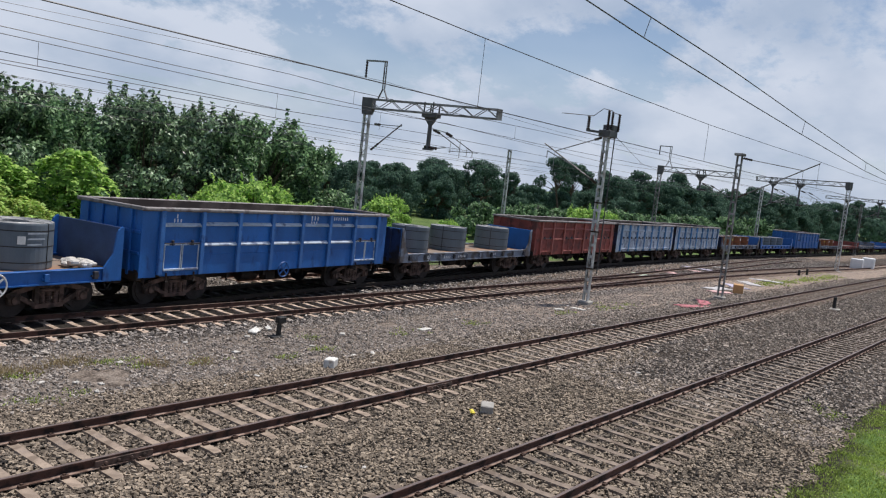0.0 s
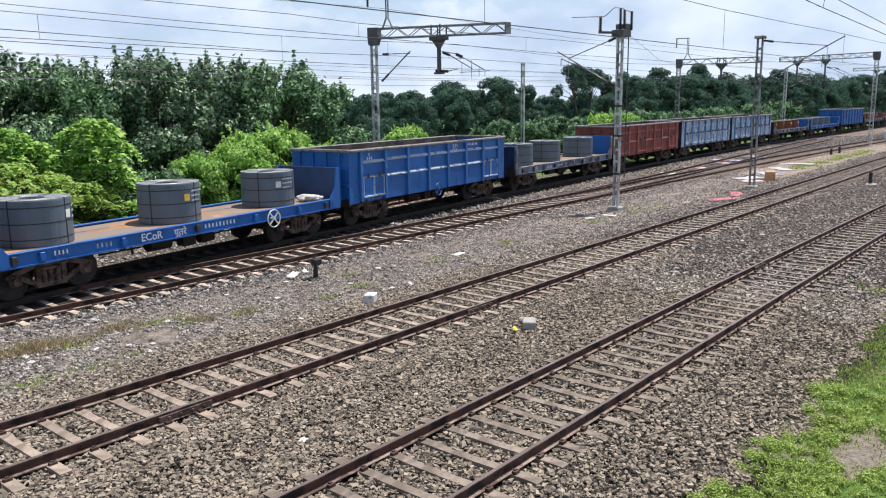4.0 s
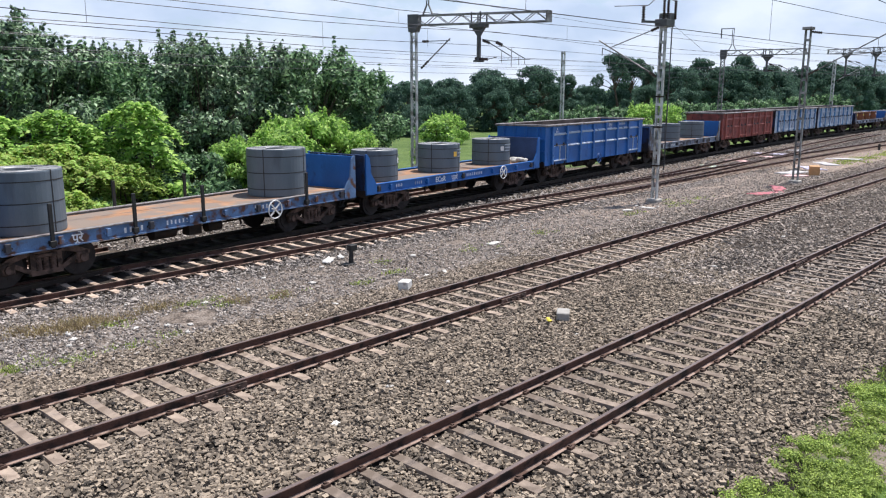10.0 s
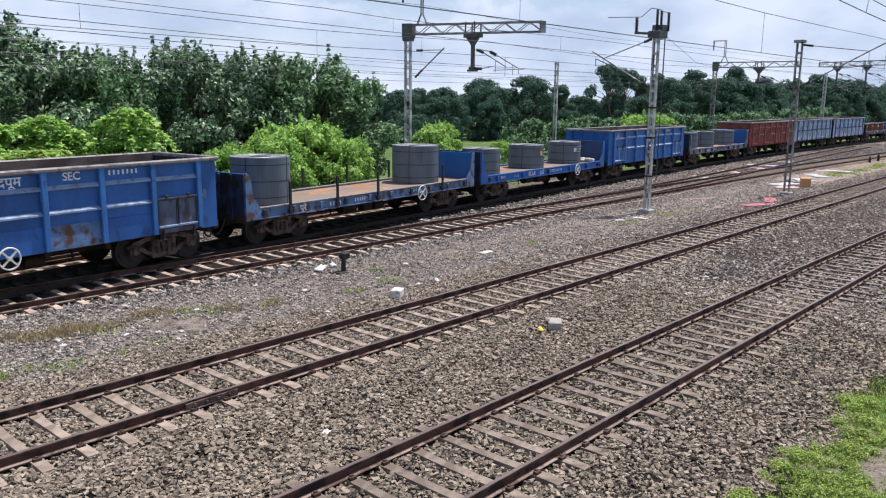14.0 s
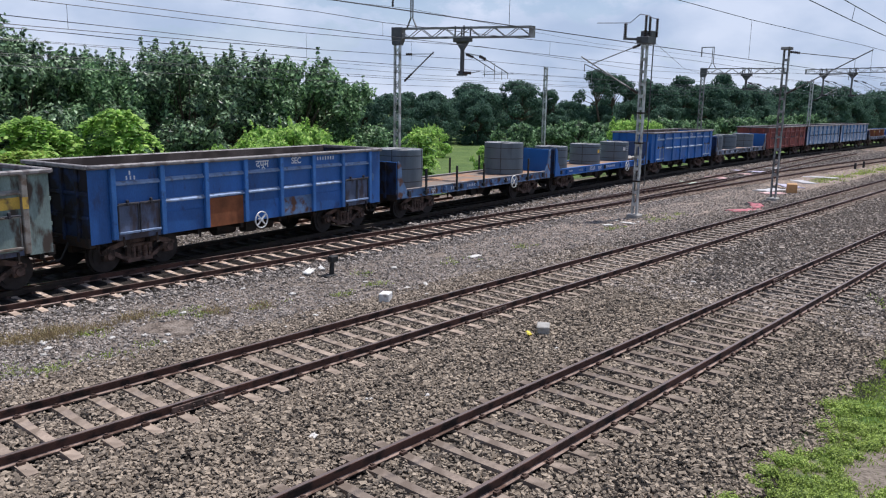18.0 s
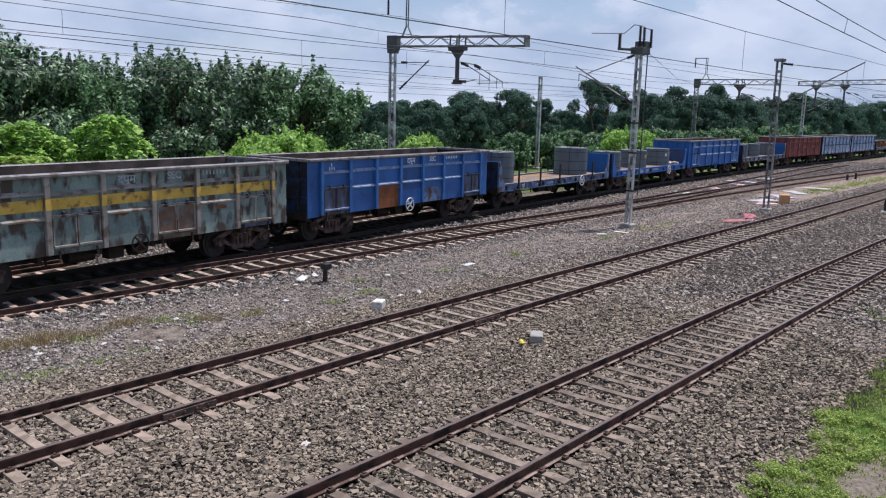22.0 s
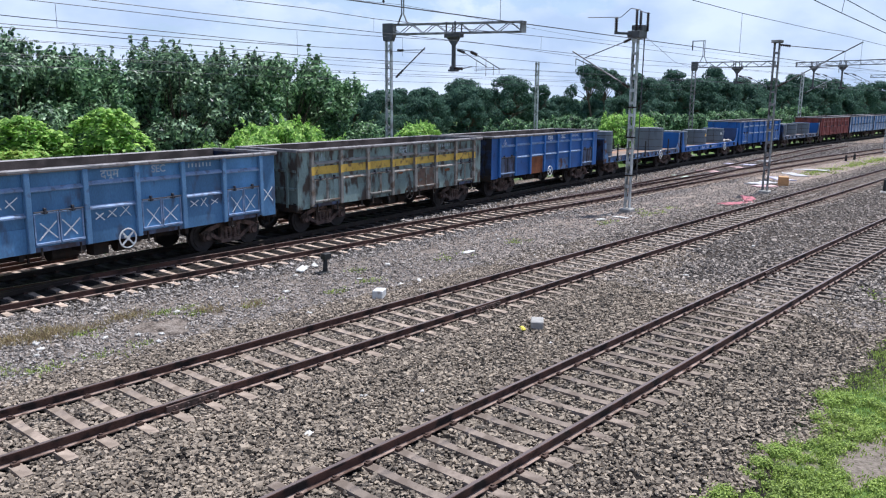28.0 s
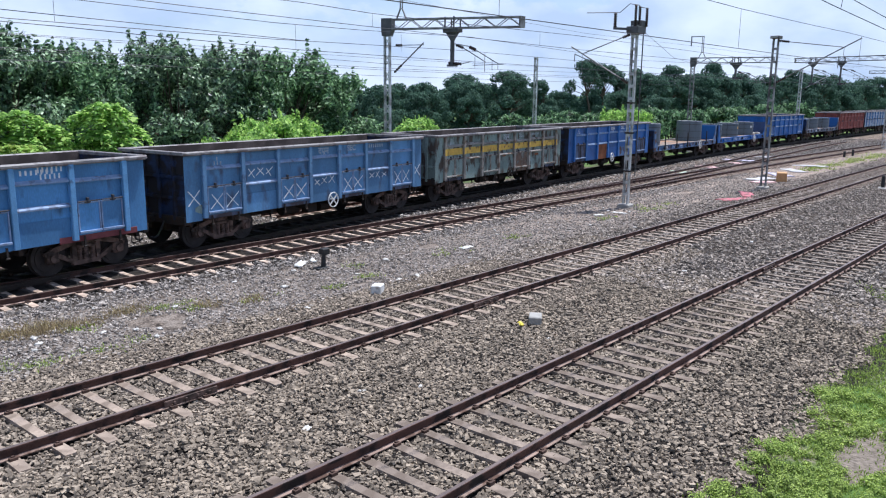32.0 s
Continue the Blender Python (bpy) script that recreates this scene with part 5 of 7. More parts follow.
def footing(mast, x, y, w=0.6):
    bm = bmesh.new()
    box(bm, x - w / 2, x + w / 2, y - w / 2, y + w / 2, -0.6, -0.14, cut=0.05)
    part("footing", bm, M_CONC, mast)


def cantilever(mast, a_low, a_top, tip, wire_end, mat):
    """A raking bracket tube, its stay and insulators, from the mast to the wire."""
    bm = bmesh.new()
    low, top, tip, we = Vector(a_low), Vector(a_top), Vector(tip), Vector(wire_end)
    p = low.lerp(tip, 0.12)
    rod(bm, p, tip, 0.034, 8)
    q = top.lerp(low.lerp(tip, 0.78), 0.16)
    rod(bm, q, low.lerp(tip, 0.80), 0.025, 6)
    rod(bm, low.lerp(tip, 0.42), we, 0.025, 6)
    rod(bm, we, we + Vector((0, 0, -0.35)), 0.02, 6)
    rod(bm, low.lerp(tip, 0.80), low.lerp(tip, 0.80) + Vector((0, 0, -0.9)), 0.012, 5)
    part("bracket_arm", bm, mat, mast, "raking tubular bracket")
    for u, v in ((low, p), (top, q)):
        add_insulator(mast, u, v, 0.085, 5)


H_EYE = 4.96
# the mast between the second and third track, with the transformer bracket on its head
mast_a = thing("overhead_line_mast", "galvanised lattice overhead line mast with insulators on top", "railway mast", "overhead line masts")
MX, MY = 34.2, 17.6
bm = bmesh.new()
lattice(bm, (MX, MY), -0.3, 8.15, 0.18, 0.28, step=0.55, battened=True, flange=0.06)
part("upright", bm, M_GALV, mast_a)
footing(mast_a, MX, MY)
bm = bmesh.new()
box(bm, MX - 0.3, MX + 0.5, MY - 0.3, MY + 0.3, 7.78, 8.10, cut=0.02)
box(bm, MX + 0.05, MX + 0.5, MY - 0.28, MY + 0.28, 8.1, 8.38, cut=0.02)
beam(bm, (MX - 1.05, MY + 0.53, 7.97), (MX - 0.2, MY + 0.1, 7.97), 0.12, 0.1)
part("head_frame", bm, M_DARKSTEEL, mast_a)
for dx, h in ((-0.12, 0.95), (0.1, 0.9), (0.5, 0.85)):
    add_insulator(mast_a, (MX + dx, MY - 0.1 - dx * 0.4, 8.1), (MX + dx, MY - 0.1 - dx * 0.4, 8.1 + h), 0.08, 9, "brown porcelain insulator stack")
add_insulator(mast_a, (MX - 1.0, MY + 0.5, 8.0), (MX - 1.0, MY + 0.5, 8.65), 0.095, 6)
for pts, r in ((((-2.0, 1.4, 8.62), (-0.6, 0.5, 8.7), (-0.25, 0.2, 9.1), (0, -0.1, 9.05), (0.5, 0, 9.0), (0.68, -0.2, 8.95), (0.68, -0.2, 8.45)), 0.018), (((0.35, -0.25, 8.1), (0.3, -0.25, 1.2)), 0.03)):
    bm = bmesh.new()
    for a, b in zip(pts, pts[1:]):
        rod(bm, (MX + a[0], MY + a[1], a[2]), (MX + b[0], MY + b[1], b[2]), r, 5)
    part("jumper_lead", bm, M_WIRE, mast_a)
for z in (1.4, 3.2, 4.6):
    bm = bmesh.new()
    box(bm, MX - 0.14, MX + 0.14, MY - 0.18, MY + 0.18, z, z + 0.07)
    part("clamp_band", bm, M_UNDER, mast_a)
cantilever(mast_a, (MX - 0.15, MY + 0.15, 5.55), (MX - 0.15, MY + 0.15, 7.75), (MX - 0.6, MY + 3.0, 7.25), (MX - 0.6, MY + 2.8, 6.9), M_GALV_DARK)

mast_b = thing("overhead_line_mast", "dark weathered lattice mast with a raking bracket", "railway mast", "overhead line masts")
BX, BY = 46.8, 15.35
bm = bmesh.new()
lattice(bm, (BX, BY), -0.3, 8.3, 0.18, 0.32, step=0.7, battened=True, flange=0.06)
part("upright", bm, M_GALV_DARK, mast_b)
footing(mast_b, BX, BY)
bm = bmesh.new()
box(bm, BX - 0.3, BX + 0.3, BY - 0.25, BY + 0.25, 8.2, 8.36, cut=0.02)
part("cap", bm, M_GALV_DARK, mast_b)
cantilever(mast_b, (BX + 0.15, BY - 0.15, 5.8), (BX + 0.15, BY - 0.15, 8.1), (BX + 0.9, BY - 4.2, 8.15), (BX + 0.6, BY - 3.2, 6.9), M_GALV_DARK)


def boom_gantry(label, base, end, z, mat, drop_at=(), goal=False, z0=-0.3, depth=0.46):
    """A laced upright with a horizontal laced boom over the tracks, and drop arms below it."""
    g = thing("cantilever_gantry", label, "railway gantry", "overhead line gantries")
    b, e = Vector((*base, 0)), Vector((*end, 0))
    d = (e - b).normalized()
    bm = bmesh.new()
    lattice(bm, base, z0, z + 0.05, 0.15, 0.40, step=0.40, flange=0.05)
    part("upright", bm, mat, g)
    footing(g, *base, 0.9)
    bm = bmesh.new()
    s = Vector((-d.y, d.x, 0)) * 0.19
    for o in (s, -s):
        for dz in (0.0, -depth):
            beam(bm, b + o + Vector((0, 0, z + dz)), e + o + Vector((0, 0, z + dz)), 0.075, 0.075)
    n = max(4, int((e - b).length / 0.62))
    for i in range(n):
        p, q = b.lerp(e, i / n), b.lerp(e, (i + 1) / n)
        f = i % 2
        for o in (s, -s):
            beam(bm, p + o + Vector((0, 0, z - depth * f)), q + o + Vector((0, 0, z - depth * (1 - f))), 0.035, 0.035)
        beam(bm, p + s + Vector((0, 0, z)), q - s + Vector((0, 0, z)), 0.03, 0.03)
    beam(bm, e + Vector((0, 0, z + 0.04)), e + Vector((0, 0, z - depth - 0.04)), 0.42, 0.07)
    # the boom's shade is put into its colour by this darker steel
    part("boom", bm, M_GALV_DARK, g, "laced horizontal boom")
    bm = bmesh.new()
    m = Matrix.Translation(b) @ Matrix.Rotation(math.atan2(d.y, d.x), 4, "Z")
    prof = [(-0.24, z + 0.06), (0.32, z + 0.06), (0.32, z - depth - 0.03), (0.2, z - 0.8), (-0.2, z - 0.8), (-0.24, z - depth)]
    f = [bm.verts.new(m @ Vector((u, -0.24, w))) for u, w in prof]
    k = [bm.verts.new(m @ Vector((u, 0.24, w))) for u, w in prof]
    bm.faces.new(f), bm.faces.new(k[::-1])
    for i in range(len(prof)):
        j = (i + 1) % len(prof)
        bm.faces.new((f[i], k[i], k[j], f[j]))
    bmesh.ops.recalc_face_normals(bm, faces=bm.faces)
    part("knee_plate", bm, M_DARKSTEEL, g, "dark gusset plates at the knee")
    for fr, low in drop_at:
        p = b.lerp(e, fr)
        bm = bmesh.new()
        box(bm, p.x - 0.2, p.x + 0.2, p.y - 0.48, p.y + 0.48, z - depth - 0.22, z - depth - 0.02, cut=0.02)
        prof = [(-0.42, z - depth - 0.2), (0.42, z - depth - 0.2), (0.09, z - depth - 0.6), (0.09, z - depth - 0.9), (-0.09, z - depth - 0.9), (-0.09, z - depth - 0.6)]
        f = [bm.verts.new(p + Vector((-0.05, u, w))) for u, w in prof]
        k = [bm.verts.new(p + Vector((0.05, u, w))) for u, w in prof]
        bm.faces.new(f), bm.faces.new(k[::-1])
        for i in range(len(prof)):
            j = (i + 1) % len(prof)
            bm.faces.new((f[i], k[i], k[j], f[j]))
        bmesh.ops.recalc_face_normals(bm, faces=bm.faces)
        box(bm, p.x - 0.07, p.x + 0.07, p.y - 0.08, p.y + 0.08, low, z - depth - 0.7)
        box(bm, p.x - 0.16, p.x + 0.16, p.y - 0.22, p.y + 0.22, low - 0.06, low + 0.04)
        part("drop_arm", bm, M_DARKSTEEL, g, "hanging drop arm")
        zt = z - depth - 0.8
        add_insulator(g, p + Vector((0.1, -0.15, zt)), p + Vector((0.12, -0.60, zt - 0.16)), 0.08, 4)
        add_insulator(g, p + Vector((0.1, -1.0, zt - 0.12)), p + Vector((0.12, -1.38, zt - 0.28)), 0.09, 4)
        add_insulator(g, p + Vector((0.0, 0.25, low + 0.12)), p + Vector((0.05, -0.55, low + 0.06)), 0.085, 6)
        bm = bmesh.new()
        rod(bm, p + Vector((0.1, -0.1, zt + 0.05)), p + Vector((0.1, -1.0, zt - 0.1)), 0.025, 6)
        rod(bm, p + Vector((0.12, -0.6, zt - 0.16)), p + Vector((0.16, -1.95, zt - 0.85)), 0.025, 6)
        rod(bm, p + Vector((0.12, -1.38, zt - 0.28)), p + Vector((0.2, -2.7, zt - 0.95)), 0.025, 6)
        rod(bm, p + Vector((0.05, -0.5, low + 0.06)), p + Vector((0.08, -1.1, low + 0.16)), 0.022, 6)
        rod(bm, p + Vector((0.14, -1.2, zt - 1.0)), p + Vector((0.2, -3.0, zt - 0.98)), 0.018, 6)
        for dy, za, zb in ((-1.3, -0.55, -1.1), (-1.9, -0.45, -1.3), (-2.35, -0.75, -1.25), (-2.7, -0.95, -1.2)):
            rod(bm, p + Vector((0.17, dy, zt + za)), p + Vector((0.17, dy, zt + zb)), 0.015, 5)
        part("bracket_arm", bm, M_GALV_DARK, g)
        bm = bmesh.new()
        for dy in (-0.28, 0.28):
            for dx in (-0.25, 0.25):
                box(bm, p.x + dx - 0.012, p.x + dx + 0.012, p.y + dy - 0.04, p.y + dy + 0.04, z - depth - 0.05, z + 0.08)
        part("hanger_strap", bm, M_DARKSTEEL, g)
    if goal:
        q = b.lerp(e, 0.11)
        bm = bmesh.new()
        beam(bm, q + Vector((0, 0.35, z)), q + Vector((0, 0.05, z + 0.55)), 0.06)
        beam(bm, q + Vector((0, -0.35, z)), q + Vector((0, -0.05, z + 0.55)), 0.06)
        for o in (-0.07, 0.07):
            beam(bm, q + Vector((0, o, z + 0.5)), q + Vector((0, o, z + 1.95)), 0.05)
        beam(bm, q + Vector((0, -0.1, z + 1.95)), q + Vector((0, 0, z + 1.95)) - d * 1.1, 0.08)
        part("earth_wire_bracket", bm, M_GALV_DARK, g)
        bm = bmesh.new()
        insulator(bm, q + Vector((0, 0, z + 1.92)) - d * 1.05, q + Vector((0, 0, z + 1.1)) - d * 1.05, 0.07, 6)
        part("insulator", bm, M_INSUL, g)
    return g


gantry_a = boom_gantry("galvanised lattice gantry mast with a long boom over the train", (29.4, 28.9), (31.9, 22.35), 8.6, M_GALV, drop_at=((0.50, 6.35),), goal=True)
bm = bmesh.new()
rod(bm, (29.55, 28.55, 6.0), (30.05, 27.0, 7.45), 0.035, 6)
rod(bm, (29.6, 28.4, 7.35), (30.05, 27.0, 7.35), 0.022, 6)
part("raking_stay", bm, M_GALV_DARK, gantry_a)
add_insulator(gantry_a, (29.55, 28.55, 6.0), (29.68, 28.15, 6.38), 0.07, 4)
add_insulator(gantry_a, (29.6, 28.5, 7.35), (29.7, 28.15, 7.35), 0.07, 4)
gantry_b = boom_gantry("distant lattice gantry with a boom over the train", (72.8, 31.3), (74.2, 24.4), 8.5, M_GALV_DARK, drop_at=((0.55, 6.6),), goal=True)
gantry_c = boom_gantry("distant lattice gantry mast with a boom reaching over three tracks", (91.8, 18.3), (95.2, 28.9), 9.3, M_GALV, drop_at=((0.5, 6.4), (0.8, 6.4)))
gantry_d = boom_gantry("far lattice gantry across the tracks", (150.0, 19.0), (153.0, 34.0), 9.6, M_GALV_DARK, drop_at=((0.4, 6.6), (0.75, 6.6)))


def plain_mast(label, base, z, mat, arm=None, w=0.34):
    m = thing("overhead_line_mast", label, "railway mast", "overhead line masts")
    bm = bmesh.new()
    lattice(bm, base, -0.3, z, w * 0.6, w, step=0.5)
    part("upright", bm, mat, m)
    footing(m, *base)
    if arm:
        x, y = base
        cantilever(m, (x, y - 0.2, z - 2.6), (x, y - 0.2, z - 0.6), (x + 0.5, y + arm, z - 0.9), (x + 0.4, y + arm * 0.9, z - 1.5), mat)
    return m


plain_mast("slim galvanised lattice mast behind the goods train", (63.0, 42.4), 8.4, M_GALV)
plain_mast("distant galvanised mast behind the goods train", (102.6, 30.3), 8.5, M_GALV, arm=-3.0)
plain_mast("far weathered mast beside the tracks", (150.0, 27.5), 8.6, M_GALV_DARK, arm=-3.0)
plain_mast("far weathered mast by the yard's end", (182.0, 22.5), 9.0, M_GALV_DARK, arm=-3.0)

# ---- wires ----
def wire_thing(name, label, lines, droppers=(), r=0.011):
    """Each line: (y, [(x, z), ...]) or free points; droppers hang between two points."""
    w = thing(name, label, "overhead wire", kind="structure")
    for pts in lines:
        bm = bmesh.new()
        for a, b in zip(pts, pts[1:]):
            rod(bm, a, b, r, 5)
        part("wire", bm, M_WIRE, w)
    for a, b in droppers:
        bm = bmesh.new()
        rod(bm, a, b, r * 0.6, 4)
        part("dropper", bm, M_WIRE, w)
    return w


K = H_EYE
wire_thing("contact_line_second_track", "thin dark overhead wires above the second track",
           [[(-20, 12.2, K + 1.98), (15, 12.2, K + 1.94), (46, 12.2, K + 1.93), (95, 12.6, K + 2.2), (190, 12.4, K + 2.2)],
            [(-20, 12.2, K + 4.3), (-4, 12.2, K + 4.0), (11.7, 12.2, K + 3.77), (16.3, 12.2, K + 3.67), (22.7, 12.2, K + 3.57), (32.8, 12.2, K + 3.48), (42, 12.2, K + 3.52), (49.4, 12.25, K + 3.6), (66, 12.35, K + 3.6), (95, 12.5, K + 3.9), (140, 12.5, K + 3.4), (190, 12.4, K + 4.0)]],
           [((x, 12.2, K + 1.94), (x, 12.2, z)) for x, z in ((16.4, K + 3.67), (32.7, K + 3.48), (5.0, K + 3.86), (52.0, K + 3.6))], r=0.013)
wire_thing("contact_line_first_track", "thin dark overhead wires above the nearest track",
           [[(-15, 6.75, K + 3.5), (11.8, 6.75, K + 3.22), (14, 6.75, K + 3.09), (19.9, 6.75, K + 2.83), (25.8, 6.75, K + 2.6), (36.4, 6.75, K + 2.25), (52, 6.6, K + 2.0), (95, 5.2, K + 2.1), (190, 0.0, K + 2.2)],
            [(-15, 6.75, K + 3.95), (13.2, 6.75, K + 3.55), (17.8, 6.75, K + 3.41), (19.8, 6.75, K + 3.33), (26.3, 6.75, K + 3.02), (36.2, 6.75, K + 2.61), (45, 6.7, K + 2.35), (56, 6.5, K + 2.3), (95, 5.2, K + 3.4), (190, 0.0, K + 3.2)]],
           [((14.1, 6.75, K + 3.09), (14.3, 6.75, K + 3.51)), ((26.0, 6.75, K + 2.59), (26.2, 6.75, K + 3.03)), ((36.3, 6.75, K + 2.26), (36.3, 6.75, K + 2.6)), ((5.0, 6.75, K + 3.3), (5.0, 6.75, K + 3.66))], r=0.013)
wire_thing("contact_line_third_track", "thin dark overhead wires above the third track",
           [[(-25, 20.7, K + 2.6), (8.4, 20.7, K + 2.46), (13, 20.7, K + 2.38), (20.3, 20.7, K + 2.31), (25.8, 20.7, K + 2.27), (34, 20.7, K + 2.2), (92, 19.6, K + 2.1), (190, 15.0, K + 2.1)],
            [(-25, 20.7, K + 2.95), (8.4, 20.7, K + 2.86), (17.2, 20.7, K + 2.86), (20.3, 20.7, K + 2.77), (25.7, 20.7, K + 2.78), (34, 20.7, K + 2.85), (60, 20.3, K + 2.6), (92, 19.4, K + 3.1), (190, 15.0, K + 3.0)]],
           [((20.3, 20.7, K + 2.31), (20.3, 20.7, K + 2.77)), ((3.0, 20.7, K + 2.48), (3.0, 20.7, K + 2.87)), ((31.0, 20.7, K + 2.22), (31.0, 20.7, K + 2.83))])
wire_thing("contact_line_train_track", "thin dark overhead wires above the goods train",
           [[(-25, 17.1, K + 1.8), (9.1, 22.45, K + 1.81), (14.6, 23.2, K + 1.84), (18.4, 23.75, K + 1.88), (24.5, 24.5, K + 2.0), (31.6, 25.3, K + 2.12), (74, 28.0, K + 2.0), (190, 28.6, K + 2.1)],
            [(-25, 17.1, K + 2.7), (9.1, 22.45, K + 2.48), (14.6, 23.2, K + 2.46), (18.4, 23.75, K + 2.46), (23.3, 24.4, K + 2.55), (31.6, 25.3, K + 2.8), (52, 27.0, K + 2.5), (74, 28.0, K + 2.9), (190, 28.6, K + 2.8)],
            [(-25, 17.0, K + 1.95), (10.1, 22.6, K + 1.71), (12.9, 23.0, K + 1.66), (19.4, 23.9, K + 1.57), (27.6, 24.9, K + 1.59), (74, 28.0, K + 1.7), (190, 28.6, K + 1.8)],
            [(-25, 17.2, K + 2.4), (9.1, 22.5, K + 2.02), (12.5, 22.95, K + 1.99), (20.0, 23.9, K + 1.91)]],
           [((x, y, K + 1.83), (x, y, K + z)) for x, y, z in ((10.0, 22.6, 2.47), (26.0, 24.7, 2.6), (3.0, 21.5, 2.5))] + [((19.4, 23.87, K + 1.57), (19.4, 23.87, K + 2.48))])
wire_thing("feeder_wires", "thin dark feeder wires along the gantries",
           [[(-25, 28.9, K + 4.4), (2, 28.9, K + 4.15), (11.6, 28.9, K + 4.25), (20.8, 28.7, K + 4.45), (29.6, 28.2, K + 4.6), (50, 29.6, K + 4.3), (72.8, 31.0, K + 4.6), (190, 33.0, K + 4.6)],
            [(34.6, 17.5, 8.0), (38.5, 18.2, 7.35), (42, 19.2, 7.05), (46, 20.0, 6.95)]], r=0.009)
wire_thing("telegraph_wires", "faint low wires running behind the goods train",
           [[(-25, 28.9, K + 2.0), (12.9, 28.9, K + 1.8), (21.5, 28.9, K + 1.62), (32.1, 28.9, K + 1.42), (72.8, 31.0, K + 1.8), (190, 33.4, K + 2.0)],
            [(-25, 28.9, K + 1.5), (12.9, 28.9, K + 1.36), (30, 28.9, K + 1.25), (72.8, 31.0, K + 1.4)],
            [(-25, 28.9, K + 1.45), (12.9, 28.9, K + 1.29), (30, 28.9, K + 1.15), (72.8, 31.0, K + 1.3)],
            [(-25, 28.9, K + 1.0), (12.9, 28.9, K + 0.97), (30, 28.9, K + 0.85), (72.8, 31.0, K + 1.0)],
            [(-25, 33.5, K + 2.4), (20, 33.5, K + 2.1), (34, 33.5, K + 2.0), (63, 42.3, K + 2.6), (130, 44, K + 2.6)]], r=0.009)

# ---- trees and bushes ----
def leaf_cloud(rng, centres, count, size, droop=0.3, fill=0.55, up=0.35, flat=0.82, stray=0.15):
    """Small folded leaf sprays spread through clumps, denser at the clumps' skin."""
    c = np.array([k[0] for k in centres])
    r = np.array([k[1] for k in centres])
    pick = rng.choice(len(centres), count, p=(r ** 2) / (r ** 2).sum())
    d = rng.normal(size=(count, 3))
    d /= np.linalg.norm(d, axis=1)[:, None]
    rad = r[pick] * (fill + (1 - fill) * rng.random(count) ** 0.6) * (1 + stray * rng.normal(size=count).clip(-2, 1.6))
    p = c[pick] + d * rad[:, None] * np.array([1, 1, flat])
    n = d + rng.normal(size=(count, 3)) * 0.55 + np.array([0, 0, up])
    n /= np.linalg.norm(n, axis=1)[:, None]
    a = np.cross(n, rng.normal(size=(count, 3)))
    a /= np.linalg.norm(a, axis=1)[:, None]
    a[:, 2] -= droop
    b = np.cross(n, a)
    s = size * (0.6 + 0.8 * rng.random(count))[:, None]
    v = np.stack([p - a * s * 0.9, p + b * s * 0.5 + n * s * 0.12, p + a * s * 1.0, p - b * s * 0.5 + n * s * 0.12], axis=1).reshape(-1, 3)
    return v, np.arange(count * 4).reshape(-1, 4)


def limb(bm, a, b, r0, r1, rng, bend=0.3):
    a, b = Vector(a), Vector(b)
    mid = a.lerp(b, 0.5) + Vector((rng.normal() * bend, rng.normal() * bend, 0)) * (b - a).length * 0.25
    rod(bm, a, mid, r0, 7, (r0 + r1) / 2)
    rod(bm, mid, b, (r0 + r1) / 2, 6, r1)


def make_tree(name, label, seed, height, spread, leaf_mat, leaves, size, trunk_h=0.35, clumps=16, category="tree", low=0.15, droop=0.3, up=0.35, flat=0.82, lump=0.20, shoots=0, reach=0.9, fill=0.55, stray=0.15):
    """A trunk with limbs to every clump of its crown; the crown is uneven and full of gaps."""
    rng = np.random.default_rng(seed)
    t = thing(name, label, category)
    centres = []
    for i in range(clumps):
        a, q = rng.random() * 2 * math.pi, math.sqrt(rng.random())
        z = height * (low + (0.92 - low) * rng.random() ** 0.8)
        k = 1.0 - 0.75 * max(0.0, (z / height - 0.45) / 0.55) ** 1.6
        rr = spread * (lump + 0.16 * rng.random() ** 1.5)
        centres.append((Vector((math.cos(a) * q * spread * k, math.sin(a) * q * spread * k, z)), rr))
    centres.append((Vector((rng.normal() * 0.2, rng.normal() * 0.2, height - spread * 0.2)), spread * 0.22))
    sprigs = []
    for i in range(shoots):
        c, r = centres[int(rng.integers(len(centres)))]
        d = Vector((rng.normal(), rng.normal(), abs(rng.normal()) + 0.5)).normalized()
        grow = (d * 0.6 + Vector((rng.normal() * 0.2, rng.normal() * 0.2, 0.8))).normalized() * reach * (0.4 + 0.8 * rng.random())
        for k in range(4):
            sprigs.append((c + d * r * 0.85 + grow * (k / 3), reach * (0.20 - 0.035 * k)))
    bm = bmesh.new()
    top = Vector((rng.normal() * 0.25, rng.normal() * 0.25, height * trunk_h))
    limb(bm, (0, 0, -0.6), top, 0.035 * height * 0.6 + 0.03, 0.02 * height * 0.6 + 0.02, rng)
    for c, r in centres:
        limb(bm, top if c.z > top.z else top * 0.6, c, 0.012 * height * 0.5 + 0.015, 0.012, rng)
    part("trunk", bm, M_BARK, t)
    v, f = leaf_cloud(rng, [(tuple(c), r) for c, r in centres + sprigs], leaves, size, droop, fill, up, flat, stray)
    v[:, 2] = np.maximum(v[:, 2], -0.25)
    tagged(placed("crown", mesh_from("crown", v, f, leaf_mat), t), kind="stuff")
    return t


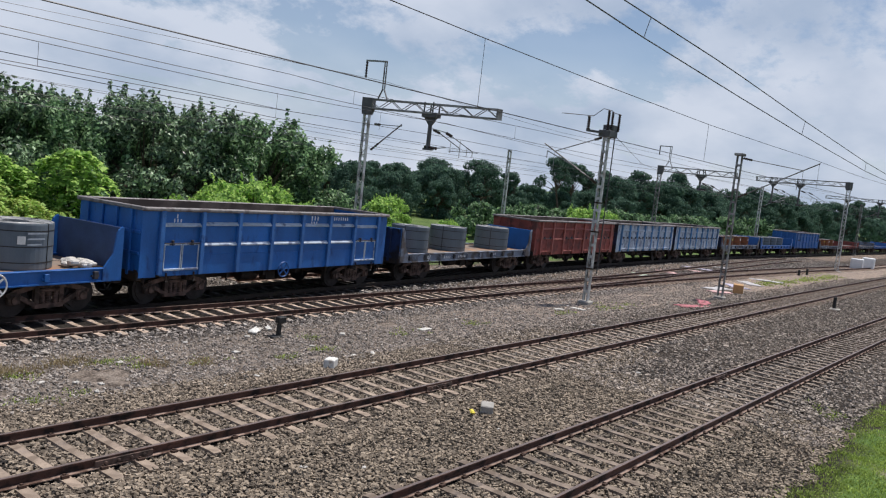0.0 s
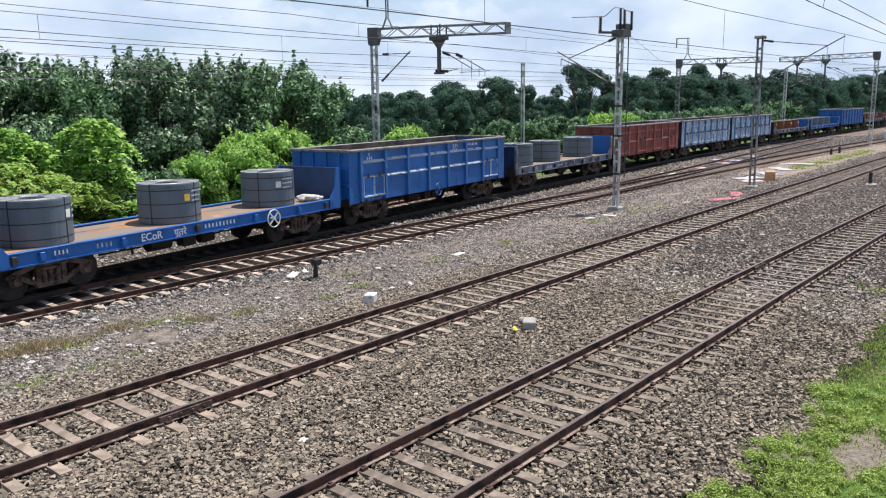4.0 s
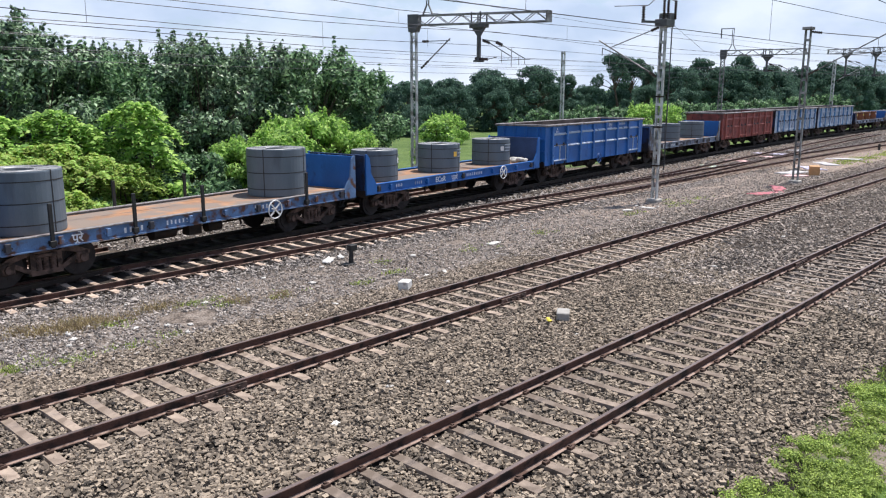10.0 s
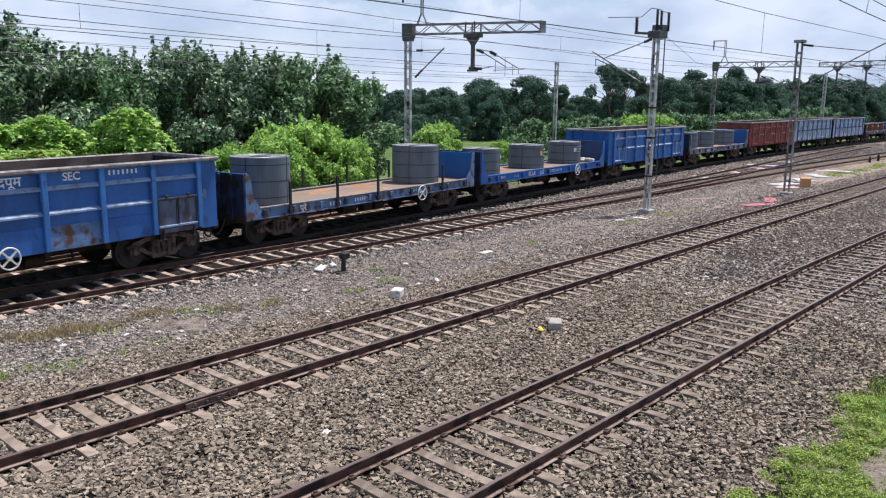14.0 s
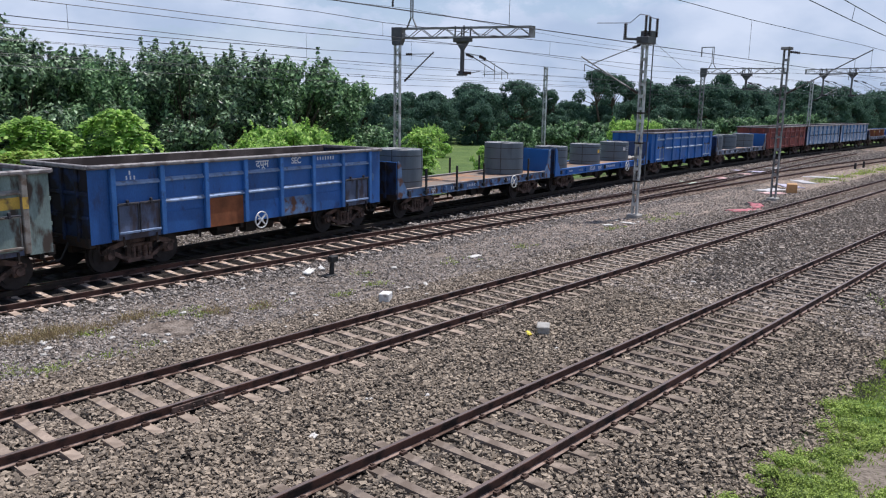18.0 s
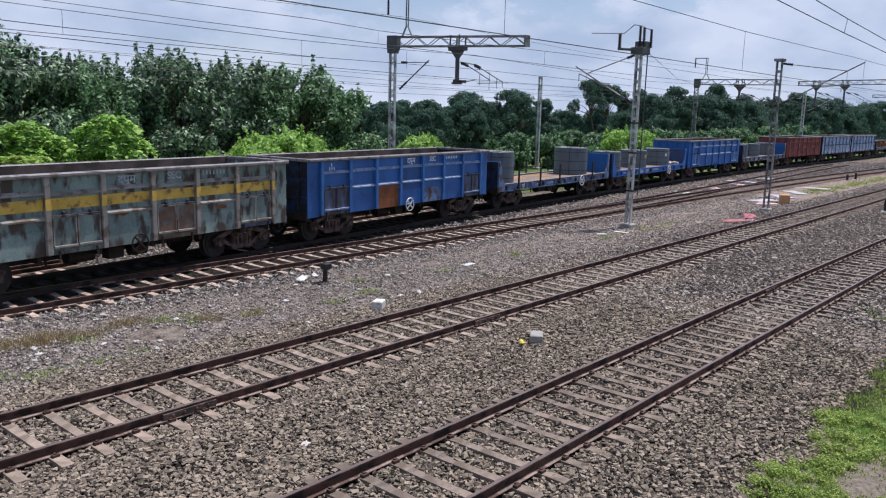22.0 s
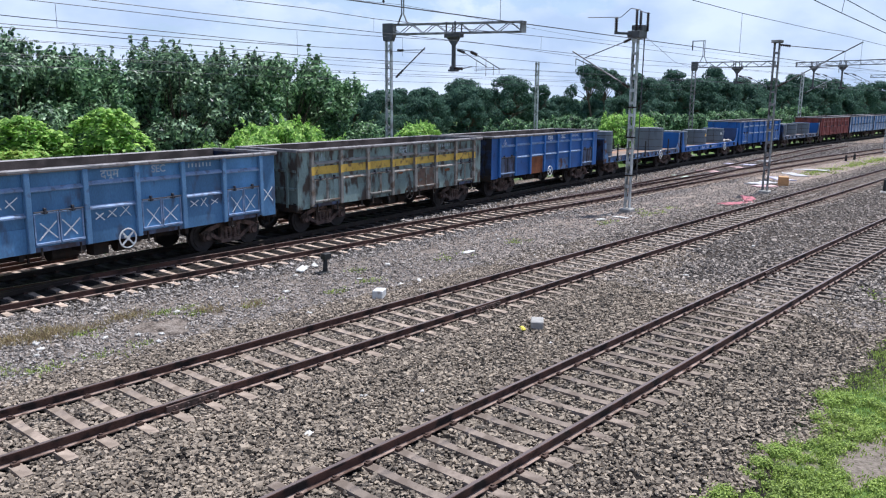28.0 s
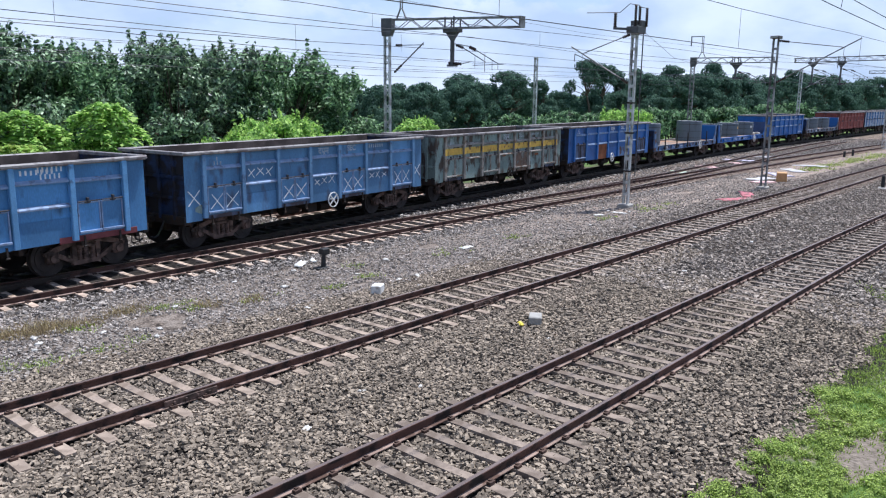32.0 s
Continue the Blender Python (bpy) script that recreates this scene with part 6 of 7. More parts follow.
def make_feathery(name, label, seed, height, spread, leaf_mat, fronds, length, leaflet, category="bush"):
    """Slender stems that carry arching fronds, each with two rows of leaflets, in uneven tiers."""
    rng = np.random.default_rng(seed)
    t = thing(name, label, category)
    bm = bmesh.new()
    for k in range(5):
        a = rng.random() * 2 * math.pi
        tip = Vector((math.cos(a) * spread * 0.45 * rng.random(), math.sin(a) * spread * 0.45 * rng.random(), height * rng.uniform(0.7, 0.93)))
        limb(bm, (rng.normal() * 0.1, rng.normal() * 0.1, -0.3), tip, 0.012 * height + 0.01, 0.01, rng)
    part("trunk", bm, M_BARK, t)
    verts, clumps = [], []
    for k in range(13):
        u = (k + rng.random()) / 13
        a = k * 2.4 + rng.normal() * 0.4
        wide = spread * (1 - 0.72 * abs(u - 0.3) ** 1.2 / 0.6) * (0.45 + 0.55 * rng.random())
        clumps.append((np.array([math.cos(a) * wide, math.sin(a) * wide, height * (0.10 + 0.80 * u)]), spread * rng.uniform(0.22, 0.42)))
    for i in range(fronds):
        c, r = clumps[int(rng.integers(len(clumps)))]
        d = rng.normal(size=3)
        d[2] = abs(d[2]) * 0.9 - 0.25
        d /= np.linalg.norm(d)
        base = c + d * r * np.array([0.8, 0.8, 0.55]) * (0.35 + 0.65 * rng.random() ** 0.6)
        b = math.atan2(d[1], d[0]) + rng.normal() * 0.5
        out = np.array([math.cos(b), math.sin(b), 0.0])
        side = np.array([-out[1], out[0], 0.0])
        ln = length * (0.6 + 0.7 * rng.random())
        rise = rng.uniform(0.1, 0.75)
        for k in range(9):
            f = (k + 1) / 9
            at = base + out * ln * f + np.array([0, 0, ln * (rise * f - 1.05 * f * f)])
            for sgn in (-1, 1):
                d = side * sgn * 0.85 + out * 0.5 + rng.normal(size=3) * 0.3
                d[2] -= 0.42
                w = np.cross(d, [0, 0, 1.0]) * 0.34 + rng.normal(size=3) * 0.2
                m = leaflet * (1.15 - 0.5 * f) * (0.75 + 0.5 * rng.random())
                verts += [at, at + (d * 0.5 + w) * m, at + d * m, at + (d * 0.5 - w) * m]
    v = np.array(verts)
    v[:, 2] = np.maximum(v[:, 2], -0.2)
    tagged(placed("crown", mesh_from("crown", v, np.arange(len(v)).reshape(-1, 4), leaf_mat), t), kind="stuff")
    return t


TREE_KINDS = [
    make_tree("tree", "dense dark green broadleaf tree", 11, 8.6, 4.3, M_LEAF_DARK, 21000, 0.13, clumps=54, low=0.06, lump=0.12, shoots=70, droop=0.0),
    make_tree("tree", "dense dark green broadleaf tree with a ragged crown", 12, 8.8, 4.0, M_LEAF_DARK, 21000, 0.13, clumps=50, low=0.06, lump=0.11, shoots=80, droop=0.0),
    make_tree("tree", "green broadleaf tree with a loose crown", 13, 7.8, 4.2, M_LEAF_MID, 19000, 0.135, clumps=44, low=0.06, lump=0.11, shoots=70, droop=0.0),
]
WOOD_KINDS = [
    make_tree("tree", "dark tree in haze-blue at the edge of the far wood", 31, 9.0, 4.4, M_LEAF_WOOD, 14000, 0.165, clumps=64, low=0.02, lump=0.13, fill=0.65, stray=0.10),
    make_tree("tree", "tall dark tree at the edge of the far wood", 32, 10.0, 3.8, M_LEAF_WOOD, 14000, 0.165, clumps=64, low=0.02, lump=0.13, fill=0.65, stray=0.10),
    make_tree("tree", "dark broad tree at the edge of the far wood", 33, 8.2, 4.8, M_LEAF_WOOD, 14000, 0.165, clumps=64, low=0.02, lump=0.13, fill=0.65, stray=0.10),
    make_tree("tree", "tall thin tree with an open crown", 34, 10.6, 3.6, M_LEAF_WOOD, 4600, 0.15, clumps=13, low=0.6, lump=0.15, trunk_h=0.5, stray=0.08),
]
BUSH_KINDS = [
    make_feathery("bush", "bright green bush with feathery leaves", 21, 4.5, 1.5, M_LEAF_BRIGHT, 480, 0.7, 0.19),
    make_feathery("bush", "yellow-green bush behind the goods train", 22, 3.5, 2.3, M_LEAF_YELLOW, 700, 0.55, 0.16),
    make_tree("bush", "fresh green rounded bush", 23, 3.8, 2.6, M_LEAF_BRIGHT, 13000, 0.10, clumps=52, low=0.06, category="bush", trunk_h=0.3, up=0.7, flat=0.75, lump=0.12, shoots=50, reach=0.45),
    make_tree("bush", "low green shrub with loose leaves", 24, 2.6, 2.2, M_LEAF_MID, 7000, 0.12, clumps=26, low=0.06, category="bush", trunk_h=0.3, lump=0.15, shoots=26, reach=0.45),
]
used = set()


def plant(kinds, k, x, y, scale, turn, label=""):
    """Sets the kind's first tree in place, and copies of it after that."""
    src = kinds[k]
    m = pose(x, y, -0.35, 0, 0, turn) @ Matrix.Scale(scale, 4)
    if src in used:
        new_one = copy_thing(src, pose(x, y, -0.35, 0, 0, turn))
        new_one.matrix_basis = m
    else:
        used.add(src)
        src.matrix_basis = m
        new_one = src
    if label:
        new_one["label"] = label
    return new_one


# a wall of dark trees behind the train, nearest at its rear
FRONT_ROW = ((0, 11.2, 36.5, 0.97, 10), (0, 13.0, 38.0, 0.96, 230), (1, 7.5, 38.5, 0.88, 200), (1, 14.6, 37.5, 0.84, 70), (2, 17.4, 36.8, 0.87, 300), (0, 21.7, 36.5, 0.90, 140),
             (1, 25.0, 36.8, 0.87, 30), (2, 28.4, 36.2, 0.97, 250), (2, 31.2, 36.0, 0.83, 120))
for k, x, y, s, a in FRONT_ROW:
    plant(TREE_KINDS, k, x, y, s, a)
BACK_ROW = ((1, 3.5, 41.0, 0.96, 20), (0, -1.5, 42.0, 0.98, 100), (2, 14.0, 41.5, 0.97, 60), (0, 19.0, 41.5, 0.87, 310), (1, 26.5, 41.0, 0.84, 180), (0, 31.5, 39.5, 0.66, 90),
            (2, 23.0, 40.5, 0.97, 200), (0, 29.2, 40.0, 0.80, 15), (2, 9.5, 41.0, 1.0, 330), (2, 17.0, 40.5, 0.93, 90))
for k, x, y, s, a in BACK_ROW:
    plant(TREE_KINDS, k, x, y, s, a)
# the wood's edge across the field, drawing nearer to the tracks far ahead
rt = random.Random(61)
edge = [(42, 64), (50, 66), (58, 66), (66, 66), (74, 66), (82, 66), (88, 64), (94, 63), (101, 63), (108, 62), (115, 61), (122, 60), (130, 59), (138, 58), (147, 57), (157, 56), (168, 55), (180, 54), (193, 53), (207, 52), (222, 51), (240, 50), (262, 49), (290, 48), (325, 46), (365, 44)]
tall = (0.72, 0.72, 0.78, 0.70, 0.70, 0.88, 0.94, 0.74, 0.66, 0.66, 0.74, 1.0, 1.06, 1.04, 1.12, 1.1, 1.08, 1.12, 1.16, 1.18, 1.18, 1.22, 1.28, 1.3, 1.4, 1.5)
for i, (x, y) in enumerate(edge):
    plant(WOOD_KINDS, (2, 0, 1, 0, 2)[i % 5], x, y, tall[i], rt.uniform(0, 360))
    plant(WOOD_KINDS, (1, 2, 0, 1)[i % 4], x + rt.uniform(1, 5), y + rt.uniform(7, 10), tall[i] * 0.96, rt.uniform(0, 360))
    if i % 2:
        plant(WOOD_KINDS, (0, 2)[i % 4 // 2], x - rt.uniform(1, 4), y - rt.uniform(2, 4), tall[i] * 0.66, rt.uniform(0, 360))
for x, y, s, a in ((103.5, 60.5, 1.0, 0), (108.5, 61, 0.96, 90), (148, 60, 1.12, 40)):
    plant(WOOD_KINDS, 3, x, y, s, a)
# bright bushes at the foot of the trees, behind the train
BUSHES = (
    (0, 15.5, 31.2, 1.13, 40), (0, 10.2, 32.2, 1.08, 310), (0, 12.3, 32.3, 1.06, 80), (0, 8.4, 32.5, 1.1, 190), (0, 6.3, 32.2, 1.15, 300), (0, 13.6, 31.9, 0.93, 20), (0, 4.0, 31.5, 1.1, 80),
    (1, 8.6, 30.2, 1.0, 0), (1, 10.6, 29.9, 0.86, 210), (1, 12.8, 30.0, 0.86, 100), (1, 11.6, 30.9, 1.0, 120), (1, 6.2, 30.6, 1.02, 220), (1, 14.3, 30.2, 0.74, 60), (3, 10.0, 28.9, 0.5, 15), (3, 12.4, 29.0, 0.5, 95),
    (3, 16.4, 30.5, 0.72, 200), (3, 18.2, 31.4, 0.95, 160), (2, 20.6, 31.5, 0.80, 250), (2, 22.4, 31.1, 0.95, 10), (2, 24.6, 31.3, 1.10, 140), (2, 26.6, 31.8, 0.90, 300), (3, 28.0, 32.0, 0.75, 20),
    (0, 37.0, 34.4, 0.85, 130))
for k, x, y, s, a in BUSHES:
    plant(BUSH_KINDS, k, x, y, s, a)
# shrubs along the far side of the field
SHRUBS = (
    (2, 62.5, 32.6, 1.12, 70), (3, 61.0, 44.0, 1.3, 100), (3, 65.5, 43.5, 1.2, 10), (3, 69.5, 43.0, 1.4, 190), (3, 74.0, 42.0, 1.3, 290), (3, 78.0, 41.0, 1.4, 50), (3, 83.0, 41.0, 1.5, 130),
    (3, 53.0, 49.5, 0.9, 130), (2, 49.0, 38.0, 0.55, 33), (3, 88.0, 40.0, 1.4, 30), (3, 94.0, 40.0, 1.4, 80), (3, 100.0, 39.0, 1.5, 130), (3, 108.0, 39.0, 1.5, 230), (3, 118.0, 39.0, 1.6, 330),
    (3, 130.0, 39.0, 1.7, 30), (2, 57.5, 52.0, 0.8, 130))
for k, x, y, s, a in SHRUBS:
    plant(BUSH_KINDS, k, x, y, s, a)
# the far line of woods that closes the horizon
def far_woods():
    rng = np.random.default_rng(77)
    cs = []
    for i in range(240):
        a = math.radians(rng.uniform(-30, 84))
        d = rng.uniform(260, 420)
        x, y = d * math.cos(a), d * math.sin(a)
        if y < 60 and x < 250:
            continue
        cs.append(((x, y, rng.uniform(1, 4)), rng.uniform(3.5, 5)))
    v, f = leaf_cloud(rng, cs, 90000, 0.62, fill=0.75, stray=0.04)
    v[:, 2] = np.maximum(v[:, 2], -0.3)
    ob = new("far_woods", mesh_from("far_woods", v, f, M_LEAF_WOOD))
    tagged(ob, "distant dark green woods along the horizon", "woods", kind="stuff")


far_woods()

# ---- small things in the yard ----
def block(name, label, x, y, z, w, d, h, mat, turn=0.0, group="", cut=0.02):
    bm = bmesh.new()
    box(bm, -w / 2, w / 2, -d / 2, d / 2, 0, h, cut=cut)
    ob = part(name, bm, mat)
    ob.matrix_basis = pose(x, y, z, 0, 0, turn)
    return tagged(ob, label, "concrete block" if "block" in name else "litter", group)


block("concrete_block", "whitewashed concrete marker block on the gravel", 14.3, 14.45, -0.34, 0.38, 0.28, 0.30, M_WHITE, 28, "marker blocks")
block("concrete_block", "grey-white concrete marker block between the tracks", 14.95, 9.85, -0.32, 0.46, 0.30, 0.20, M_CONC, 33, "marker blocks")
block("equipment_box", "pale white equipment box beside the tracks", 104.6, 18.7, -0.35, 1.9, 1.3, 1.3, M_BOXPAINT, 5, "equipment boxes", cut=0.05)
block("equipment_box", "second pale white equipment box beside the tracks", 108.2, 18.1, -0.35, 2.1, 1.3, 1.45, M_BOXPAINT, 5, "equipment boxes", cut=0.05)
block("carton", "brown carton lying among rags", 52.0, 15.95, -0.35, 1.0, 0.6, 0.62, M_BROWNBOX, 20)
block("yellow_wrapper", "crumpled yellow wrapper on the ballast", 14.55, 9.98, -0.31, 0.24, 0.12, 0.07, M_YELLOW, 50, cut=0.035)


def point_lever(x, y):
    t = thing("trackside_post", "short black trackside post with a stub arm", "post", at=pose(x, y, -0.35))
    bm = bmesh.new()
    rod(bm, (0, 0, 0), (0.02, 0, 0.50), 0.085, 10, 0.065)
    box(bm, -0.32, 0.14, -0.12, 0.12, 0.0, 0.10, cut=0.02)
    part("post", bm, M_BLACK, t)
    bm = bmesh.new()
    box(bm, -0.09, 0.20, -0.10, 0.10, 0.47, 0.66, cut=0.02)
    part("head", bm, M_BLACK, t)
    bm = bmesh.new()
    beam(bm, (-0.05, 0.05, 0.10), (-0.42, 0.10, 0.05), 0.03, 0.02)
    beam(bm, (-0.05, -0.05, 0.10), (-0.35, 0.28, 0.06), 0.03, 0.02)
    part("base_rod", bm, M_BLACK, t)


point_lever(15.4, 17.9)


def stub(x, y, h, label):
    bm = bmesh.new()
    rod(bm, (0, 0, 0), (0, 0, h), 0.11, 10, 0.10)
    rod(bm, (0, 0, h), (0, 0, h + 0.04), 0.12, 10, 0.08)
    ob = part("marker_stub", bm, M_BLACK)
    ob.matrix_basis = pose(x, y, -0.35)
    tagged(ob, label, "post", "marker stubs")


stub(52.7, 10.3, 0.75, "short dark marker stub on a pale base between the tracks")
stub(77.0, 18.4, 0.6, "short dark marker stub by the third track")
stub(79.5, 18.3, 0.65, "short dark marker stub by the third track")
block("stub_base", "pale concrete base of a marker stub", 52.5, 10.2, -0.36, 0.9, 0.6, 0.10, M_CONC, 10)


def flat_litter(name, label, x, y, w, d, mat, seed, h=0.06, category="litter", group="rags and paper on the ground"):
    """A crumpled sheet lying on the ground."""
    rng = random.Random(seed)
    n = 7
    verts, faces = [], []
    for layer in (0, 1):
        for i in range(n):
            for j in range(n):
                u, v = i / (n - 1) - 0.5, j / (n - 1) - 0.5
                e = 1 + 0.5 * noise.noise((1.3 * math.cos(math.atan2(v, u)) + seed, 1.3 * math.sin(math.atan2(v, u)), seed * 0.7))
                zz = h * (0.5 + 0.9 * noise.noise((u * 4 + seed, v * 4, seed))) * (1 - 0.6 * max(abs(u), abs(v)) * 2)
                verts.append((u * w * e, v * d * e, (max(0.012, zz) if layer else -0.02)))
    for i in range(n - 1):
        for j in range(n - 1):
            a = i * n + j
            faces.append((a + n * n, a + n + n * n, a + n + 1 + n * n, a + 1 + n * n))
            faces.append((a, a + 1, a + n + 1, a + n))
    rim = [i for i in range(n)] + [i * n + n - 1 for i in range(1, n)] + [n * (n - 1) + i for i in range(n - 2, -1, -1)] + [i * n for i in range(n - 2, 0, -1)]
    for a, b in zip(rim, rim[1:] + rim[:1]):
        faces.append((b, a, a + n * n, b + n * n))
    ob = new(name, mesh_from(name, verts, faces, mat, True))
    ob.matrix_basis = pose(x, y, ground_height(x, y) + 0.03, 0, 0, rng.uniform(0, 180))
    return tagged(ob, label, category, group)


C_PINK = material("pink_cloth", (0.56, 0.36, 0.35), 0.85, 0, 0.2, 3, 30, 0.2)
C_RED = material("red_cloth", (0.40, 0.13, 0.15), 0.85, 0, 0.25, 3, 30, 0.2)
C_LILAC = material("lilac_cloth", (0.46, 0.43, 0.54), 0.85, 0, 0.2, 3, 30, 0.2)
C_WHITE = material("white_cloth", (0.43, 0.415, 0.42), 0.85, 0, 0.15, 3, 30, 0.2)
C_MINT = material("pale_green_cloth", (0.52, 0.62, 0.50), 0.85, 0, 0.2, 3, 30, 0.2)
for i, (x, y, w, d, mat, lab) in enumerate((
        (41.0, 14.7, 3.0, 0.8, C_RED, "crumpled red cloth on the gravel"), (43.4, 15.0, 2.6, 0.8, C_RED, "spread red cloth on the gravel"),
        (52.5, 17.4, 2.5, 1.2, C_WHITE, "white cloth lying on the ground"), (56.5, 17.6, 3.2, 1.3, C_LILAC, "lilac cloth lying on the ground"), (60.5, 17.9, 3.0, 1.2, C_WHITE, "white sheet lying on the ground"),
        (65.0, 18.2, 3.6, 1.0, C_WHITE, "white sheet spread on the gravel"), (50.5, 16.6, 1.6, 0.8, C_PINK, "pink cloth lying on the ground"),
        (58.0, 22.7, 4.2, 1.2, C_PINK, "pink cloth between the tracks"), (52.0, 22.5, 3.4, 1.0, C_MINT, "pale green cloth between the tracks"), (66.5, 23.2, 4.4, 1.0, C_LILAC, "lilac cloth between the tracks"),
        (72.0, 23.6, 3.2, 1.0, C_WHITE, "white cloth between the tracks"), (63.5, 22.8, 2.2, 0.9, C_PINK, "pink rag between the tracks"))):
    flat_litter("discarded_cloth", lab, x, y, w * 0.82, d * 0.8, mat, i, 0.14)
rl = random.Random(5)
for i in range(34):
    if i < 22:
        x, y = rl.uniform(7, 34), rl.uniform(14.6, 18.6)
    else:
        x, y = rl.uniform(9, 30), rl.choice((9.5, 10.0, 14.3, 15.0, 9.0)) + rl.uniform(-0.5, 0.5)
    s = rl.uniform(0.04, 0.11)
    flat_litter("paper_scrap", "small pale scrap of paper or plastic", x, y, s * 1.5, s, M_LITTER, i + 20, 0.05)
flat_litter("plastic_sheet", "torn white plastic sheet beside the black post", 15.15, 18.65, 0.75, 0.26, M_WHITE, 90, 0.12)
flat_litter("plastic_sheet", "small torn white plastic sheet behind the black post", 15.7, 18.75, 0.34, 0.16, M_WHITE, 96, 0.12)
for i, (x, y, w, d) in enumerate(((7.5, 9.2, 0.17, 0.12), (6.58, 17.15, 0.17, 0.13), (6.5, 16.65, 0.15, 0.1), (6.25, 16.3, 0.12, 0.07), (10.0, 17.25, 0.15, 0.11), (8.36, 16.1, 0.12, 0.1), (8.4, 15.3, 0.1, 0.08),
                                  (17.6, 17.4, 0.2, 0.16), (15.85, 15.15, 0.2, 0.13), (16.65, 15.15, 0.22, 0.1), (13.15, 16.95, 0.17, 0.12), (31.0, 17.2, 0.5, 0.25), (32.2, 16.9, 0.6, 0.2), (21.0, 16.8, 0.55, 0.25))):
    flat_litter("paper_scrap", "white scrap of paper on the stony ground", x, y, w, d, M_LITTER, 100 + i, 0.08)

# ---- grass ----
def tufts(name, label, spots, mat, seed, height, width=0.012, spread=0.22, per=40):
    """Upright and leaning blades in tufts, one mesh."""
    rng = np.random.default_rng(seed)
    out = []
    for x, y, k in spots:
        m = max(3, int(per * k))
        px, py = x + rng.normal(size=m) * spread * k, y + rng.normal(size=m) * spread * k
        for i in range(m):
            a = rng.random() * 2 * math.pi
            h = height * (0.4 + 0.9 * rng.random()) * (0.6 + 0.4 * k)
            lx, ly = rng.normal() * 0.55 * h, rng.normal() * 0.55 * h
            dx, dy = math.cos(a) * width, math.sin(a) * width
            z = ground_height(px[i], py[i]) - 0.01
            out += [(px[i] - dx, py[i] - dy, z), (px[i] + dx, py[i] + dy, z), (px[i] + lx * 0.4 + dx * 0.8, py[i] + ly * 0.4 + dy * 0.8, z + h * 0.62), (px[i] + lx * 0.4 - dx * 0.8, py[i] + ly * 0.4 - dy * 0.8, z + h * 0.62),
                    (px[i] + lx, py[i] + ly, z + h)]
    n = len(out) // 5
    faces = [f for i in range(n) for f in ((i * 5, i * 5 + 1, i * 5 + 2, i * 5 + 3), (i * 5 + 3, i * 5 + 2, i * 5 + 4))]
    ob = new(name, mesh_from(name, out, faces, mat))
    return tagged(ob, label, "grass", kind="stuff")


rg = random.Random(3)


def verge(x):
    """y at which the grass meets the ballast."""
    return 3.5 + 0.3 * noise.noise((x * 0.9, 7, 0)) + 0.12 * noise.noise((x * 3.1, 2, 0)) - 0.45 * math.exp(-((x - 12.9) / 0.55) ** 2)


def bare(x, y):
    return ((x - 12.6) / 1.0) ** 2 + ((y - 2.25) / 0.28) ** 2 < 1.0 or noise.noise((x * 0.9, y * 0.9, 9)) < -0.6


spots, leafy = [], []
for i in range(3200):
    x, y = rg.uniform(7.0, 27.0), rg.uniform(0.6, 3.9)
    if y > verge(x) or bare(x, y):
        continue
    spots.append((x, y, rg.uniform(0.5, 1.2)))
    if x < 15.2 and noise.noise((x * 1.6, y * 1.6, 3)) > -0.28:
        leafy.append((x, y, rg.uniform(0.5, 1.5) * (1 + 0.7 * noise.noise((x * 2.2, y * 2.2, 5)))))
tufts("grass_patch", "green grass and weeds at the edge of the ballast", spots, M_GRASS, 41, 0.055, 0.010, 0.16, 24)
rn = np.random.default_rng(88)
v, f = leaf_cloud(rn, [((x, y, ground_height(x, y) + 0.035 * k), 0.10 * max(0.35, k)) for x, y, k in leafy], 150000, 0.019, 0.0, 0.2, 0.8, 0.8)
v[:, 2] = np.maximum(v[:, 2], -0.4)
tagged(new("ground_herbs", mesh_from("ground_herbs", v, f, M_HERB)), "low leafy green herbs in clumps at the edge of the ballast", "ground cover", kind="stuff")
spots = [(rg.gauss(x, 0.40 * w), rg.gauss(y, 0.22 * w), rg.uniform(0.3, 0.9)) for x, y, w, n in (
    (4.9, 15.8, 0.9, 30), (6.05, 15.35, 0.75, 22), (7.1, 15.3, 0.6, 10), (9.7, 17.4, 0.7, 20), (10.3, 16.8, 0.5, 8), (8.1, 15.5, 0.5, 7), (14.1, 16.0, 0.5, 8), (16.2, 17.3, 0.5, 9), (15.6, 16.2, 0.5, 12), (7.6, 17.1, 0.6, 9),
    (12.0, 16.6, 0.8, 6), (19.8, 16.6, 0.9, 10), (24.0, 16.9, 1.0, 12), (30.5, 16.6, 1.2, 16), (34.0, 16.5, 1.4, 18), (36.5, 16.8, 1.6, 18), (23.3, 4.2, 1.2, 20)) for i in range(n)]
tufts("weed_patch", "small green weeds on the stony ground", spots, M_GRASS, 42, 0.10, 0.009, 0.13, 22)
spots = [(rg.gauss(x, 0.42 * w), rg.gauss(y, 0.24 * w), rg.uniform(0.4, 1.1)) for x, y, w, n in (
    (6.3, 17.8, 1.0, 26), (6.9, 17.65, 1.0, 34), (7.5, 17.4, 0.8, 26), (9.0, 17.75, 0.7, 22), (10.6, 16.9, 0.6, 10), (5.6, 18.2, 0.9, 14), (11.7, 16.4, 0.6, 8)) for i in range(n)]
tufts("dry_grass_patch", "dry brown grass beside the track", spots, M_DRYGRASS, 43, 0.17, 0.006, 0.15, 30)
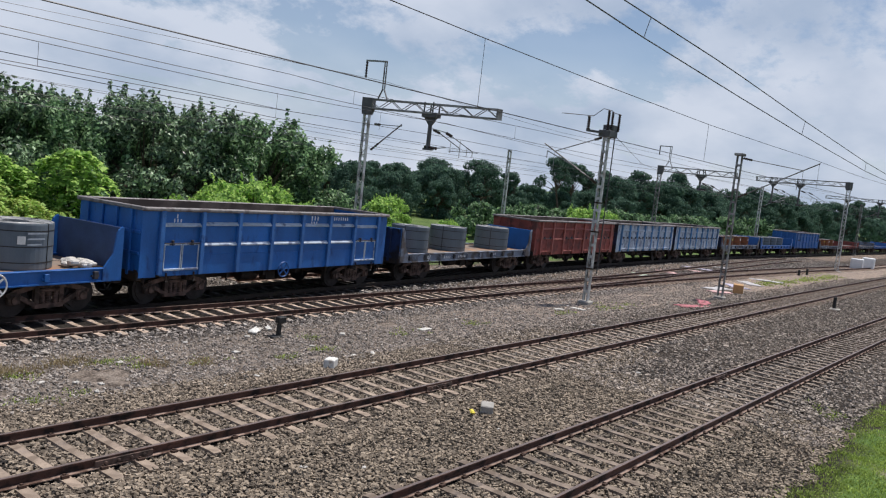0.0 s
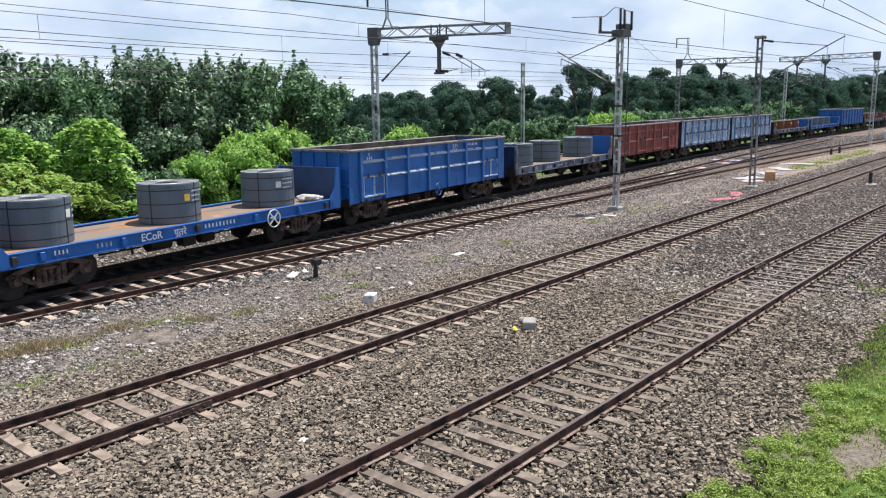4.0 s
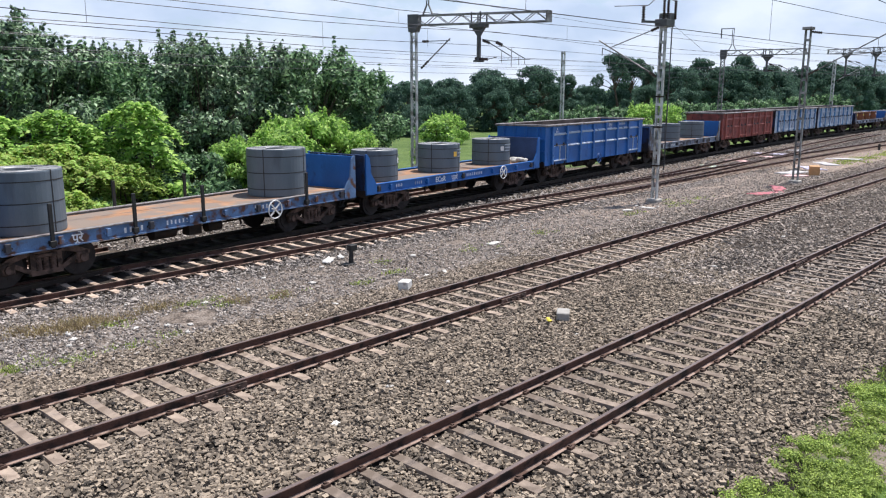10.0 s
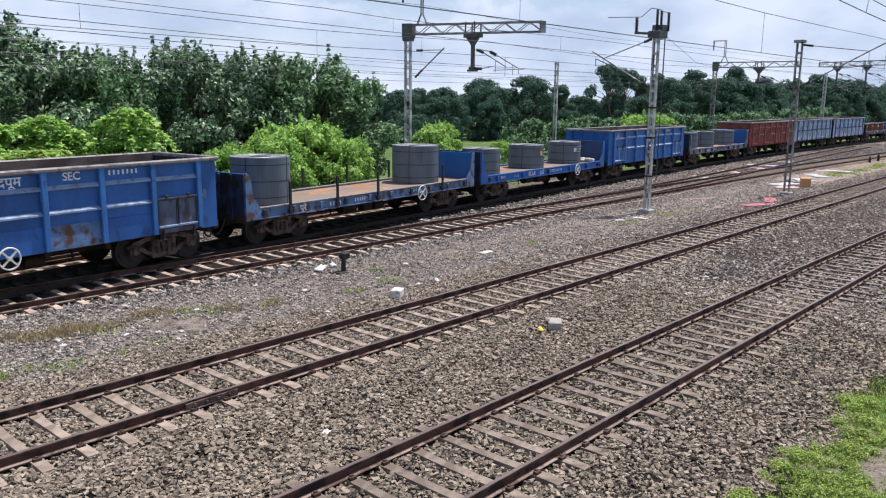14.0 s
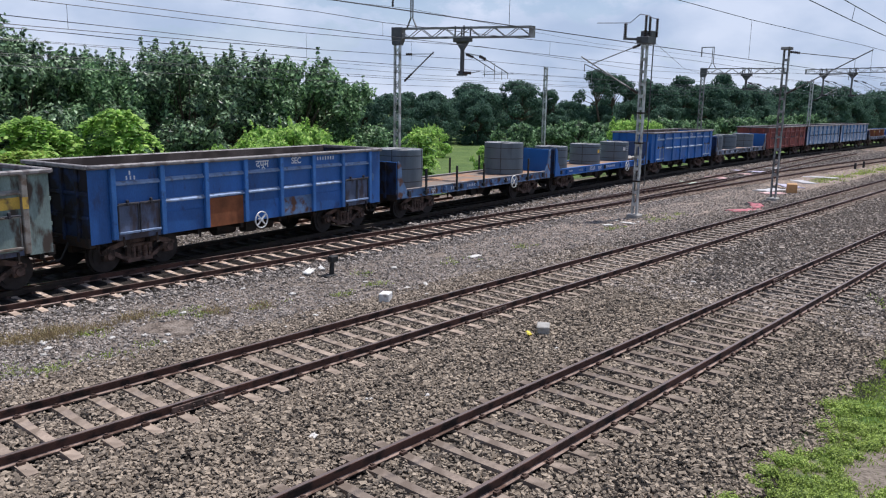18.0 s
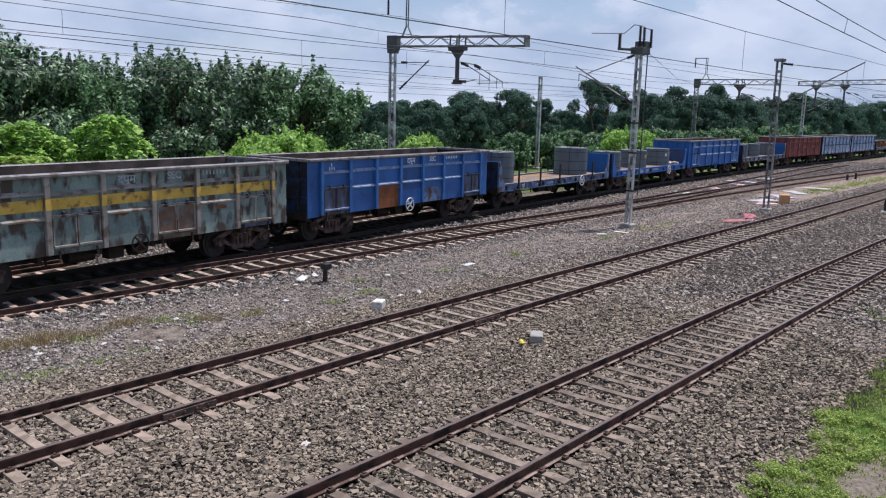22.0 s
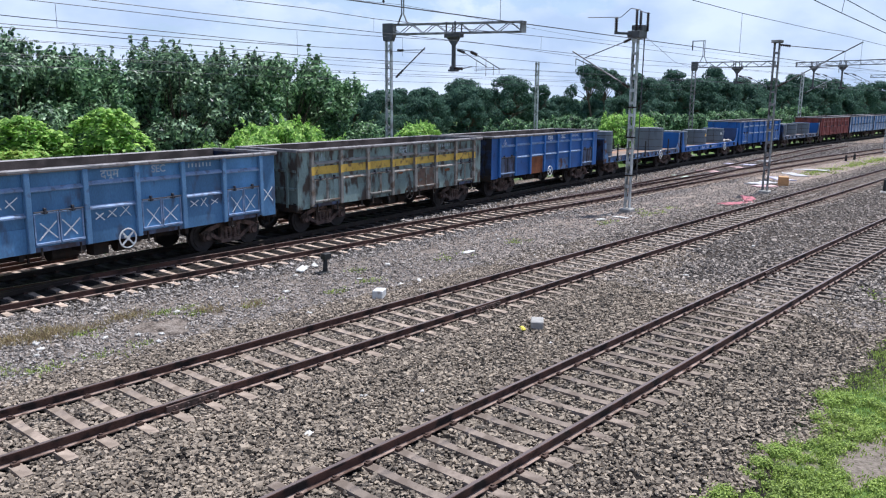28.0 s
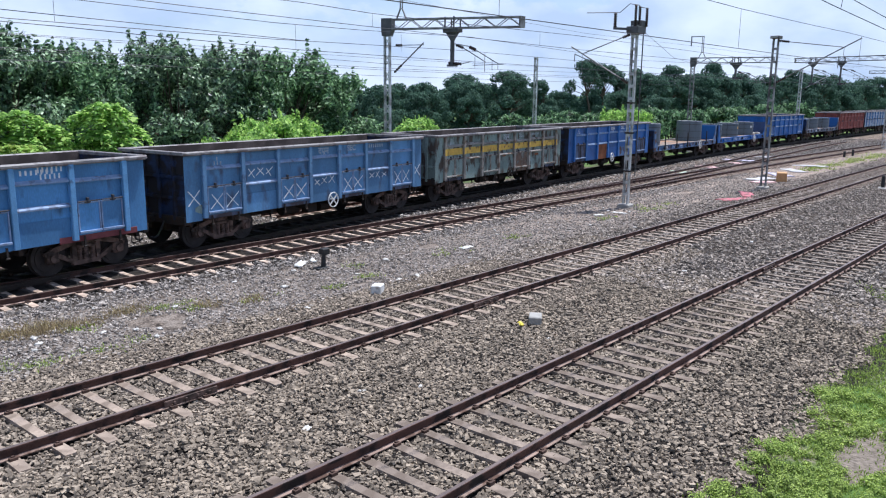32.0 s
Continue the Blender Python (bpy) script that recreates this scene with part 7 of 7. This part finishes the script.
spots = [(rg.uniform(61, 86), rg.gauss(17.0, 0.45), rg.uniform(0.4, 1.2)) for i in range(190)]
tufts("grass_strip", "green grass strip between the tracks", spots, M_GRASS, 44, 0.13, 0.02, 0.3, 14)


# ---- ballast stones ----
def ballast(name, label, seed, count, region, size, keep, mat=None):
    """Broken stones lying on the ground, each one an uneven lump; one mesh."""
    rng = np.random.default_rng(seed)
    x0, x1, y0, y1, power = region
    px = x0 + (x1 - x0) * rng.random(count) ** power
    py = y0 + (y1 - y0) * rng.random(count)
    ok = np.array([keep(a, b) for a, b in zip(px, py)])
    px, py = px[ok], py[ok]
    n = len(px)
    pz = np.array([ground_height(a, b) for a, b in zip(px, py)])
    cube = np.array([(-1, -1, -1), (1, -1, -1), (1, 1, -1), (-1, 1, -1), (-1, -1, 1), (1, -1, 1), (1, 1, 1), (-1, 1, 1)], float) * 0.6
    s = size * (0.55 + 0.95 * rng.random((n, 1, 1)) ** 1.6)
    v = cube[None] * (1 + 0.26 * rng.normal(size=(n, 8, 1)).clip(-1.2, 1.2)) * (np.array([1.35, 0.95, 0.62]) * (0.75 + 0.5 * rng.random((n, 1, 3)))) + rng.normal(size=(n, 8, 3)) * 0.11
    v[:, 4:, :2] *= 0.45 + 0.75 * rng.random((n, 1, 2))
    ang = rng.random((n, 3)) * 2 * math.pi
    ca, sa, cb, sb = np.cos(ang[:, 0]), np.sin(ang[:, 0]), np.cos(ang[:, 1] * 0.27 - 0.85), np.sin(ang[:, 1] * 0.27 - 0.85)
    vx, vy, vz = v[..., 0].copy(), v[..., 1].copy(), v[..., 2].copy()
    vy, vz = vy * cb[:, None] - vz * sb[:, None], vy * sb[:, None] + vz * cb[:, None]
    vx, vy = vx * ca[:, None] - vy * sa[:, None], vx * sa[:, None] + vy * ca[:, None]
    v = np.stack([vx, vy, vz], axis=2) * s + np.stack([px, py, pz + size * (-0.3 + 1.5 * rng.random(n) ** 1.3)], axis=1)[:, None, :]
    quad = np.array([(4, 5, 6, 7), (0, 1, 5, 4), (1, 2, 6, 5), (2, 3, 7, 6), (3, 0, 4, 7)])
    f = (np.arange(n)[:, None, None] * 8 + quad[None]).reshape(-1, 4)
    me = bpy.data.meshes.new(name)
    me.vertices.add(n * 8)
    me.vertices.foreach_set("co", v.reshape(-1))
    me.loops.add(n * 20)
    me.loops.foreach_set("vertex_index", f.reshape(-1))
    me.polygons.add(n * 5)
    me.polygons.foreach_set("loop_start", np.arange(0, n * 20, 4))
    me.update(calc_edges=True)
    me.validate()
    me.shade_flat()
    me.materials.append(mat or M_STONE)
    ob = new(name, me)
    return tagged(ob, label, "ballast", kind="stuff")


def in_bed(x, y):
    if any(abs(abs(y - f(x)) - 0.875) < 0.06 for f in (centre_1, centre_2)):
        return False
    for f, start in ((centre_1, 2.2), (centre_2, -0.5)):
        if abs(y - f(x)) < 1.12 + 0.2 * noise.noise((x * 2.3, y, 1)):
            k = (x - start) / 0.625
            if abs(k - round(k)) * 0.625 < 0.085:
                return False
    if y < verge(x) - 0.12:
        return False
    return x > 0.62 * y - 5.5 and x < y * 9 + 2


ballast("ballast_near", "loose grey-brown ballast stones between the near tracks", 51, 74000, (2.5, 22.0, 3.0, 10.6, 1.3), 0.037, in_bed, M_STONE_COOL)
ballast("ballast_middle", "loose grey-brown ballast stones round the second track", 52, 58000, (2.0, 26.0, 10.2, 15.2, 1.2), 0.036, in_bed)
ballast("ballast_far", "scattered ballast stones on the stony ground", 53, 40000, (5.0, 55.0, 14.8, 19.4, 1.35), 0.03, lambda x, y: x > 0.3 * y - 1 and noise.noise((x * 0.5, y * 0.7, 4)) > -0.45 - 0.3 * (abs(y - 17) > 1.5), M_STONE_PALE)
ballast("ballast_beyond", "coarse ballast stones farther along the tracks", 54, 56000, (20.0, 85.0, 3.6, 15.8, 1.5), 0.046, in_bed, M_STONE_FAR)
ballast("ballast_third_track", "ballast stones beside the third track", 55, 15000, (5.0, 45.0, 18.6, 22.6, 1.2), 0.042, lambda x, y: (y < centre_3(x) - 1.02 or y > centre_3(x) + 1.1) and y < centre_4(x) - 1.7, M_STONE_PALE)

ballast("ballast_train_track", "ballast stones along the train's track", 56, 27000, (24.0, 115.0, 19.5, 28.8, 1.3), 0.055, lambda x, y: abs(y - centre_4(x)) > 1.45 and abs(y - centre_5(x)) > 0.2 and y > centre_3(x) + 1.3 and y < centre_4(x) + 3.0, M_STONE_PALE)
ballast("ballast_behind_train", "grey ballast stones beyond the train's track", 57, 9000, (2.0, 26.0, 22.0, 29.0, 1.0), 0.05, lambda x, y: y > centre_4(x) + 1.6 and not (y < centre_4(x) + 3.9 and (2 < x < 11.5 or x > 20.5)), M_STONE_PALE)


# ---- what moves ----
def motions():
    times = [2.0 * i for i in range(17)]
    for ob, s, dy, z in TRAIN:
        rows = []
        for t in times:
            m = train_pose(s + travelled(t))
            rows.append((t, m @ Matrix.Translation((0, dy, z))))
        walk(ob, rows)
    turns = [i * 0.25 for i in range(129)]
    for k, w in enumerate(WHEELSETS):
        at = Matrix.Translation(w.location)
        walk(w, [(t, at @ Matrix.Rotation(travelled(t) / 0.5 + k * 0.7, 4, "Y")) for t in turns])


motions()
